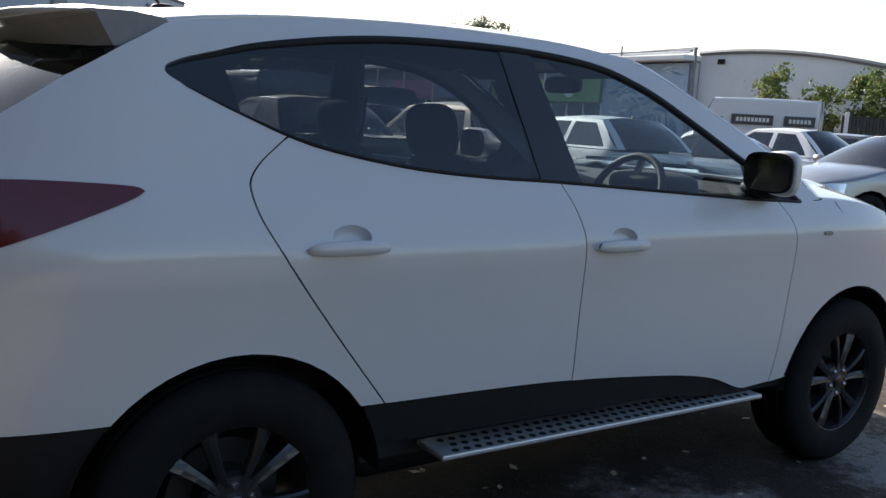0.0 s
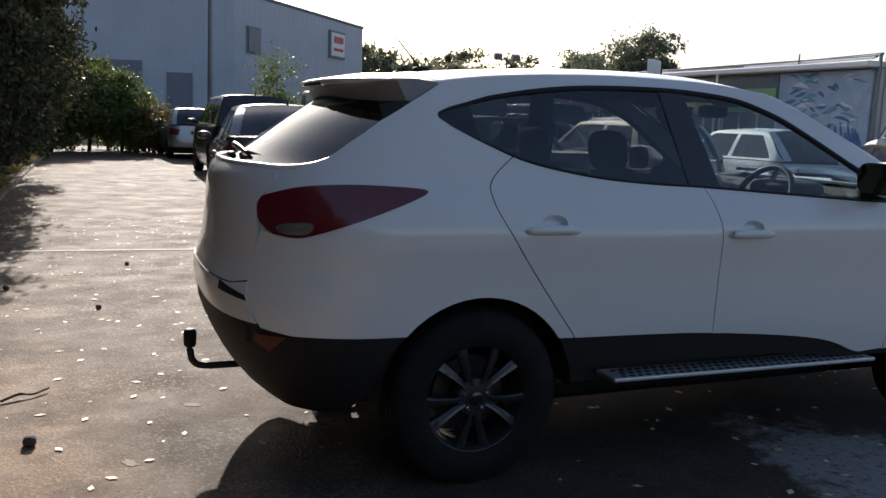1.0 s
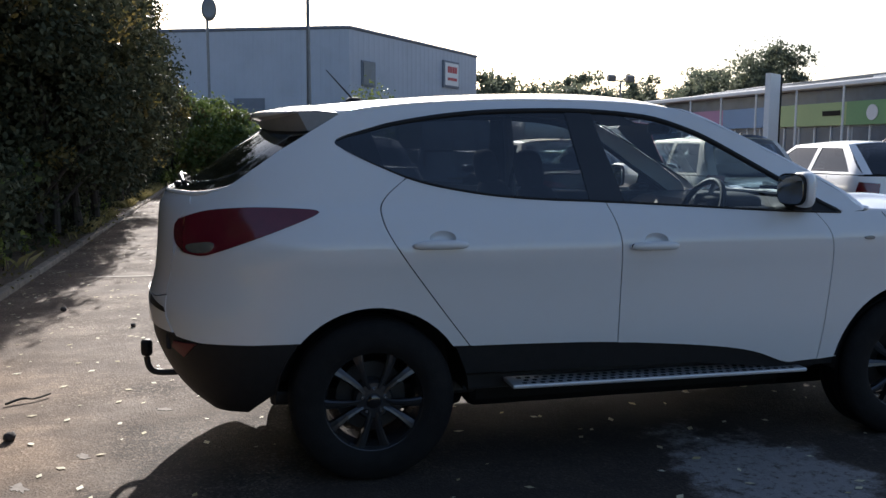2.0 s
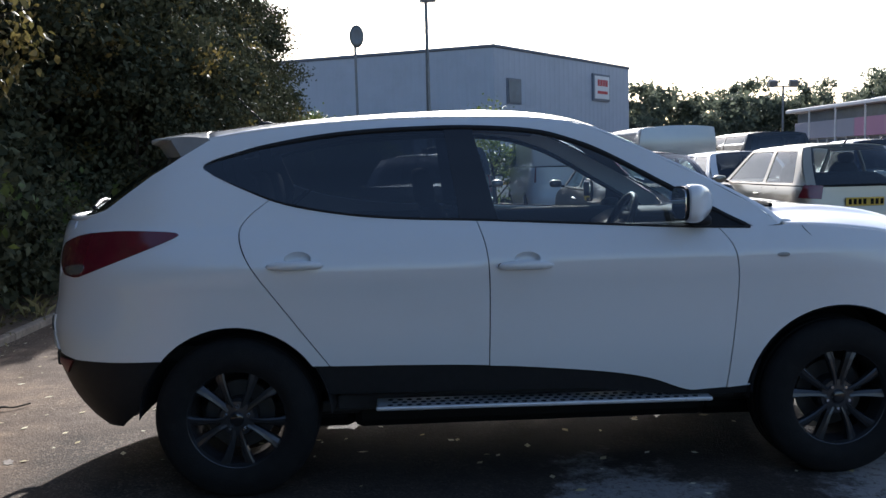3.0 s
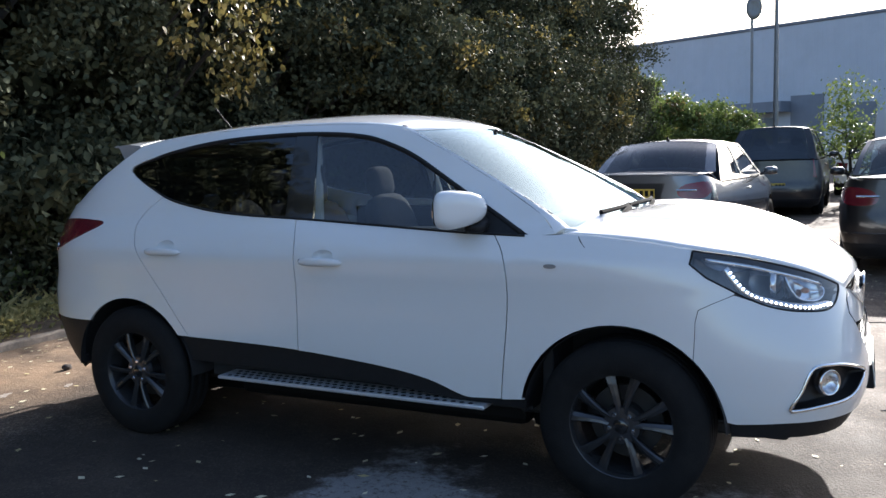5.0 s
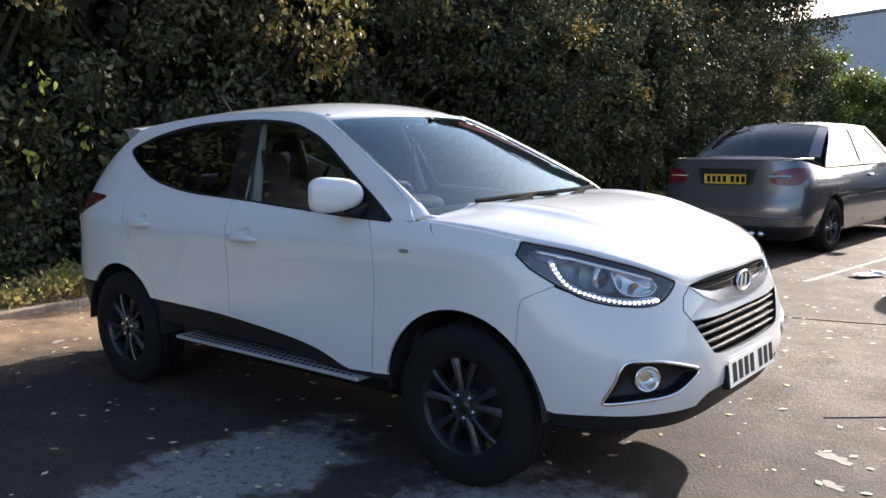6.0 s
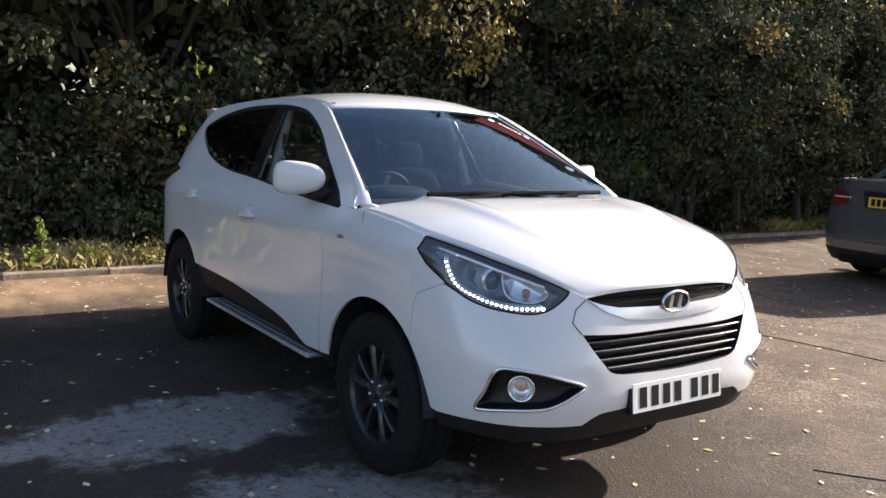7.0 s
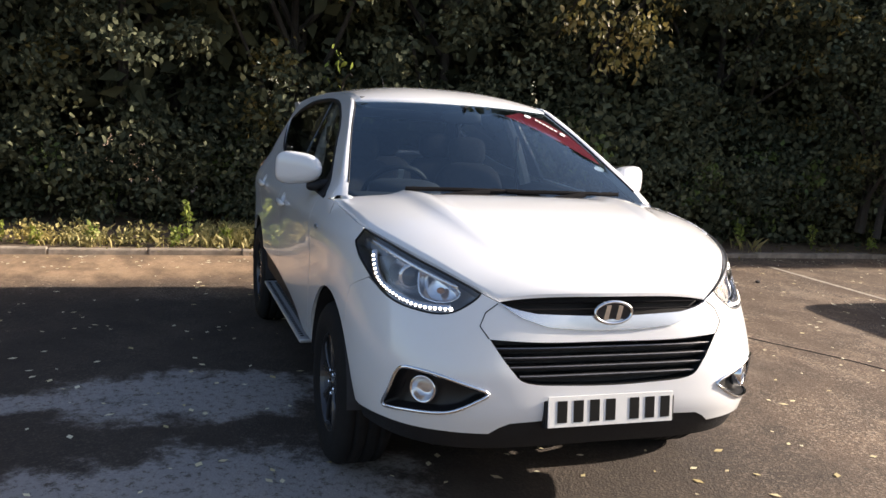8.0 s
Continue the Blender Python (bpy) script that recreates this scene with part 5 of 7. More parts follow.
def vehicle(name, label, at, rz, body, L=4.6, W=0.885, belt=0.93, roof=1.45, rs0=0.85, rs1=1.5, ws1=2.65, ws0=3.35, zh=0.74, boot=None, wheels=(0.95, 3.70), wr=0.32, plate=PLATEYELLOW, tail="band", nose_lamps=True, roof_mat=None, glass=None, panel_van=False, category="car", lamp=None, frame_mat=None, screen=0.84, plate_z=None, lamp_up=0.0):
    """A parked car or van; its tail at x = 0, its nose at x = L in its own frame, turned by rz."""
    car = thing(name, label, category, at, rz)
    glass, roof_mat, lamp = glass or PRIVACY, roof_mat or body, lamp or RED
    zb = boot or belt + 0.02
    x2 = 0.55
    sk = Skin(width=[(0.18, W * 0.88), (0.35, W * 0.96), (0.60, W), (0.80, W * 0.995), (belt, W * 0.955), (belt + 0.08, W * 0.91), (roof - 0.12, W * (0.74 if not panel_van else 0.90)), (roof, W * (0.66 if not panel_van else 0.80))],
              nose=[(0.18, L - 0.10), (0.35, L - 0.01), (0.50, L), (0.66, L - 0.03), (zh + 0.06, L - 0.08), (belt + 0.1, L - 0.20), (roof, L - 0.25)],
              tail=[(0.18, 0.12), (0.35, 0.01), (0.55, 0.0), (0.70, 0.03), (zb, 0.07), (roof, 0.10)],
              x1=L - 1.15, x2=[(0.2, x2), (2.5, x2)], nf=[(0.3, 3.2), (1.0, 2.8)], nr=[(0.3, 4.5), (1.2, 4.2), (2.4, 5.0)])
    ar = wr + 0.055
    arch = lambda cx, a0, a1: [sk.s(*p) for p in arc(cx, a0, a1, 10, ar, wr)]
    top = [sk.f(0, zh), sk.f(-0.62 * W, zh - 0.01), sk.s(L - 0.55, zh + 0.06), sk.s(ws0 + 0.05, belt + 0.03), sk.s((ws0 + rs0) / 2, belt + 0.02), sk.s(max(rs0, 0.25), belt + 0.03), sk.s(0.22, zb), sk.r(-0.75 * W, zb), sk.r(0, zb)]
    loop = [sk.r(0, 0.24), sk.r(-0.8 * W, 0.24)] + arch(wheels[0], 196, -16) + arch(wheels[1], 196, -16) + [sk.f(-0.8 * W, 0.22), sk.f(0, 0.22)] + top
    panel(sk, "body_side", loop, body, car, step=0.10, depth=0.03, both=True)
    rim0 = roof - 0.055
    we = lambda x, z: (x, -sk.side(min(max(x, x2), sk.x1), z), z)
    ws_c = [(ws1 + 0.10, 0, roof - 0.01), ((ws1 + ws0) / 2 + 0.12, 0, (roof + belt) / 2 + 0.07), (ws0 + 0.16, 0, belt + 0.06)]
    ws_e = [we(ws1, rim0), we((ws1 + ws0) / 2, (rim0 + belt) / 2 + 0.04), we(ws0, belt + 0.04)]
    part("windscreen", loft(ws_c, ws_e, 10, 6, thick=0.0), glass, car, smooth=True)
    part("roof", loft([(rs1 - 0.08, 0, roof - 0.005), ((rs1 + ws1) / 2, 0, roof + 0.025), (ws1 + 0.10, 0, roof - 0.01)], [we(rs1, rim0), we((rs1 + ws1) / 2, rim0 + 0.02), we(ws1, rim0)], 12, 8, power=2.6), roof_mat, car)
    part("bonnet", loft([(ws0 + 0.14, 0, belt + 0.07), ((ws0 + L) / 2 + 0.1, 0, (belt + zh) / 2 + 0.075), (L - 0.07, 0, zh + 0.005)], [we(ws0, belt + 0.03), (L - 0.65, -W * 0.90, zh + 0.075), (L - 0.20, -W * 0.62, zh)], 12, 8, power=2.8), body, car)
    rs_base = zb + (0.015 if boot else 0.03)
    rs_c = [(max(rs0 - 0.12, 0.06), 0, rs_base), ((rs0 + rs1) / 2 - 0.10, 0, (roof + rs_base) / 2 + 0.05), (rs1 - 0.08, 0, roof - 0.005)]
    rs_e = [(max(rs0, 0.16), -W * 0.86, rs_base), we((rs0 + rs1) / 2, (rim0 + rs_base) / 2 + 0.03), we(rs1, rim0)]
    if panel_van:
        part("rear_door", loft(rs_c, rs_e, 10, 6, thick=0.0), body, car, smooth=True)
    else:
        part("rear_screen", loft(rs_c, rs_e, 10, 6, thick=0.0, span=(-screen, screen)), glass, car, smooth=True)
        for s0, s1 in ((-1, -screen), (screen, 1)):
            part("rear_pillar", loft(rs_c, rs_e, 10, 2, thick=0.0, span=(s0, s1)), frame_mat or body, car, smooth=True)
    if boot:
        part("boot_lid", loft([(0.06, 0, zb + 0.005), (rs0 * 0.5, 0, zb + 0.035), (rs0 - 0.08, 0, zb + 0.03)], [(0.14, -W * 0.80, zb), (rs0 * 0.5, -W * 0.90, zb + 0.005), (rs0 + 0.02, -W * 0.90, belt + 0.03)], 8, 8, power=3.0), body, car)
    # upper flank with its window openings
    belt_l = belt + 0.045
    up = [(ws0 + 0.02, belt_l - 0.01), (ws1 + 0.02, rim0), ((ws1 + rs1) / 2, rim0 + 0.02), (rs1, rim0), (max(rs0, 0.17), belt_l + (0.0 if boot else 0.0))]
    m0 = (rs1 + ws1) / 2 + 0.02
    span = rim0 - belt_l
    fw = [(m0 + 0.05, belt_l + 0.02), (ws0 - 0.16, belt_l + 0.02), (ws1 - 0.02, rim0 - 0.035), (m0 + 0.03, rim0 - 0.03)]
    if panel_van:
        wt = min(rim0 - 0.10, belt_l + 0.62)
        k0 = ws0 + (ws1 - ws0) * (wt - belt_l) / (rim0 - belt_l)
        fw = [(ws1 - 0.35, belt_l + 0.04), (ws0 - 0.14, belt_l + 0.04), (k0 - 0.12, wt), (ws1 - 0.35, wt)]
    rx = rs0 + (rs1 - rs0) * 0.35
    rw = [(max(rx, 0.45), belt_l + 0.03), (m0 - 0.05, belt_l + 0.02), (m0 - 0.06, rim0 - 0.03), (rs1 + 0.10, rim0 - 0.04)]
    holes = [[sk.s(*p) for p in fw]] + ([] if panel_van else [[sk.s(*p) for p in rw]])
    panel(sk, "upper_frame", [sk.s(*p) for p in up], frame_mat or body, car, holes=holes, step=0.09, both=True, depth=0.02)
    for h in holes:
        panel(sk, "side_window", h, glass, car, step=0.12, off=-0.008, depth=0, both=True)
    # doors: shut lines
    for x in (ws0 - 0.02, m0, rs0 + 0.45 if boot else rs0 + 0.75):
        pts = [sk.at(*sk.s(x, z)) + Vector((0, 0.001, 0)) for z in (0.30, 0.55, 0.75, belt)]
        pair("shut_line", tube(pts, 0.004, 4), PLASTIC, car)
    hb = blob((m0 + 0.12, -W * 1.0, belt - 0.10), (0.085, 0.022, 0.014), 3, 12, 8)
    pair("door_handle", hb, body, car)
    # lower trims, bumpers
    bt = [sk.r(0, 0.36), sk.r(-0.85 * W, 0.36), sk.s(0.42, 0.36), sk.s(0.42, 0.24), sk.r(-0.85 * W, 0.22), sk.r(0, 0.22)]
    panel(sk, "rear_valance", bt, PLASTIC, car, step=0.10, off=0.004, both=True)
    ft = [sk.f(0, 0.34), sk.f(-0.7 * W, 0.34), sk.f(-0.7 * W, 0.21), sk.f(0, 0.21)]
    panel(sk, "front_valance", ft, PLASTIC, car, step=0.10, off=0.004, both=True)
    part("underside", box((0.25, -W * 0.8, 0.17), (L - 0.3, W * 0.8, 0.30), 0.03), STEELBLACK, car)
    part("cabin_floor", box((max(rs0, 0.5), -W * 0.85, 0.30), (ws0 + 0.1, W * 0.85, belt - 0.25), 0.03), DARKIN, car)
    if not panel_van:
        for y in (-0.36, 0.36):
            part("front_seat", moved(blob((0, 0, 0), (0.09, 0.22, 0.34), 3.4, 14, 10), pose(m0 - 0.05, y, belt + 0.02, 0, -14, 0)), SEATCLOTH, car, smooth=True)
            part("headrest", blob((m0 - 0.16, y, min(belt + 0.40, roof - 0.16)), (0.05, 0.12, 0.08), 3, 12, 8), SEATCLOTH, car, smooth=True)
        part("rear_bench", moved(blob((0, 0, 0), (0.10, W * 0.72, 0.28), 4, 14, 10), pose(rs0 + 0.45, 0, belt - 0.06, 0, -18, 0)), SEATCLOTH, car, smooth=True)
    part("dashboard", blob((ws0 - 0.12, 0, belt - 0.02), (0.28, W * 0.8, 0.08), 4, 14, 8), DARKIN, car, smooth=True)
    # lamps and plate
    if tail == "band":
        tl = [sk.r(-0.46 * W, zb - 0.06), sk.r(-0.80 * W, zb - 0.05), sk.s(0.30, zb - 0.09), sk.s(0.26, zb - 0.20), sk.r(-0.80 * W, zb - 0.24), sk.r(-0.52 * W, zb - 0.22)]
    elif tail == "tall":
        tl = [sk.r(-0.80 * W, zb + 0.02), sk.s(0.16, zb + 0.02), sk.s(0.14, zb - 0.34), sk.r(-0.82 * W, zb - 0.34)]
    elif tail == "wedge":
        tl = flat(spline([(*p, 0) for p in (sk.r(-0.56 * W, zb - 0.20), sk.r(-0.66 * W, zb - 0.115), sk.r(-0.86 * W, zb - 0.085), sk.s(0.20, zb - 0.09), sk.s(0.33, zb - 0.105), sk.s(0.30, zb - 0.17), sk.s(0.19, zb - 0.25), sk.r(-0.86 * W, zb - 0.285), sk.r(-0.62 * W, zb - 0.275))], 3, closed=True))
    else:
        tl = [sk.r(-0.62 * W, zb - 0.10 + lamp_up), sk.s(0.20, zb - 0.08 + lamp_up), sk.s(0.22, zb - 0.26 + lamp_up), sk.r(-0.66 * W, zb - 0.28 + lamp_up)]
    lm = panel(sk, "tail_lamp", tl, lamp, car, step=0.08, off=0.006, both=True)
    for o, sg in zip(lm, (1, -1)):
        pts = [sk.at(*sk.r(-W * (0.55 + 0.25 * i / 5), zb - (0.15 if tail == "band" else 0.185))) + Vector((-0.008, 0, 0)) for i in range(6)]
        st = tube([Vector((p.x, p.y * sg, p.z)) for p in pts], 0.012, 6)
        if tail in ("band", "wedge"):
            part("lamp_strip", st, REFLECTOR, o)
        else:
            st.free()
    hl2 = [sk.f(-0.50 * W, zh - 0.05), sk.f(-0.80 * W, zh + 0.02), sk.s(L - 0.48, zh + 0.03), sk.s(L - 0.45, zh - 0.10), sk.f(-0.75 * W, zh - 0.15), sk.f(-0.52 * W, zh - 0.14)]
    panel(sk, "headlamp", hl2, REFLECTOR, car, step=0.08, off=0.005, both=True)
    panel(sk, "grille", [sk.f(-0.40 * W, zh - 0.06), sk.f(-0.36 * W, zh - 0.20), sk.f(0.36 * W, zh - 0.20), sk.f(0.40 * W, zh - 0.06)], GLOSSBLACK, car, step=0.08, off=0.004)
    if tail == "wedge":
        # recess for the plate, bright boot edge and a bumper crease
        rc = [sk.r(-0.40 * W, zb - 0.10), sk.r(-0.34 * W, zb - 0.29), sk.r(0.34 * W, zb - 0.29), sk.r(0.40 * W, zb - 0.10)]
        panel(sk, "plate_recess", rc, SATINBLACK, car, step=0.08, off=0.003, depth=0)
        pts = [sk.at(*sk.r(W * (-0.9 + 1.8 * i / 12), zb + 0.004)) for i in range(13)]
        part("boot_edge", tube(pts, 0.013, 6), body, car, smooth=True)
        pts = [sk.at(*sk.r(W * (-0.93 + 1.86 * i / 12), 0.47)) for i in range(13)]
        part("bumper_crease", tube(pts, 0.012, 6), body, car, smooth=True)
        for dx in (0.055, -0.055):
            part("exhaust", tube([(-0.005, -0.42 * W + dx, 0.27), (0.25, -0.42 * W + dx, 0.27)], 0.032, 10), CHROME, car, smooth=True)
    zp = plate_z or (zb - 0.20 if tail != "tall" else 0.62)
    pl = part("number_plate", box((-0.26, -0.004, -0.056), (0.26, 0.0, 0.056), 0.001), plate, car, "rear plate with black bars")
    pl.matrix_local = pose(0.012 if boot else 0.02, 0, zp, 0, 0, -90)
    for k in range(7):
        x = -0.262 + 0.066 * (k + 0.95) + (0.03 if k >= 4 else -0.004)
        part("plate_bar", box((x - 0.021, -0.0065, -0.037), (x + 0.021, -0.0035, 0.037)), INK, pl)
    for sg in (1, -1):
        mb = blob((ws0 - 0.22, -(W + 0.10), belt + 0.10), (0.07, 0.10, 0.06), 3, 14, 8)
        mo = part("door_mirror", mb if sg > 0 else mirrored(mb), body, car, smooth=True)
        am = tube([(ws0 - 0.20, -(W - 0.05), belt + 0.05), (ws0 - 0.22, -(W + 0.05), belt + 0.08)], 0.02, 6)
        part("mirror_arm", am if sg > 0 else mirrored(am), PLASTIC, mo)
    part("roof_aerial", tube([(rs1 + 0.05, 0, roof), (rs1 - 0.02, 0, roof + 0.05)], [0.02, 0.006], 6), PLASTIC, car)
    first = None
    for x in wheels:
        for sg in (1, -1):
            m = pose(x, -sg * (W - 0.115), wr, 0, 31 * x, 0 if sg > 0 else 180)
            if first is None:
                w = new("wheel")
                wheel_parts(w, detail=False, r=wr, rim_r=wr * 0.66, width=0.20)
                first = w
                w.parent = car
                w.matrix_local = m
            else:
                c = copy_thing(first, m)
                c.parent = car
            wl = lathe([(ar + 0.004, -sg * (W - 0.02)), (ar + 0.01, -sg * (W - 0.30)), (0.0, -sg * (W - 0.30))], 20, "y", radians(-8), radians(188))
            part("wheel_well", moved(wl, Matrix.Translation((x, 0, wr))), DARKIN, car)
    return car


SOFTTOP = mat("soft_top", (0.015, 0.015, 0.017), 0.9, var=0.2, bump=0.2)
SILVER = paint("silver_paint", (0.36, 0.37, 0.38), 0.7, 0.32)
BLACKP = mat("black_paint", (0.010, 0.010, 0.012), 0.28, var=0.05, scale=4, coat=0.6, dirt=(0.06, 0.055, 0.05), dirt_scale=4, dirt_amount=0.3)
WHITEP = paint("plain_white_paint", (0.74, 0.75, 0.76), 0.0, 0.35)
BEIGE = paint("pale_gold_paint", (0.42, 0.38, 0.30), 0.6, 0.35)
VANGREY = paint("van_grey_paint", (0.46, 0.48, 0.52), 0.0, 0.4)
GREYP = paint("grey_paint", (0.09, 0.095, 0.10), 0.5, 0.3)
BLUEP = paint("dark_blue_paint", (0.02, 0.03, 0.07), 0.4, 0.3)

vehicle("saloon_car", "silver-grey four-door saloon with yellow rear plate, parked", (0.93, 6.32, 0), 85, mat("grey_silver_paint", (0.14, 0.147, 0.16), 0.26, metal=0.6, var=0.05, scale=4, coat=0.8), W=0.93, roof=1.54, belt=0.97, boot=1.12, rs0=0.80, rs1=1.42, tail="wedge", lamp=mat("lamp_red", (0.12, 0.012, 0.018), 0.2, var=0.15, scale=20, coat=0.6), plate_z=0.90, glass=glass_mat("smoke_glass", (0.30, 0.34, 0.36)))
vehicle("saloon_car", "black four-door saloon with a sun-lit boot lid, parked", (4.12, 5.95, 0), 90, BLACKP, roof=1.50, boot=1.05, belt=0.95, rs0=0.95, rs1=1.55, tail="wedge", plate_z=0.79, screen=0.92, glass=glass_mat("aqua_glass", (0.62, 0.72, 0.70)))
vehicle("hatchback", "pale gold three-door hatchback with dusty paint, parked", (6.85, 6.6, 0), 90, BEIGE, L=4.1, W=0.86, belt=0.95, roof=1.55, rs0=0.16, rs1=0.55, ws1=2.2, ws0=2.95, wheels=(0.75, 3.25), tail="block", glass=glass_mat("pale_glass", (0.6, 0.66, 0.66)), lamp_up=0.12)
vehicle("suv", "black estate car with bright roof edge, parked beyond the saloon", (1.8, 14.0, 0), 90, BLACKP, L=4.6, W=0.93, belt=1.10, roof=1.80, rs0=0.14, rs1=0.50, ws1=2.6, ws0=3.3, zh=0.95, wheels=(0.85, 3.65), wr=0.36, tail="tall")
vehicle("van", "plain light grey panel van with blank rear doors", (4.45, 14.8, 0), 90, VANGREY, L=4.9, W=0.90, belt=1.25, roof=2.10, rs0=0.12, rs1=0.16, ws1=3.4, ws0=4.1, zh=1.0, wheels=(0.9, 3.95), tail="tall", panel_van=True, category="van")
vehicle("van", "pale grey panel van with windows in the cab", (7.0, 14.8, 0), 90, SILVER, L=4.9, W=0.98, belt=1.25, roof=2.15, rs0=0.12, rs1=0.16, ws1=3.4, ws0=4.1, zh=1.0, wheels=(0.9, 3.95), tail="tall", panel_van=True, category="van")
vehicle("suv", "dark four-wheel drive car parked beside the vans", (9.2, 14.4, 0), 90, BLACKP, L=4.7, W=0.95, belt=1.15, roof=1.95, rs0=0.12, rs1=0.30, ws1=2.9, ws0=3.5, zh=1.05, wheels=(0.9, 3.75), wr=0.37, tail="tall")
vehicle("hatchback", "white five-door hatchback with dark rear glass, parked", (9.0, 6.0, 0), 86, WHITEP, L=4.0, W=0.87, belt=0.97, roof=1.49, rs0=0.18, rs1=0.75, ws1=2.1, ws0=2.85, wheels=(0.72, 3.25), tail="block")
vehicle("convertible", "white two-seat convertible with black soft top", (12.2, 5.8, 0), 91, WHITEP, L=4.2, W=0.88, belt=0.88, roof=1.33, rs0=0.95, rs1=1.5, ws1=2.0, ws0=2.7, zh=0.72, boot=0.95, wheels=(0.80, 3.30), frame_mat=SOFTTOP, roof_mat=SOFTTOP, tail="block")
vehicle("city_car", "small white rounded hatchback with dark rear screen", (14.3, 6.3, 0), 91, WHITEP, L=3.55, W=0.81, belt=0.95, roof=1.50, rs0=0.16, rs1=0.70, ws1=1.75, ws0=2.45, wheels=(0.60, 2.90), wr=0.29, tail="block")
vehicle("hatchback", "dark grey hatchback at the end of the row", (17.4, 6.9, 0), 93, GREYP, L=4.2, W=0.88, belt=0.97, roof=1.48, rs0=0.2, rs1=0.7, ws1=2.2, ws0=2.95, wheels=(0.75, 3.35), tail="block")
vehicle("hatchback", "silver hatchback facing the aisle with its nose out", (14.0, 3.5, 0), 163, SILVER, L=4.2, W=0.88, belt=0.95, roof=1.46, rs0=0.2, rs1=0.7, ws1=2.2, ws0=2.95, wheels=(0.75, 3.35), tail="block")
hire_van = vehicle("van", "white high-roof van with dark panels on its side", (31.0, 17.8, 0), 125, WHITEP, L=5.6, W=1.0, belt=1.35, roof=2.82, rs0=0.10, rs1=0.14, ws1=4.2, ws0=4.85, zh=1.05, wheels=(1.1, 4.55), wr=0.35, tail="tall", panel_van=True, category="van")
vehicle("hatchback", "white family car in the far row", (7.2, 11.0, 0), 90, WHITEP, L=4.2, W=0.88, belt=0.97, roof=1.50, rs0=0.2, rs1=0.7, ws1=2.2, ws0=2.95, wheels=(0.75, 3.35), tail="block")
vehicle("hatchback", "dark blue hatchback in the far row", (11.2, 13.2, 0), 90, BLUEP, L=4.4, W=0.92, belt=1.05, roof=1.70, rs0=0.2, rs1=0.7, ws1=2.2, ws0=2.95, wheels=(0.75, 3.35), tail="block")
vehicle("hatchback", "silver car with a bright roof parked by the far bushes", (1.55, 22.5, 0), 92, SILVER, L=4.2, W=0.88, belt=0.97, roof=1.50, rs0=0.2, rs1=0.7, ws1=2.2, ws0=2.95, wheels=(0.75, 3.35), tail="block")
vehicle("hatchback", "pale car parked by the far bushes", (3.6, 21.0, 0), 92, WHITEP, L=4.2, W=0.88, belt=0.97, roof=1.50, rs0=0.2, rs1=0.7, ws1=2.2, ws0=2.95, wheels=(0.75, 3.35), tail="block")

# dark panels with plain pale bars along the high-roof van's near side
for x0, x1, n in ((0.35, 1.5, 6), (1.9, 3.5, 9)):
    pn = part("side_panel", box((x0, 0.90, 1.75), (x1, 0.985, 2.15), 0.004), GREYP, hire_van, "dark panel with pale bars")
    for k in range(n):
        w = (x1 - x0 - 0.3) / n
        part("panel_bar", box((x0 + 0.15 + w * k, 0.98, 1.87), (x0 + 0.15 + w * (k + 0.72), 0.990, 2.03)), PLATEWHITE, pn)
# ---- ground ----
def nodes_of(m):
    return m.node_tree, m.node_tree.nodes["Principled BSDF"]


def noise_node(nt, vec, scale, detail=6, rough=0.6):
    n = nt.nodes.new("ShaderNodeTexNoise")
    n.inputs["Scale"].default_value, n.inputs["Detail"].default_value, n.inputs["Roughness"].default_value = scale, detail, rough
    nt.links.new(vec, n.inputs["Vector"])
    return n.outputs["Fac"]


def ramp(nt, fac, lo, hi, a=0.0, b=1.0):
    r = nt.nodes.new("ShaderNodeMapRange")
    for k, v in ((1, lo), (2, hi), (3, a), (4, b)):
        r.inputs[k].default_value = v
    nt.links.new(fac, r.inputs[0])
    return r.outputs[0]


def mixc(nt, fac, a, b):
    m = nt.nodes.new("ShaderNodeMix")
    m.data_type = "RGBA"
    if isinstance(fac, float):
        m.inputs["Factor"].default_value = fac
    else:
        nt.links.new(fac, m.inputs["Factor"])
    for key, v in (("A", a), ("B", b)):
        if isinstance(v, tuple):
            m.inputs[key].default_value = (*v, 1)
        else:
            nt.links.new(v, m.inputs[key])
    return m.outputs["Result"]


def calc(nt, op, a, b):
    m = nt.nodes.new("ShaderNodeMath")
    m.operation = op
    for k, v in ((0, a), (1, b)):
        if isinstance(v, float):
            m.inputs[k].default_value = v
        else:
            nt.links.new(v, m.inputs[k])
    return m.outputs[0]


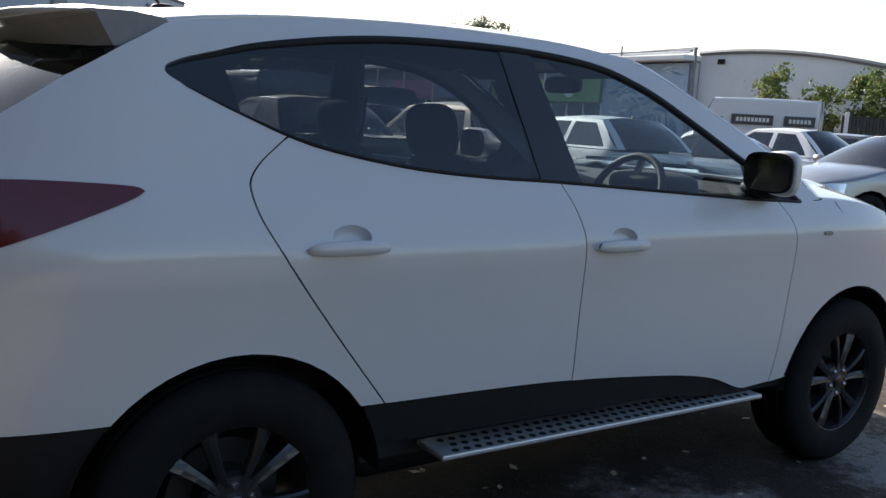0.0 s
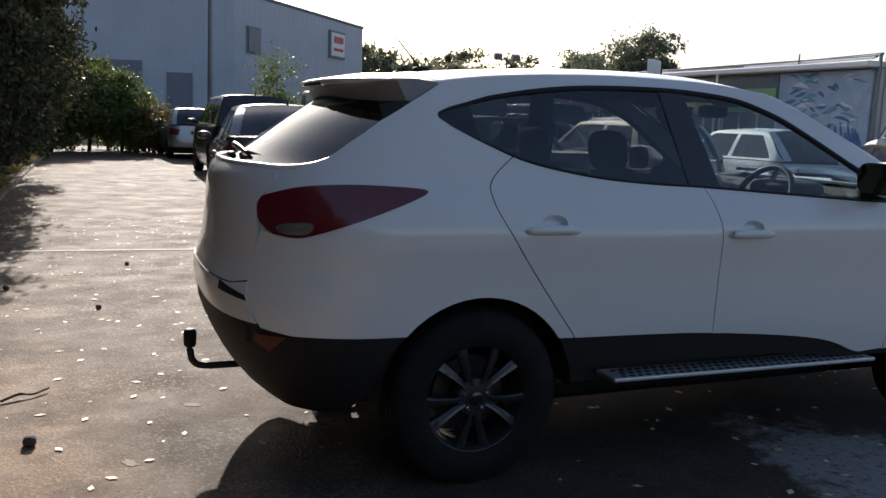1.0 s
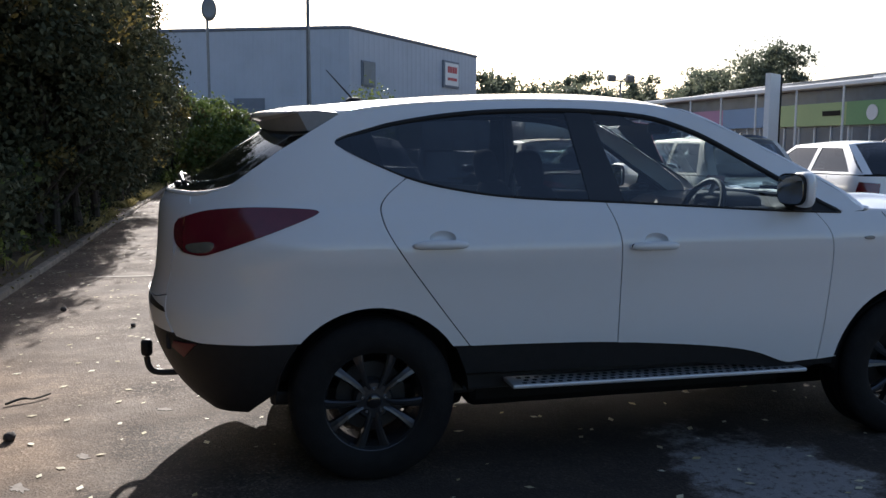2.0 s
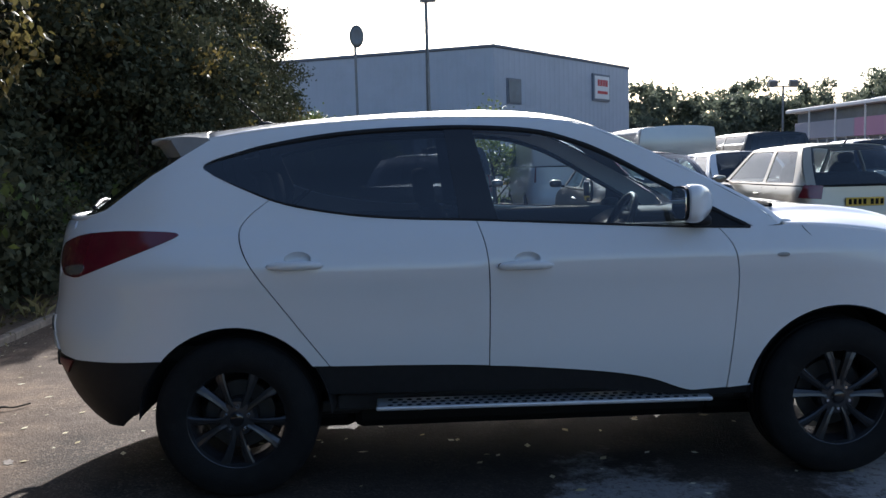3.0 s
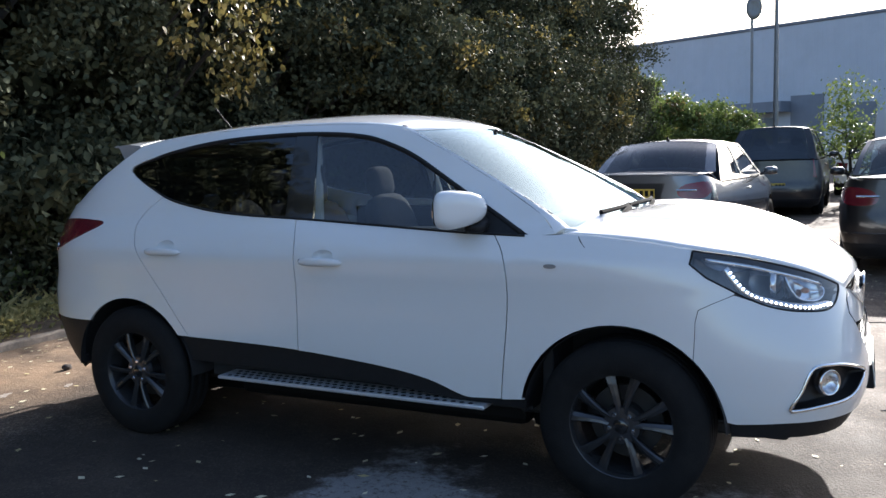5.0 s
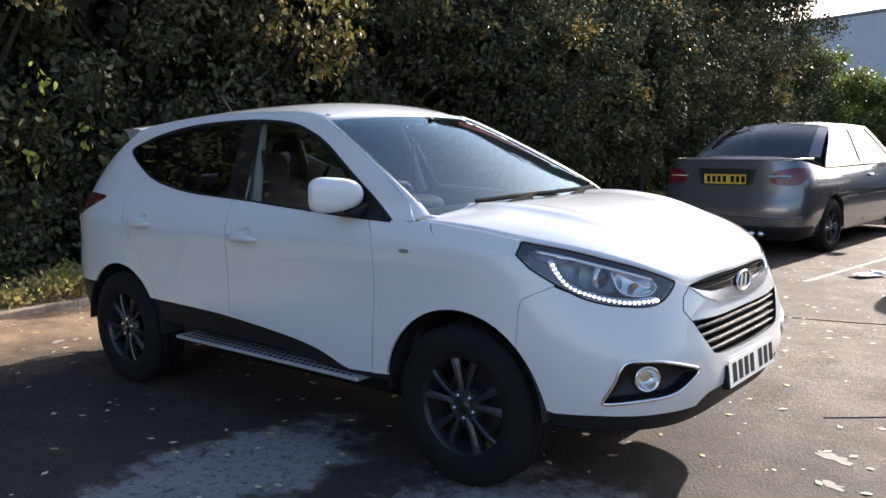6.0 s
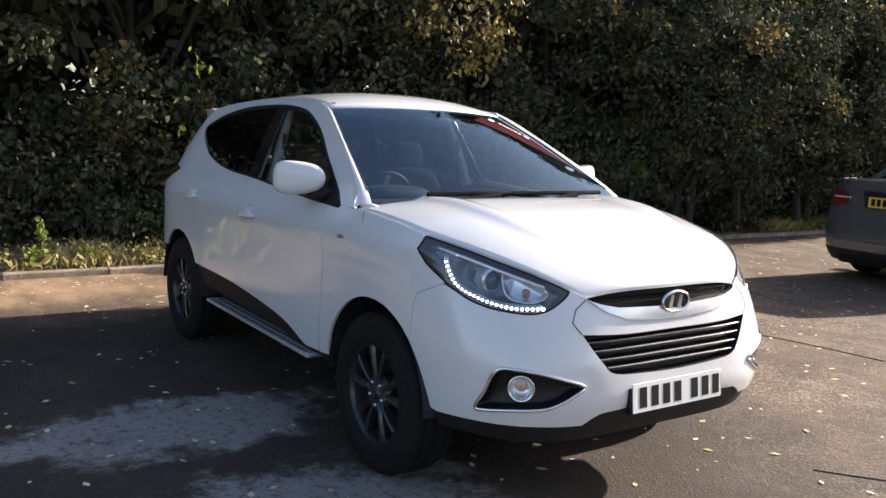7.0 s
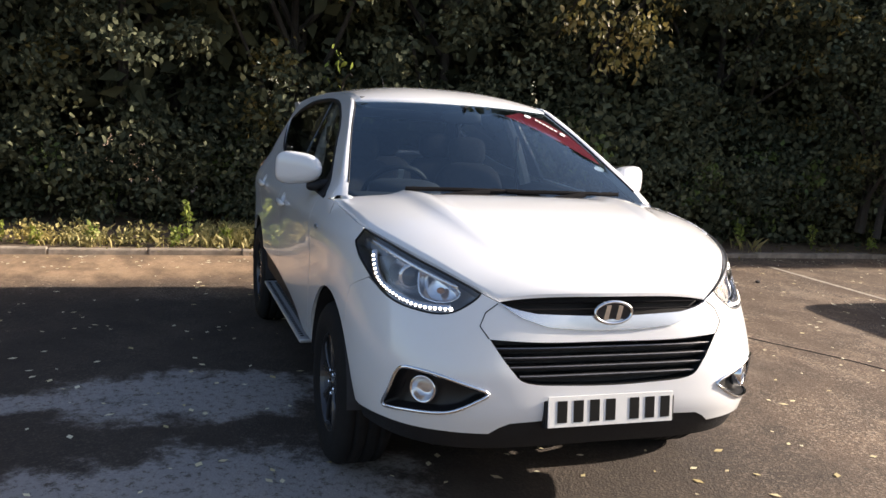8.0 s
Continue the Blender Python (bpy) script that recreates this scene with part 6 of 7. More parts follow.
def tarmac():
    m = bpy.data.materials.new("tarmac")
    m.use_nodes = True
    nt, b = nodes_of(m)
    pos = nt.nodes.new("ShaderNodeNewGeometry").outputs["Position"]
    big, mid, fine = noise_node(nt, pos, 0.35, 5), noise_node(nt, pos, 2.2, 8, 0.7), noise_node(nt, pos, 38, 6, 0.75)
    base = mixc(nt, ramp(nt, big, 0.35, 0.65), (0.092, 0.065, 0.046), (0.180, 0.128, 0.089))
    base = mixc(nt, ramp(nt, mid, 0.44, 0.60, 0.0, 0.8), base, (0.062, 0.048, 0.038))
    xyz0 = nt.nodes.new("ShaderNodeSeparateXYZ")
    nt.links.new(pos, xyz0.inputs[0])
    vo = nt.nodes.new("ShaderNodeTexVoronoi")
    vo.inputs["Scale"].default_value = 95
    nt.links.new(pos, vo.inputs["Vector"])
    sep = nt.nodes.new("ShaderNodeSeparateColor")
    nt.links.new(vo.outputs["Color"], sep.inputs[0])
    base = mixc(nt, ramp(nt, sep.outputs[0], 0.66, 0.90, 0.0, 0.48), base, (0.46, 0.37, 0.285))
    base = mixc(nt, ramp(nt, sep.outputs[1], 0.68, 0.92, 0.0, 0.75), base, (0.035, 0.030, 0.027))
    # sandy dust that gathers towards the kerb, brown streaks across the lane
    sandy = calc(nt, "ADD", xyz0.outputs[0], calc(nt, "MULTIPLY", calc(nt, "SUBTRACT", noise_node(nt, pos, 1.1, 7, 0.65), 0.5), 1.6))
    base = mixc(nt, calc(nt, "MULTIPLY", ramp(nt, sandy, -1.0, -1.8, 0.0, 0.8), ramp(nt, xyz0.outputs[1], -1.5, 2.5, 1.0, 0.12)), base, (0.37, 0.25, 0.155))
    st = nt.nodes.new("ShaderNodeVectorMath")
    st.operation = "MULTIPLY"
    st.inputs[1].default_value = (0.6, 1.2, 1.0)
    nt.links.new(pos, st.inputs[0])
    lane = nt.nodes.new("ShaderNodeVectorMath")
    lane.operation = "MULTIPLY"
    lane.inputs[1].default_value = (0.9, 1.5, 1.0)
    nt.links.new(pos, lane.inputs[0])
    base = mixc(nt, ramp(nt, noise_node(nt, st.outputs[0], 1.5, 7, 0.7), 0.43, 0.58, 0.0, 0.68), base, (0.078, 0.055, 0.040))
    base = mixc(nt, ramp(nt, noise_node(nt, lane.outputs[0], 1.0, 8, 0.65), 0.55, 0.68, 0.0, 0.42), base, (0.27, 0.21, 0.158))
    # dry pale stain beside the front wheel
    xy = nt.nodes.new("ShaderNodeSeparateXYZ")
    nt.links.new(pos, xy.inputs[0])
    # d: distance from the middle of the painted shadow beside the car
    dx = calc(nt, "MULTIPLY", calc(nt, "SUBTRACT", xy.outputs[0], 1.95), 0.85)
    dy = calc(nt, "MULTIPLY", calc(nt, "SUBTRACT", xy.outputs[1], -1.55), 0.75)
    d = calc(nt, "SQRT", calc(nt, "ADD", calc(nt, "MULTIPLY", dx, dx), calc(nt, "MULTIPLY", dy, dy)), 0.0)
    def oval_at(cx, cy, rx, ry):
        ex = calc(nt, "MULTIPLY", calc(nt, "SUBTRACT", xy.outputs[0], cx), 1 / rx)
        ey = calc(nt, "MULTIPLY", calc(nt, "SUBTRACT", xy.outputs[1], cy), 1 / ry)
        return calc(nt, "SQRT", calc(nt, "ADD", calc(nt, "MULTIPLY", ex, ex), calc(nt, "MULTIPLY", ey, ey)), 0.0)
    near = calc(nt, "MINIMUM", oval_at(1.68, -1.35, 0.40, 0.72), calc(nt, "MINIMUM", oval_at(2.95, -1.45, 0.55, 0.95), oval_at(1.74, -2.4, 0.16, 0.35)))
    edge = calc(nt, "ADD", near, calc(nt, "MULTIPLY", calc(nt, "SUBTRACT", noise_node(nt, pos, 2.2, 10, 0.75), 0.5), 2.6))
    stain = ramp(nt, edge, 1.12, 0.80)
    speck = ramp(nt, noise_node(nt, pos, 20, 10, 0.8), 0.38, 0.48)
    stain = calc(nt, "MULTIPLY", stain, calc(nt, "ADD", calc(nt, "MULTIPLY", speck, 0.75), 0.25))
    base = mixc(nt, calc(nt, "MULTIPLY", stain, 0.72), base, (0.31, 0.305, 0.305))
    # the car's shadow deepened in the colour: a dark uneven oval beside it
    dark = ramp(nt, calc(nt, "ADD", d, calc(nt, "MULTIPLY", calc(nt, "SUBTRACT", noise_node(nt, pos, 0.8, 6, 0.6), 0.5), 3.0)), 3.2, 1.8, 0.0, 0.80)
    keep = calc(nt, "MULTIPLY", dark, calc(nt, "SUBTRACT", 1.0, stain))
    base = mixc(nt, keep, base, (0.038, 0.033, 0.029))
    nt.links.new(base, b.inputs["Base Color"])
    b.inputs["Specular IOR Level"].default_value = 0.18
    nt.links.new(ramp(nt, mid, 0.3, 0.7, 0.72, 0.92), b.inputs["Roughness"])
    bp = nt.nodes.new("ShaderNodeBump")
    bp.inputs["Strength"].default_value, bp.inputs["Distance"].default_value = 0.5, 0.006
    h = calc(nt, "ADD", calc(nt, "MULTIPLY", vo.outputs["Distance"], 0.8), fine)
    nt.links.new(h, bp.inputs["Height"])
    nt.links.new(bp.outputs[0], b.inputs["Normal"])
    return m


TARMAC = tarmac()
bm = bmesh.new()
bmesh.ops.create_grid(bm, x_segments=8, y_segments=8, size=900)
tagged(part("ground", bm, TARMAC), "worn brown-grey tarmac of a car park, stained and gritty, with painted shade by the car", "ground", kind="structure")

KERB = mat("kerb_stone", (0.26, 0.21, 0.16), 0.9, var=0.4, scale=9, bump=0.6, bump_scale=40, dirt=(0.08, 0.07, 0.05), dirt_scale=3, dirt_amount=0.6, per_object=0.15)
kerb = thing("kerb", "weathered concrete kerb stones along the hedge", "kerb", kind="structure")
kmesh = box((-0.05, -0.455, -0.10), (0.05, 0.455, 0.085), 0.014)
kme = bpy.data.meshes.new("kerb_stone")
kmesh.to_mesh(kme)
kmesh.free()
for i in range(56):
    o = obj("kerb_stone", kme, KERB, kerb)
    o.matrix_local = pose(-2.70 + random.uniform(-0.008, 0.008), -14 + 0.9135 * i, random.uniform(-0.035, -0.018), 0, random.uniform(-1.5, 1.5), random.uniform(-0.6, 0.6))

# verge: soil with leaf mould behind the kerb
SOIL = mat("soil", (0.13, 0.088, 0.055), 0.95, var=0.5, scale=9, bump=0.8, bump_scale=30, dirt=(0.16, 0.12, 0.06), dirt_scale=6, dirt_amount=0.7)


def soil_z(x, y):
    """Height of the verge: level with the kerb, rising gently under the hedge."""
    return 0.048 + 0.03 * noise.noise((x * 1.6, y * 1.6, 0)) + max(0, -2.9 - x) * 0.05


bm = bmesh.new()
bmesh.ops.create_grid(bm, x_segments=30, y_segments=240, size=1)
for v in bm.verts:
    x, y = -4.74 + v.co.x * 2.0, 10 + v.co.y * 30
    v.co = (x, y, soil_z(x, y))
tagged(part("verge", bm, SOIL, smooth=True), "strip of bare soil and leaf mould under the hedge", "verge", kind="structure")


# ---- foliage ----
def leaf_mat(name, a, b, rough=0.55, through_share=0.32, spec=0.3):
    m = bpy.data.materials.new(name)
    m.use_nodes = True
    nt, p = nodes_of(m)
    g = nt.nodes.new("ShaderNodeNewGeometry")
    oi = nt.nodes.new("ShaderNodeObjectInfo")
    c = mixc(nt, g.outputs["Random Per Island"], a, b)
    nz = noise_node(nt, g.outputs["Position"], 0.9, 3)
    c = mixc(nt, ramp(nt, nz, 0.52, 0.75, 0.0, 0.5), c, (b[0] * 1.25, b[1] * 1.05, b[2] * 0.7))
    nt.links.new(c, p.inputs["Base Color"])
    p.inputs["Roughness"].default_value = rough
    p.inputs["Specular IOR Level"].default_value = spec
    tr = nt.nodes.new("ShaderNodeBsdfTranslucent")
    nt.links.new(c, tr.inputs[0])
    mx = nt.nodes.new("ShaderNodeMixShader")
    mx.inputs[0].default_value = through_share
    nt.links.new(p.outputs[0], mx.inputs[1])
    nt.links.new(tr.outputs[0], mx.inputs[2])
    nt.links.new(mx.outputs[0], nt.nodes["Material Output"].inputs[0])
    return m


LEAF = leaf_mat("dark_leaves", (0.026, 0.034, 0.021), (0.112, 0.118, 0.070), 0.8, 0.08, 0.07)
LEAF_OLD = leaf_mat("turning_leaves", (0.10, 0.095, 0.03), (0.22, 0.17, 0.06), 0.5)
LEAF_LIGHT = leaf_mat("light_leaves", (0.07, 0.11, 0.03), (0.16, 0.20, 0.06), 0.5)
# distant foliage: haze put into the leaf colour, paler and greyer
LEAF_HAZED = leaf_mat("hazed_leaves", (0.09, 0.11, 0.08), (0.16, 0.18, 0.13), 0.6, 0.5)
DRY = leaf_mat("yellowing_leaves", (0.20, 0.18, 0.06), (0.44, 0.38, 0.16), 0.6, 0.3)
WEED = leaf_mat("weed_leaves", (0.15, 0.21, 0.04), (0.32, 0.36, 0.09), 0.55, 0.4)
GRASS = leaf_mat("grass", (0.22, 0.20, 0.07), (0.50, 0.42, 0.20), 0.6, 0.3)
BARK = mat("bark", (0.040, 0.034, 0.027), 0.9, var=0.4, scale=10, bump=0.8, bump_scale=25)
RNG = np.random.default_rng(7)


def leaves(centres, spread, count, size, squash=0.8, droop=0.5, fine=False):
    """Leaf blades round clump centres, folded on the midrib: six points each if fine, else four. Returns arrays of points and first indices."""
    k = RNG.integers(0, len(centres), count)
    p = centres[k] + RNG.normal(0, 1, (count, 3)) * spread[k][:, None] * (1, 1, squash)
    d = RNG.normal(0, 1, (count, 3))
    d[:, 2] -= droop
    d /= np.linalg.norm(d, axis=1)[:, None]
    s = RNG.normal(0, 1, (count, 3))
    s -= d * (s * d).sum(1)[:, None]
    s /= np.linalg.norm(s, axis=1)[:, None]
    n = np.cross(d, s)
    ln = size * RNG.uniform(0.6, 1.35, count)[:, None]
    w = ln * 0.30
    pts = np.stack([p, p + d * ln * 0.45 + s * w + n * w * 0.35, p + d * ln, p + d * ln * 0.45 - s * w + n * w * 0.35], 1).reshape(-1, 3)
    if fine:
        cols = [p]
        for along, half, side in ((0.28, 0.85, 1), (0.62, 0.80, 1), (1.0, 0.0, 1), (0.62, 0.80, -1), (0.28, 0.85, -1)):
            cols.append(p + d * ln * along + s * w * (half * side) + n * w * (half * 0.35) - n * ln * (0.16 * along * along))
        pts = np.stack(cols, 1).reshape(-1, 3)
    i = np.arange(count)[:, None] * (6 if fine else 4)
    return pts, i


def leaf_object(name, pts, i, material, parent, label=""):
    me = bpy.data.meshes.new(name)
    corners = ((0, 1, 5), (1, 2, 5), (2, 4, 5), (2, 3, 4)) if len(pts) == 6 * len(i) else ((0, 1, 2), (0, 2, 3))
    faces = np.concatenate([i + c for c in corners], 0)
    me.vertices.add(len(pts))
    me.vertices.foreach_set("co", pts.astype(np.float32).ravel())
    me.loops.add(faces.size)
    me.loops.foreach_set("vertex_index", faces.astype(np.int32).ravel())
    me.polygons.add(len(faces))
    me.polygons.foreach_set("loop_start", np.arange(0, faces.size, 3, dtype=np.int32))
    me.update()
    me.validate()
    return obj(name, me, material, parent, label)


def limbs(base, height, spread, n, r0):
    """Trunk with leaning limbs, tapered."""
    out = tube(spline([base, base + Vector((0.05, 0.04, height * 0.35)), base + Vector((-0.08, 0.10, height * 0.8))], 5), [r0 * (1 - 0.075 * k) for k in range(11)], 8)
    more = []
    for k in range(n):
        a = k * 2.4 + random.uniform(-0.4, 0.4)
        z0 = height * random.uniform(0.12, 0.55)
        tip = base + Vector((math.cos(a) * spread, math.sin(a) * spread, z0 + height * random.uniform(0.2, 0.45)))
        st = base + Vector((0, 0, z0))
        mid = st.lerp(tip, 0.5) + Vector((random.uniform(-0.15, 0.15), random.uniform(-0.15, 0.15), 0.15))
        more.append(tube(spline([st, mid, tip], 4), [r0 * 0.45 * (1 - 0.095 * j) for j in range(9)], 6))
    return merge(out, *more)


def shrub(name, label, at, height, rx, ry, clumps, count, size, material, old=None, low=0.0, category="tree", kind="", group="", z0=0.15, trunk=True, tight=1.0, fine=True):
    e = thing(name, label, category, at, 0, group, kind)
    if trunk:
        part("trunk", limbs(Vector((0, 0, 0)), height * 0.8, min(rx, ry) * 0.8, 7, 0.03 + height * 0.012), BARK, e)
    u = RNG.uniform(-1, 1, (clumps * 3, 3))
    r = np.linalg.norm(u * (1, 1, 0.9), axis=1)
    u = u[(r < 1.08) & (r > low)][:clumps]
    c = np.stack([u[:, 0] * rx, u[:, 1] * ry, z0 + (u[:, 2] + 1) / 2 * (height - z0)], 1)
    sp = RNG.uniform(0.14, 0.34, len(c)) * (min(rx, ry) / 1.5) ** 0.6 * tight
    pts, i = leaves(c, sp, count, size, fine=fine)
    pts[:, 2] = np.maximum(pts[:, 2], 0.03)
    leaf_object("crown", pts, i, material, e)
    if old is not None:
        pts, i = leaves(c[: max(3, len(c) // 7)], sp * 0.8, count // 8, size, fine=fine)
        pts[:, 2] = np.maximum(pts[:, 2], 0.03)
        leaf_object("turning_foliage", pts, i, old, e, "yellowing leaves")
    return e


# the hedge: a row of tall dense shrubs, and a second row behind that closes it
protos = []
for k in range(5):
    protos.append(shrub("hedge_tree", "tall dense dark green hedge shrub behind the kerb", (-4.75, -15 - 3 * k, 0.05), 6.3 + 0.5 * (k % 3), 1.7, 1.75, 130, 23000, 0.088, LEAF, LEAF_OLD if k % 3 == 0 else None, 0.45, group="hedge trees", tight=0.66))
for n, y in enumerate(np.arange(-10, 23.6, 2.05)):
    bulge = 0.45 / (1 + math.exp(-(y - 9.8) / 0.5)) + 0.35 / (1 + math.exp(-(y - 5) / 0.8)) - 0.3
    copy_thing(protos[n % 5], pose(-4.75 + bulge + random.uniform(-0.1, 0.1), float(y) + random.uniform(-0.25, 0.25), 0.05, 0, 0, 180 * (n % 2) + random.uniform(-15, 15)))
backs = []
for k in range(2):
    backs.append(shrub("hedge_tree", "tall leafy shrub in the back row of the hedge", (-7.2, -22 - 4 * k, 0.05), 8.6, 1.5, 2.2, 90, 11000, 0.28, LEAF, None, 0.0, group="hedge back trees", z0=0.0, fine=False))
for n, y in enumerate(np.arange(-19, 23, 2.2)):
    copy_thing(backs[n % 2], pose(-6.4 + random.uniform(-0.15, 0.15), float(y), 0.05, 0, 0, 180 * (n % 2)))
    copy_thing(backs[(n + 1) % 2], pose(-8.3 + random.uniform(-0.15, 0.15), float(y) + 1.1, 0.3, 0, 0, 180 * (n % 2)))
# a lower bushy fringe that leans out over the kerb
fringe = [shrub("hedge_shrub", "dark leafy shrub leaning out over the kerb", (-3.05, 7.6 + 1.7 * k, 0.3), 3.7, 1.2, 1.25, 60, 8500, 0.09, LEAF, LEAF_OLD, 0.3, group="kerb shrubs", tight=0.75, z0=0.6) for k in range(3)]
copy_thing(fringe[0], pose(-3.0, 12.0, 0.3, 0, 0, 70))
copy_thing(fringe[1], pose(-3.1, 13.2, 0.3, 0, 0, 150))
for k, (x, y, sc) in enumerate(((-2.85, 7.7, 0.75), (-2.75, 8.7, 0.9), (-2.75, 10.3, 0.95), (-2.9, 14.6, 1.0), (-3.0, 16.4, 1.05))):
    copy_thing(fringe[k % 3], pose(x, y, 0.25, 0, 0, 55 + 70 * k) @ Matrix.Scale(sc, 4))
def spray(at, reach, material, label, n=7, count=230, size=0.085):
    """A thin branch leaning out of the hedge with hanging tufts of leaves."""
    e = thing("hedge_branch", label, "branch", at, 0, "hedge sprays")
    tip = Vector(reach)
    line = spline([Vector((0, 0, 0)), tip * 0.45 + Vector((0, 0, 0.18)), tip * 0.8 + Vector((0, 0, 0.12)), tip], 5)
    part("stem", tube(line, [0.018 - 0.001 * k for k in range(len(line))], 6), BARK, e)
    c = np.array([tuple(line[min(len(line) - 1, 5 + k)] + Vector((random.uniform(-0.2, 0.2), random.uniform(-0.38, 0.38), random.uniform(-0.6, 0.25)))) for k in range(n)])
    pts, i = leaves(c, RNG.uniform(0.06, 0.13, n), count, size, squash=1.3, droop=1.4, fine=True)
    tagged(leaf_object("leaf_tuft", pts, i, material, e), kind="stuff")
    return e


for at, reach in (((-4.0, 3.7, 2.2), (1.6, -0.2, 0.7)), ((-4.0, 3.2, 2.6), (1.5, 0.1, 0.8)), ((-4.0, 4.1, 2.6), (1.45, -0.1, 0.6))):
    spray(at, reach, LEAF_OLD, "hanging spray of yellow-brown turning leaves on the hedge")
spray((-3.9, 0.4, 1.45), (0.9, 0.0, 0.45), WEED, "bright yellow-green young shoot standing out of the hedge", 3, 40, 0.09)
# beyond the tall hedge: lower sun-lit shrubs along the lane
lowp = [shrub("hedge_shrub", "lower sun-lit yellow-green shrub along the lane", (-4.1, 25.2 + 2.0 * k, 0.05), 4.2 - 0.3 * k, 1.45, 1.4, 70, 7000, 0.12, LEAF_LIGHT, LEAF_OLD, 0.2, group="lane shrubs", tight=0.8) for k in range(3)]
# low bramble skirt at the hedge foot
skirt = []
for k in range(3):
    skirt.append(shrub("bramble", "low dark bramble at the foot of the hedge", (-3.6, -16 - 2 * k, 0.06), 1.25, 0.55, 1.1, 40, 3600, 0.075, LEAF, LEAF_LIGHT, 0.0, "bush", group="brambles", z0=0.02, trunk=False, fine=False))
for n, y in enumerate(np.arange(-11, 36, 1.55)):
    copy_thing(skirt[n % 3], pose(-3.75 + (0.30 if y > 2.4 else -0.4) + random.uniform(-0.15, 0.15), float(y), 0.06, 0, 0, 180 * (n % 2)))
for n, y in enumerate(np.arange(2.6, 9.4, 0.95)):
    copy_thing(skirt[(n + 1) % 3], pose(-3.95 + random.uniform(-0.12, 0.12), float(y), 0.05, 0, 0, 180 * (n % 2) + 20) @ Matrix.Scale(1.45, 4))
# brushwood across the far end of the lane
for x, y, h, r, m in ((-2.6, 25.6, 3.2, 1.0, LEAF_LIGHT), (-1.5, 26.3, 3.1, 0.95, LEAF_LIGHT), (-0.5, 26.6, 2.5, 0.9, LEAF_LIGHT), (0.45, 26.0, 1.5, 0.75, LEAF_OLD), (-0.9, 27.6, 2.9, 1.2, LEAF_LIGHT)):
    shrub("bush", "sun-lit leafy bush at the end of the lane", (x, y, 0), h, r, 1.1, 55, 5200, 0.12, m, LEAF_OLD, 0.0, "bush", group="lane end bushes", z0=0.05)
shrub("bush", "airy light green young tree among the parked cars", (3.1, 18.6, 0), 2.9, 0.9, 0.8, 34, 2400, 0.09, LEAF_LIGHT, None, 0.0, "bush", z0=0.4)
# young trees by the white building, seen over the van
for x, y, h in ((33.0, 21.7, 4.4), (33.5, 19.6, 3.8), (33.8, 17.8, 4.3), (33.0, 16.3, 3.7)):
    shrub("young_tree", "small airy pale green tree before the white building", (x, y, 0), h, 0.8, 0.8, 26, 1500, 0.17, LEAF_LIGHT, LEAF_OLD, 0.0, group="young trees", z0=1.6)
# distant trees
TREE_A, TREE_B = (58.9, 82.0, 12.8), (53.0, 85.7, 9.4)
shrub("far_tree", "large distant tree over the roofs", (TREE_A[0], TREE_A[1], 0), TREE_A[2], 4.3, 4.3, 130, 11000, 0.42, LEAF_HAZED, None, 0.1, group="far trees", z0=2.5, fine=False)
shrub("far_tree", "distant tree over the roofs", (TREE_B[0], TREE_B[1], 0), TREE_B[2], 3.2, 3.2, 80, 7000, 0.42, LEAF_HAZED, None, 0.1, group="far trees", z0=2.0, fine=False)
far = [shrub("far_tree", "distant tree in the row beyond the car park", (60 + 9 * k, 99, -3.0), 13, 5, 5, 80, 7500, 0.5, LEAF_HAZED, None, 0.1, group="far tree row", z0=2.5, fine=False) for k in range(2)]
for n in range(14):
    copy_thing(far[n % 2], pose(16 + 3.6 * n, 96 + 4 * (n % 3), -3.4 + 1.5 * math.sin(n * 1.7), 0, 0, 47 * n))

# grass and weeds on the verge
cnt = 42000
gx = -2.77 - np.abs(RNG.normal(0, 0.45, cnt))
gy = RNG.uniform(-9, 25, cnt)
dens = np.array([noise.noise((float(a) * 0.9, float(b) * 0.9, 3.0)) for a, b in zip(gx, gy)])
keep = dens + RNG.normal(0, 0.08, cnt) > np.where((gy > 1.8) & (gy < 9.6), 0.42, 0.02)
gx, gy = gx[keep], gy[keep]
hgt = RNG.uniform(0.04, 0.16, len(gx)) * (1 + 1.2 * np.clip(dens[keep], 0, 1))
lean = RNG.normal(0, 0.5, (len(gx), 2)) * hgt[:, None]
wd = RNG.uniform(0.0025, 0.006, len(gx))
an = RNG.uniform(0, math.pi, len(gx))
b0 = np.stack([gx, gy, np.array([soil_z(float(a), float(b)) for a, b in zip(gx, gy)]) - 0.004], 1)
sd2 = np.stack([np.cos(an) * wd, np.sin(an) * wd, np.zeros(len(gx))], 1)
tip = b0 + np.stack([lean[:, 0], lean[:, 1], hgt], 1)
mid2 = (b0 + tip) / 2 + np.stack([-lean[:, 0] * 0.25, -lean[:, 1] * 0.25, hgt * 0.1], 1)
pts = np.stack([b0 - sd2, b0 + sd2, mid2 + sd2, tip], 1).reshape(-1, 3)
tagged(leaf_object("grass", pts, np.arange(len(gx))[:, None] * 4, GRASS, None), "short scrubby yellow-green grass on the verge", "grass", kind="stuff")


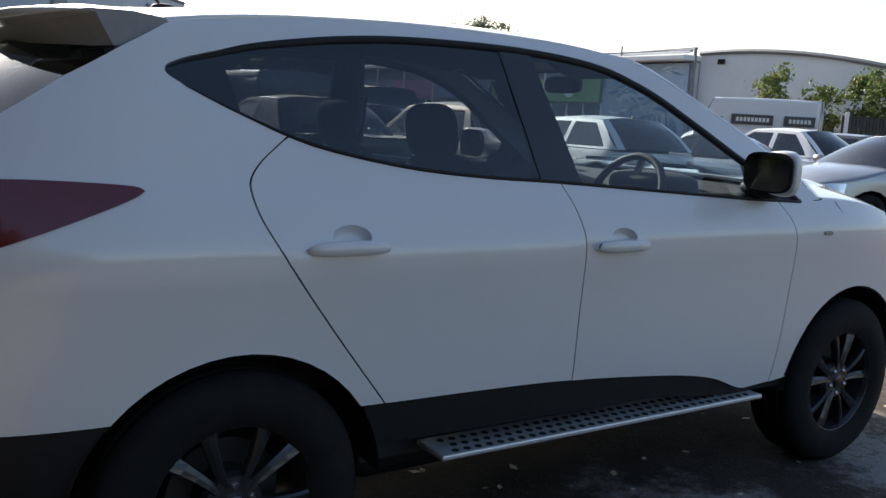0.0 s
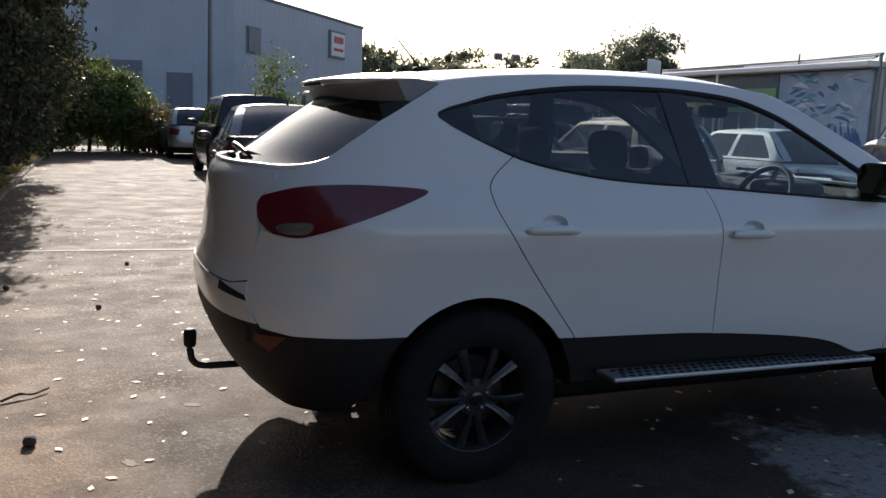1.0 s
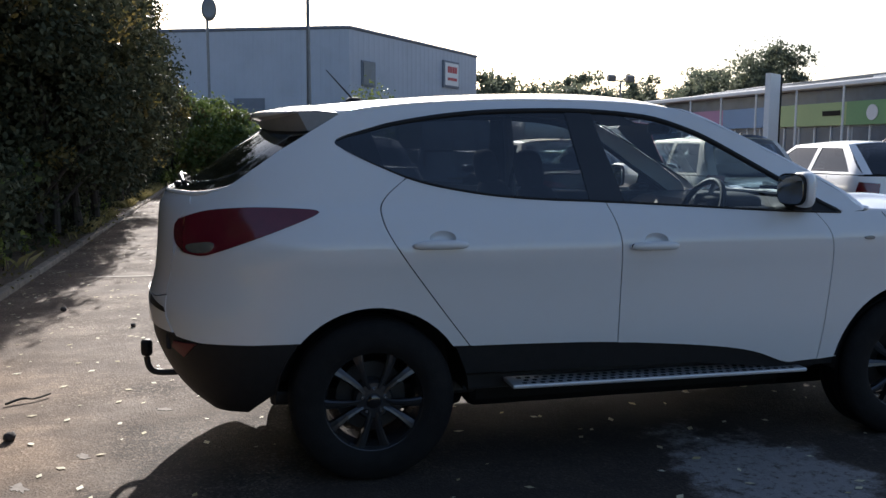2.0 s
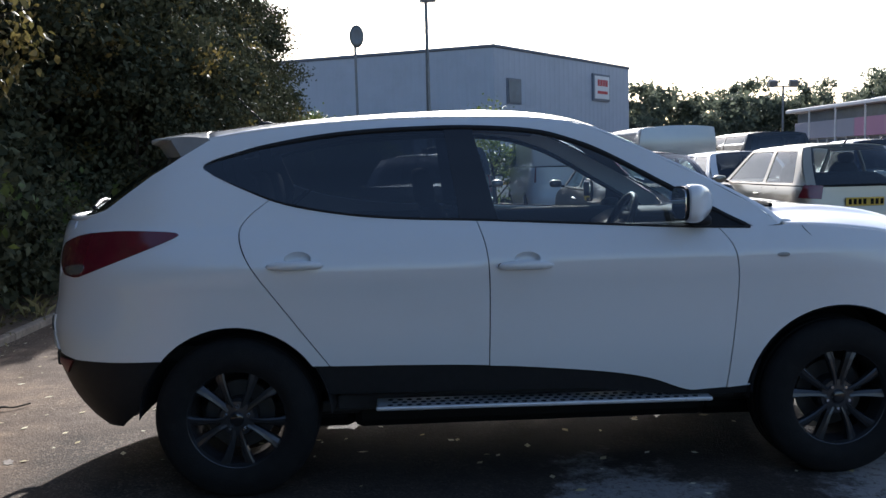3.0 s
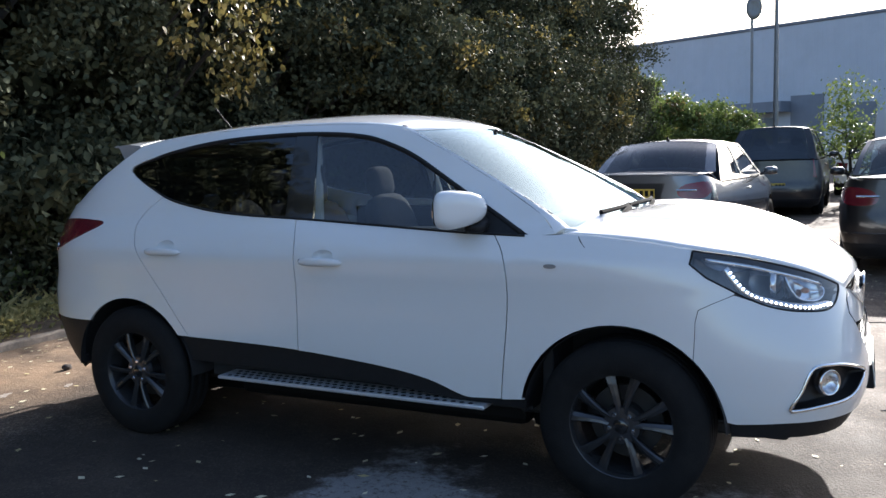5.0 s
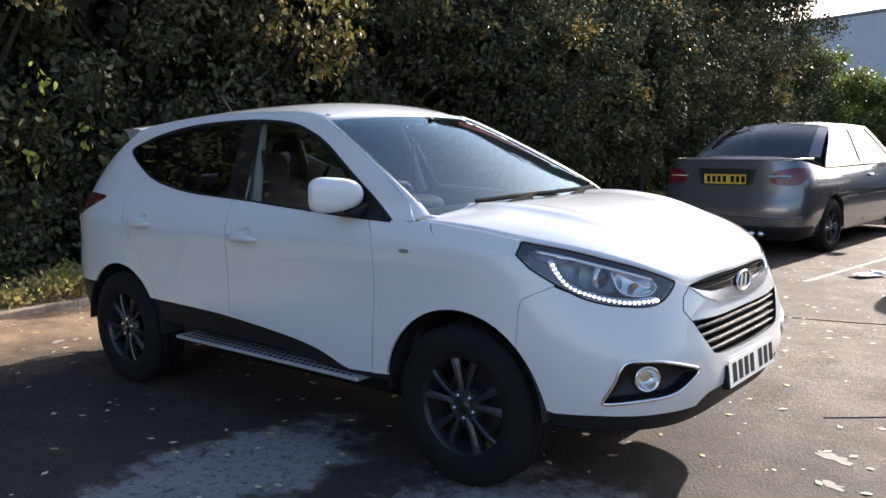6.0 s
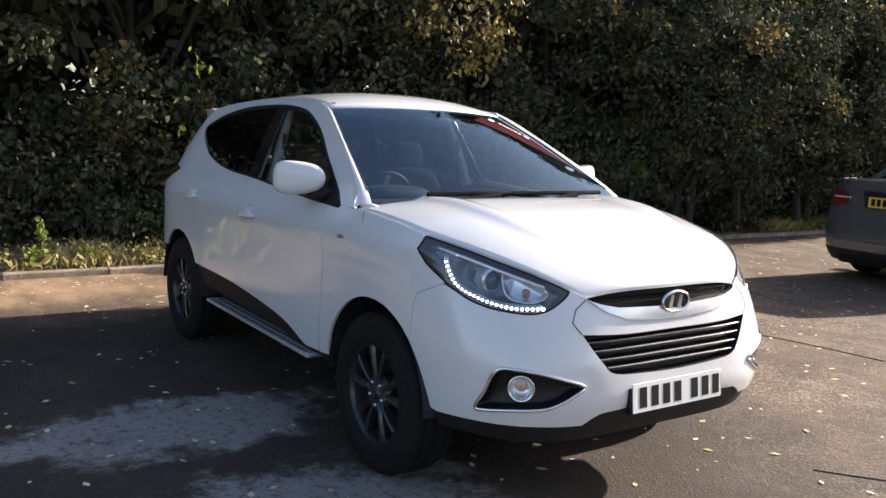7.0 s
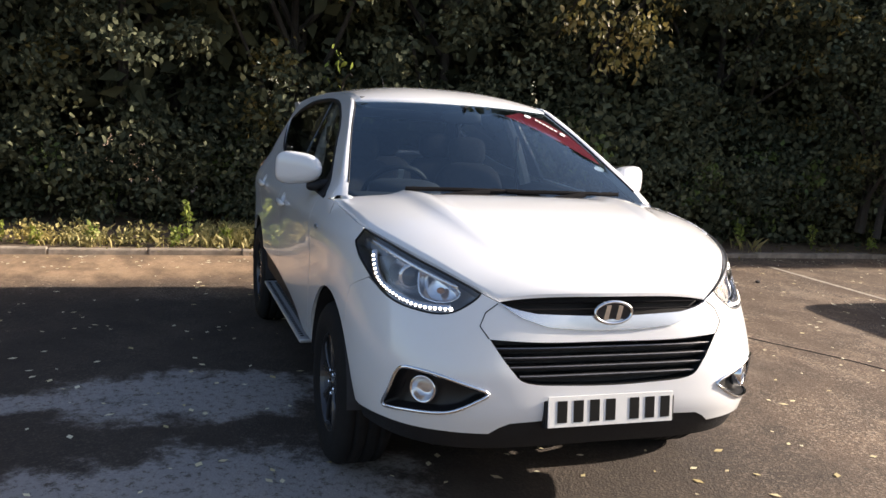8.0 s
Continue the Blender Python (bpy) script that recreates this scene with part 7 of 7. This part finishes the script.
# low broad-leaved weeds and leaf litter among the grass
wc = np.stack([-2.84 - np.abs(RNG.normal(0, 0.34, 230)), np.where(RNG.uniform(0, 1, 230) < 0.65, RNG.uniform(-8, 2, 230), RNG.uniform(9.5, 13, 230)), RNG.uniform(0.07, 0.17, 230)], 1)
wp, wi = leaves(wc, RNG.uniform(0.05, 0.12, 230), 12000, 0.048, squash=0.55, droop=-0.3)
wp[:, 2] = np.maximum(wp[:, 2], 0.05)
tagged(leaf_object("verge_weeds", wp, wi, DRY, None), "low broad-leaved yellowing weeds in patches on the verge", "weeds", kind="stuff")
wc = np.stack([-2.76 - np.abs(RNG.normal(0, 0.45, 200)), RNG.uniform(-9, 20, 200), np.full(200, 0.06)], 1)
wp, wi = leaves(wc, np.full(200, 0.16), 3200, 0.05, squash=0.12)
wp[:, 2] = np.clip(wp[:, 2], 0.05, 0.11)
tagged(leaf_object("leaf_litter", wp, wi, LEAF_OLD, None), "brown dead leaves lying along the kerb", "leaves", kind="stuff")


def weed(at, height, size, n):
    e = thing("weed", "single upright green weed on the verge", "plant", at, 0, "verge weeds")
    part("stem", tube([(0, 0, 0), (0.01, 0.01, height * 0.5), (0.0, 0.02, height)], [0.006, 0.005, 0.003], 5), BARK, e)
    c = np.array([[0.0, 0.0, height * (0.25 + 0.75 * k / (n - 1))] for k in range(n)])
    pts, i = leaves(c, np.full(n, 0.022), n * 7, size, droop=0.1)
    tagged(leaf_object("leaf_tuft", pts, i, WEED, e), kind="stuff")
    return e


for x, y, h in ((-2.95, -1.28, 0.42), (-2.9, -1.4, 0.16), (-3.0, -3.05, 0.2), (-2.85, -2.7, 0.14), (-2.95, -2.2, 0.16), (-3.1, 0.3, 0.3), (-2.9, -0.9, 0.15), (-3.0, 5.6, 0.35), (-3.05, 6.8, 0.3), (-2.85, -3.5, 0.22), (-2.9, 7.7, 0.25), (-2.95, 11.0, 0.5), (-2.9, 12.2, 0.4)):
    weed((x, y, 0.06), h, 0.06, 9)

# fallen leaves, grit and scraps on the tarmac
LITTER = leaf_mat("fallen_leaves", (0.42, 0.34, 0.16), (0.78, 0.74, 0.56), 0.6, 0.1)
n = 1700
lx, ly = RNG.uniform(-2.4, 6.5, n), RNG.uniform(-4.2, 8, n)
near_kerb = RNG.uniform(0, 1, n) < 0.25
lx = np.where(near_kerb, -2.6 + np.abs(RNG.normal(0, 0.35, n)), lx)
ly = np.where(near_kerb, RNG.uniform(-6, 22, n), ly)
sz = RNG.uniform(0.009, 0.032, n)
an = RNG.uniform(0, math.tau, n)
d2, s2 = np.stack([np.cos(an), np.sin(an)], 1), np.stack([-np.sin(an), np.cos(an)], 1)
c2 = np.stack([lx, ly], 1)
zz = RNG.uniform(0.003, 0.006, (n, 4))
quad = np.stack([c2 - d2 * sz[:, None], c2 + s2 * sz[:, None] * 0.55, c2 + d2 * sz[:, None], c2 - s2 * sz[:, None] * 0.55], 1)
pts = np.concatenate([quad, zz[:, :, None]], 2).reshape(-1, 3)
tagged(leaf_object("fallen_leaves", pts, np.arange(n)[:, None] * 4, LITTER, None), "scattered dry yellow and pale fallen leaves", "leaves", kind="stuff")
STONE = mat("dark_stone", (0.05, 0.04, 0.035), 0.9, var=0.4, scale=30, bump=0.6, bump_scale=60)
for x, y, r in ((-1.63, 0.01, 0.028), (-1.35, 2.6, 0.02), (-2.0, 3.4, 0.025), (-1.1, 4.4, 0.02)):
    b = blob((0, 0, 0), (r, r * 1.2, r * 0.8), 2.4, 10, 7)
    for v in b.verts:
        v.co *= 1 + 0.2 * noise.noise(v.co * 60)
    tagged(part("stone", b, STONE, smooth=True), "small dark stone lying on the tarmac", "stone", "loose stones").location = (x, y, r * 0.7)
tagged(part("twig", tube(spline([(-1.79, 0.60, 0.012), (-1.72, 0.66, 0.022), (-1.66, 0.67, 0.014), (-1.59, 0.74, 0.018)], 4), [0.007] * 6 + [0.005] * 7, 6), BARK), "dry brown twig lying on the tarmac", "twig")
paper = bmesh.new()
bmesh.ops.create_grid(paper, x_segments=10, y_segments=6, size=1)
for v in paper.verts:
    x, y = v.co.x * 0.17, v.co.y * 0.09
    v.co = (x, y, 0.02 + 0.03 * abs(noise.noise((x * 14, y * 14, 1))) + 0.015 * (v.co.x > 0.5))
po = part("paper_scrap", paper, mat("crumpled_paper", (0.7, 0.7, 0.7), 0.8, var=0.1), smooth=False)
tagged(po, "crumpled white paper scrap on the tarmac", "litter")
po.matrix_basis = pose(2.72, 5.55, 0, 0, 0, 55)
# worn paint lines and a tar seam
LINE = mat("worn_line", (0.30, 0.26, 0.21), 0.8, var=0.4, scale=14, dirt=(0.11, 0.09, 0.07), dirt_scale=9, dirt_amount=1.0)
for x0, y0, x1, y1, w in ((-2.02, 5.31, 0.1, 5.22, 0.07), (2.3, 4.9, 2.95, 9.5, 0.06), (5.25, 5.2, 5.3, 10.5, 0.06)):
    d = Vector((x1 - x0, y1 - y0, 0))
    q = Vector((-d.y, d.x, 0)).normalized() * w / 2
    b = bmesh.new()
    b.faces.new([b.verts.new(p) for p in (Vector((x0, y0, 0.004)) - q, Vector((x1, y1, 0.004)) - q, Vector((x1, y1, 0.004)) + q, Vector((x0, y0, 0.004)) + q)])
    tagged(part("bay_line", b, LINE), "faint worn white bay line on the tarmac", "road marking", kind="structure")
SEAM = mat("tar_seam", (0.03, 0.027, 0.025), 0.7, var=0.3, scale=20)
for pts3 in ([(0.2, 2.3), (0.99, 2.68), (1.85, 3.1), (3.2, 3.3), (5.0, 3.9)], [(3.6, 0.9), (4.2, 1.3), (5.2, 1.5)]):
    tagged(part("tar_seam", tube([Vector((x, y, 0.0)) for x, y in flat(spline([(*p, 0) for p in pts3], 6))], 0.006, 5), SEAM), "thin dark crack sealed with tar", "crack", kind="structure")
CHIP = mat("pale_scuff", (0.27, 0.235, 0.20), 0.9, var=0.3, scale=30)
for x, y, s in ((3.8, 0.36, 0.07), (3.87, 0.04, 0.05), (-1.25, -0.30, 0.04), (-1.45, -0.62, 0.05), (-0.95, 0.35, 0.04)):
    rad = [s * random.uniform(0.55, 1.25) for k in range(22)]
    loop = [(rad[k] * math.cos(k * math.tau / 22) * 1.3, rad[k] * math.sin(k * math.tau / 22) * 0.6) for k in range(22)]
    o = part("scuff", prism(loop, -0.003, 0.002, "z"), CHIP)
    o.matrix_basis = pose(x, y, 0, 0, 0, 40 * x)
    tagged(o, "pale scuffed patch on the tarmac", "patch", kind="structure")


# ---- the grey warehouse ----
CLAD = mat("pale_cladding", (0.42, 0.46, 0.53), 0.55, var=0.06, scale=0.6, dirt=(0.3, 0.33, 0.38), dirt_scale=0.4, dirt_amount=0.4)
DARKCLAD = mat("dark_cladding", (0.16, 0.18, 0.22), 0.6, var=0.15, scale=1.0)
C0, CL, CR = Vector((6.15, 46.75, 0)), Vector((-16.0, 56.6, 0)), Vector((17.95, 60.9, 0))
WH = 8.3


def clad_wall(parent, a, b, h, material, pitch=0.6):
    """Profiled sheet wall between two points, ribs upright."""
    d = (b - a)
    n = max(2, int(d.length / pitch))
    out = Vector((d.y, -d.x, 0)).normalized()
    if out.y > 0:
        out = -out
    bm = bmesh.new()
    cols = []
    for k in range(n + 1):
        for t, o in ((0.0, 0.0), (0.55, 0.0), (0.65, 0.014), (0.9, 0.014)):
            if k == n and t > 0:
                break
            p = a + d * ((k + t) / n) + out * o
            cols.append((bm.verts.new((p.x, p.y, 0)), bm.verts.new((p.x, p.y, h))))
    for (p0, p1), (q0, q1) in zip(cols, cols[1:]):
        bm.faces.new((p0, q0, q1, p1))
    return part("wall", bm, material, parent)


wh = thing("warehouse", "pale blue-grey metal-clad warehouse with a red and white sign", "building")
back = C0 + (CL - C0) + (CR - C0)
clad_wall(wh, C0, CL, WH, CLAD)
clad_wall(wh, C0, CR, WH, CLAD)
roofm = bmesh.new()
rv = [roofm.verts.new((p.x, p.y, WH)) for p in (C0, CR, back, CL)]
roofm.faces.new(rv)
part("roof", roofm, DARKCLAD, wh)
for a, b in ((C0, CL), (C0, CR)):
    part("roof_trim", tube([a + Vector((0, 0, WH)), b + Vector((0, 0, WH))], 0.11, 8), DARKCLAD, wh)
    part("plinth", tube([a + Vector((0, -0.1, 0.5)), b + Vector((0, -0.1, 0.5))], 0.55, 4), DARKCLAD, wh)


def wall_box(parent, name, a, b, t0, t1, z0, z1, material, proud=0.12, label=""):
    """A slab on a wall: from share t0 to t1 along it, z0 to z1 high."""
    d = (b - a)
    out = Vector((d.y, -d.x, 0)).normalized()
    if out.y > 0:
        out = -out
    bm = bmesh.new()
    vs = []
    for o in (-0.05, proud):
        for t, z in ((t0, z0), (t1, z0), (t1, z1), (t0, z1)):
            p = a + d * t + out * o
            vs.append(bm.verts.new((p.x, p.y, z)))
    for f in ((0, 1, 2, 3), (4, 5, 6, 7), (0, 1, 5, 4), (1, 2, 6, 5), (2, 3, 7, 6), (3, 0, 4, 7)):
        bm.faces.new([vs[i] for i in f])
    bmesh.ops.recalc_face_normals(bm, faces=bm.faces)
    return part(name, bm, material, parent, label)


SIGNRED = mat("sign_red", (0.5, 0.05, 0.06), 0.5, var=0.1)
SIGNWHITE = mat("sign_white", (0.75, 0.75, 0.75), 0.5, var=0.05)
WINDOW = mat("dull_window", (0.10, 0.13, 0.17), 0.3, var=0.3, scale=1.0)
sg = wall_box(wh, "sign", C0, CR, 0.68, 0.80, 5.75, 7.35, SIGNWHITE, 0.20, "white sign with red bars")
wall_box(wh, "sign_frame", C0, CR, 0.67, 0.81, 5.6, 7.5, DARKCLAD, 0.15)
for k in range(4):
    wall_box(wh, "sign_bar", C0, CR, 0.70 + 0.022 * k, 0.716 + 0.022 * k, 6.65, 7.1, SIGNRED, 0.23)
wall_box(wh, "sign_bar", C0, CR, 0.70, 0.782, 6.1, 6.3, SIGNRED, 0.23)
wall_box(wh, "window", C0, CR, 0.078, 0.150, 5.05, 6.4, WINDOW, 0.10)
wall_box(wh, "window_frame", C0, CR, 0.070, 0.158, 4.95, 6.5, DARKCLAD, 0.06)
wall_box(wh, "loading_door", C0, CL, 0.10, 0.16, 0.0, 3.6, DARKCLAD, 0.10)
wall_box(wh, "loading_door", C0, CL, 0.22, 0.30, 0.0, 4.2, DARKCLAD, 0.10)
wall_box(wh, "canopy", C0, CL, 0.30, 0.72, 3.3, 3.9, DARKCLAD, 1.2)
wall_box(wh, "window_strip", C0, CL, 0.34, 0.70, 1.2, 3.0, WINDOW, 0.10)

# round dish on a mast, and the street lamp
MAST = mat("mast_grey", (0.20, 0.21, 0.22), 0.5, metal=0.4, var=0.15)
dish = thing("satellite_dish", "round grey dish on a thin mast at the warehouse", "dish", (-1.75, 41.5, 0))
part("mast", tube([(0, 0, 0), (0, 0, 7.7)], 0.07, 8), MAST, dish)
part("reflector", moved(lathe([(0.0, 0.10), (0.45, 0.05), (0.85, -0.10), (0.87, -0.12), (0.45, 0.02), (0.0, 0.07)], 28, "y"), Matrix.Translation((0.1, 0, 8.2)) @ Matrix.Diagonal((0.44, 0.7, 0.68, 1))), MAST, dish, smooth=True)
lampo = thing("street_lamp", "slim grey lamp post with twin flood heads", "lamp", (1.42, 19.0, 0))
part("post", tube([(0, 0, 0), (0, 0, 3.0), (0, 0, 5.75)], [0.075, 0.06, 0.045], 10), MAST, lampo)
part("lamp_head", moved(box((-0.22, -0.14, -0.05), (0.22, 0.14, 0.05), 0.02), pose(0.05, 0, 5.8, 12, 0, 0)), MAST, lampo)
part("lamp_glass", moved(box((-0.18, -0.10, -0.02), (0.18, 0.10, 0.0), 0.005), pose(0.05, 0, 5.74, 12, 0, 0)), SIGNWHITE, lampo)
fl = thing("floodlight", "pair of floodlights on a distant pole", "lamp", (26.0, 52.0, 0))
part("post", tube([(0, 0, 0), (0, 0, 6.0)], 0.07, 8), MAST, fl)
part("crossbar", tube([(-0.8, 0, 6.0), (0.9, 0, 5.9)], 0.05, 6), MAST, fl)
for x in (-0.7, 0.7):
    part("lamp_head", moved(box((-0.28, -0.2, -0.22), (0.28, 0.2, 0.22), 0.05), pose(x, 0, 6.15, 20, 0, 0)), MAST, fl)

# ---- the long shop front and white hall to the east ----
XW = 35.5
RENDER = mat("white_render", (0.62, 0.64, 0.66), 0.7, var=0.05, scale=0.5, dirt=(0.4, 0.42, 0.44), dirt_scale=0.3, dirt_amount=0.4)
shop = thing("shop_parade", "long low shop front with pink, blue and green fascia bands", "building")
part("wall", box((XW, 28.6, 0), (XW + 14, 70.0, 4.95), 0.02), RENDER, shop)
part("roof", box((XW - 1.0, 28.5, 5.0), (XW + 14.5, 70.5, 5.3), 0.06), SIGNWHITE, shop)
part("roof_void", box((XW - 0.10, 35.4, 4.0), (XW - 0.02, 70, 4.9)), WINDOW, shop)
for y0, y1, col, nm in ((60, 70, (0.30, 0.32, 0.40), "grey"), (53.6, 60, (0.45, 0.22, 0.36), "pink"), (47.6, 53.6, (0.20, 0.32, 0.50), "blue"), (40.2, 47.6, (0.40, 0.50, 0.22), "lime"), (35.3, 40.2, (0.17, 0.34, 0.14), "green")):
    part("fascia", box((XW - 0.35, y0, 2.7), (XW - 0.10, y1, 4.1), 0.02), mat("fascia_" + nm, col, 0.5, var=0.06), shop)
    k = y0
    while k < y1 - 0.5:
        part("shop_window", box((XW - 0.10, k + 0.08, 0.5), (XW - 0.03, min(k + 1.45, y1), 2.6), 0.0), WINDOW, shop)
        part("mullion", box((XW - 0.16, k - 0.05, 0.0), (XW - 0.03, k + 0.05, 2.7), 0.0), SIGNWHITE, shop)
        k += 1.55
part("fascia_bar", box((XW - 0.40, 40.7, 3.3), (XW - 0.36, 42.3, 3.6)), INK, shop)
part("fascia_spot", moved(lathe([(0.0, -0.04), (0.45, -0.04), (0.45, 0.0)], 20, "x"), Matrix.Translation((XW - 0.36, 38.0, 3.4))), SIGNWHITE, shop)
for k in range(2, 9):
    y = 31 + 4.4 * k
    part("roof_post", tube([(XW - 0.9, y, 0), (XW - 0.9, y, 5.1)], 0.07, 6), SIGNWHITE, shop)
# mural panel with loose blue strokes
part("mural", box((XW - 0.22, 28.8, 0.8), (XW - 0.10, 35.2, 4.9), 0.0), mat("mural_ground", (0.30, 0.40, 0.52), 0.6, var=0.2, scale=0.7, dirt=(0.6, 0.66, 0.7), dirt_scale=0.5, dirt_amount=0.8), shop, "wall painting of blue waves")
strokes = [mat("stroke_blue", (0.06, 0.16, 0.34), 0.6, var=0.15), mat("stroke_pale", (0.55, 0.62, 0.68), 0.6, var=0.1), mat("stroke_teal", (0.12, 0.30, 0.38), 0.6, var=0.15)]
for k in range(46):
    y, z, ln = random.uniform(29.0, 33.9), random.uniform(1.6, 4.7), random.uniform(0.3, 1.3)
    hgt2 = random.uniform(0.08, 0.22)
    loop = [(y + ln * t, z + hgt2 * math.sin(t * math.pi) + 0.12 * math.sin(3 * t + k)) for t in (0, 0.25, 0.5, 0.75, 1)] + [(y + ln * t, z - 0.3 * hgt2 * math.sin(t * math.pi) + 0.12 * math.sin(3 * t + k)) for t in (0.75, 0.5, 0.25)]
    part("mural_stroke", prism(loop, XW - 0.245 - 0.002 * (k % 5), XW - 0.215, "x"), strokes[k % 3], shop)
for k in range(26):
    y = 29.0 + 0.225 * k
    loop = [(y, 0.85), (y + 0.3, 0.85), (y + 0.25 + random.uniform(-0.2, 0.3), random.uniform(1.6, 2.4))]
    part("mural_stroke", prism(loop, XW - 0.27, XW - 0.225, "x"), strokes[0], shop)
hall = thing("white_hall", "large white rendered hall with a shallow curved roof", "building")
arcp = [(12.0 + 16.5 * t, 5.42 - 0.0128 * (12.0 + 16.5 * t - 26.5) ** 2) for t in [i / 16 for i in range(17)]]
loop = [(12.0, 0.0)] + arcp + [(28.5, 0.0)]
part("wall", prism(loop, XW + 0.3, XW + 30, "x"), RENDER, hall)
part("roof_trim", tube([(XW + 0.25, y, z + 0.05) for y, z in arcp], 0.13, 6), MAST, hall)
part("corner_post", tube([(XW - 0.1, 28.55, 0), (XW - 0.1, 28.55, 5.7)], 0.09, 6), MAST, hall)
part("wall_vent", box((XW + 0.2, 26.9, 4.85), (XW + 0.29, 27.3, 5.1)), INK, hall)
pipes = thing("roof_pipework", "loose bundle of pipes along the roof edge", "pipes")
for k in range(4):
    part("pipe", tube(spline([(XW - 0.5 + 0.2 * k, 28.6, 5.45 + 0.08 * k), (XW - 0.4, 38, 5.42 + 0.12 * math.sin(k * 2.1)), (XW - 0.3 - 0.1 * k, 48, 5.4 + 0.1 * math.cos(k)), (XW, 58, 5.38)], 6), 0.07, 5), MAST if k % 2 else SIGNWHITE, pipes)
part("pipe_post", tube([(XW - 0.6, 33.5, 5.2), (XW - 0.6, 33.5, 5.9)], 0.05, 5), MAST, pipes)
tot = thing("totem_sign", "tall pale totem sign with a dark edge", "sign", (28.6, 38.0, 0), 35)
part("slab", box((-0.85, -0.15, 0), (0.65, 0.15, 5.4), 0.02), SIGNWHITE, tot)
part("dark_edge", box((0.652, -0.17, 0), (0.86, 0.17, 5.45), 0.02), INK, tot)
# dark fence beyond the small cars
fence = thing("fence", "dark close-boarded fence beyond the parked cars", "fence", kind="structure")
FENCE = mat("fence_board", (0.045, 0.04, 0.035), 0.8, var=0.3, scale=5, per_object=0.2)
bme = bpy.data.meshes.new("fence_board")
tb = box((-0.07, -0.012, 0), (0.07, 0.012, 2.1))
tb.to_mesh(bme)
tb.free()
for k in range(90):
    o = obj("fence_board", bme, FENCE, fence)
    o.matrix_local = pose(24.0 + 0.155 * k, 12.6 - 0.02 * k, 0)
for k in range(6):
    part("fence_post", box((24.0 + 2.8 * k - 0.05, 12.45 - 0.36 * k, 0), (24.0 + 2.8 * k + 0.05, 12.55 - 0.36 * k, 2.2), 0.01), SIGNWHITE, fence)
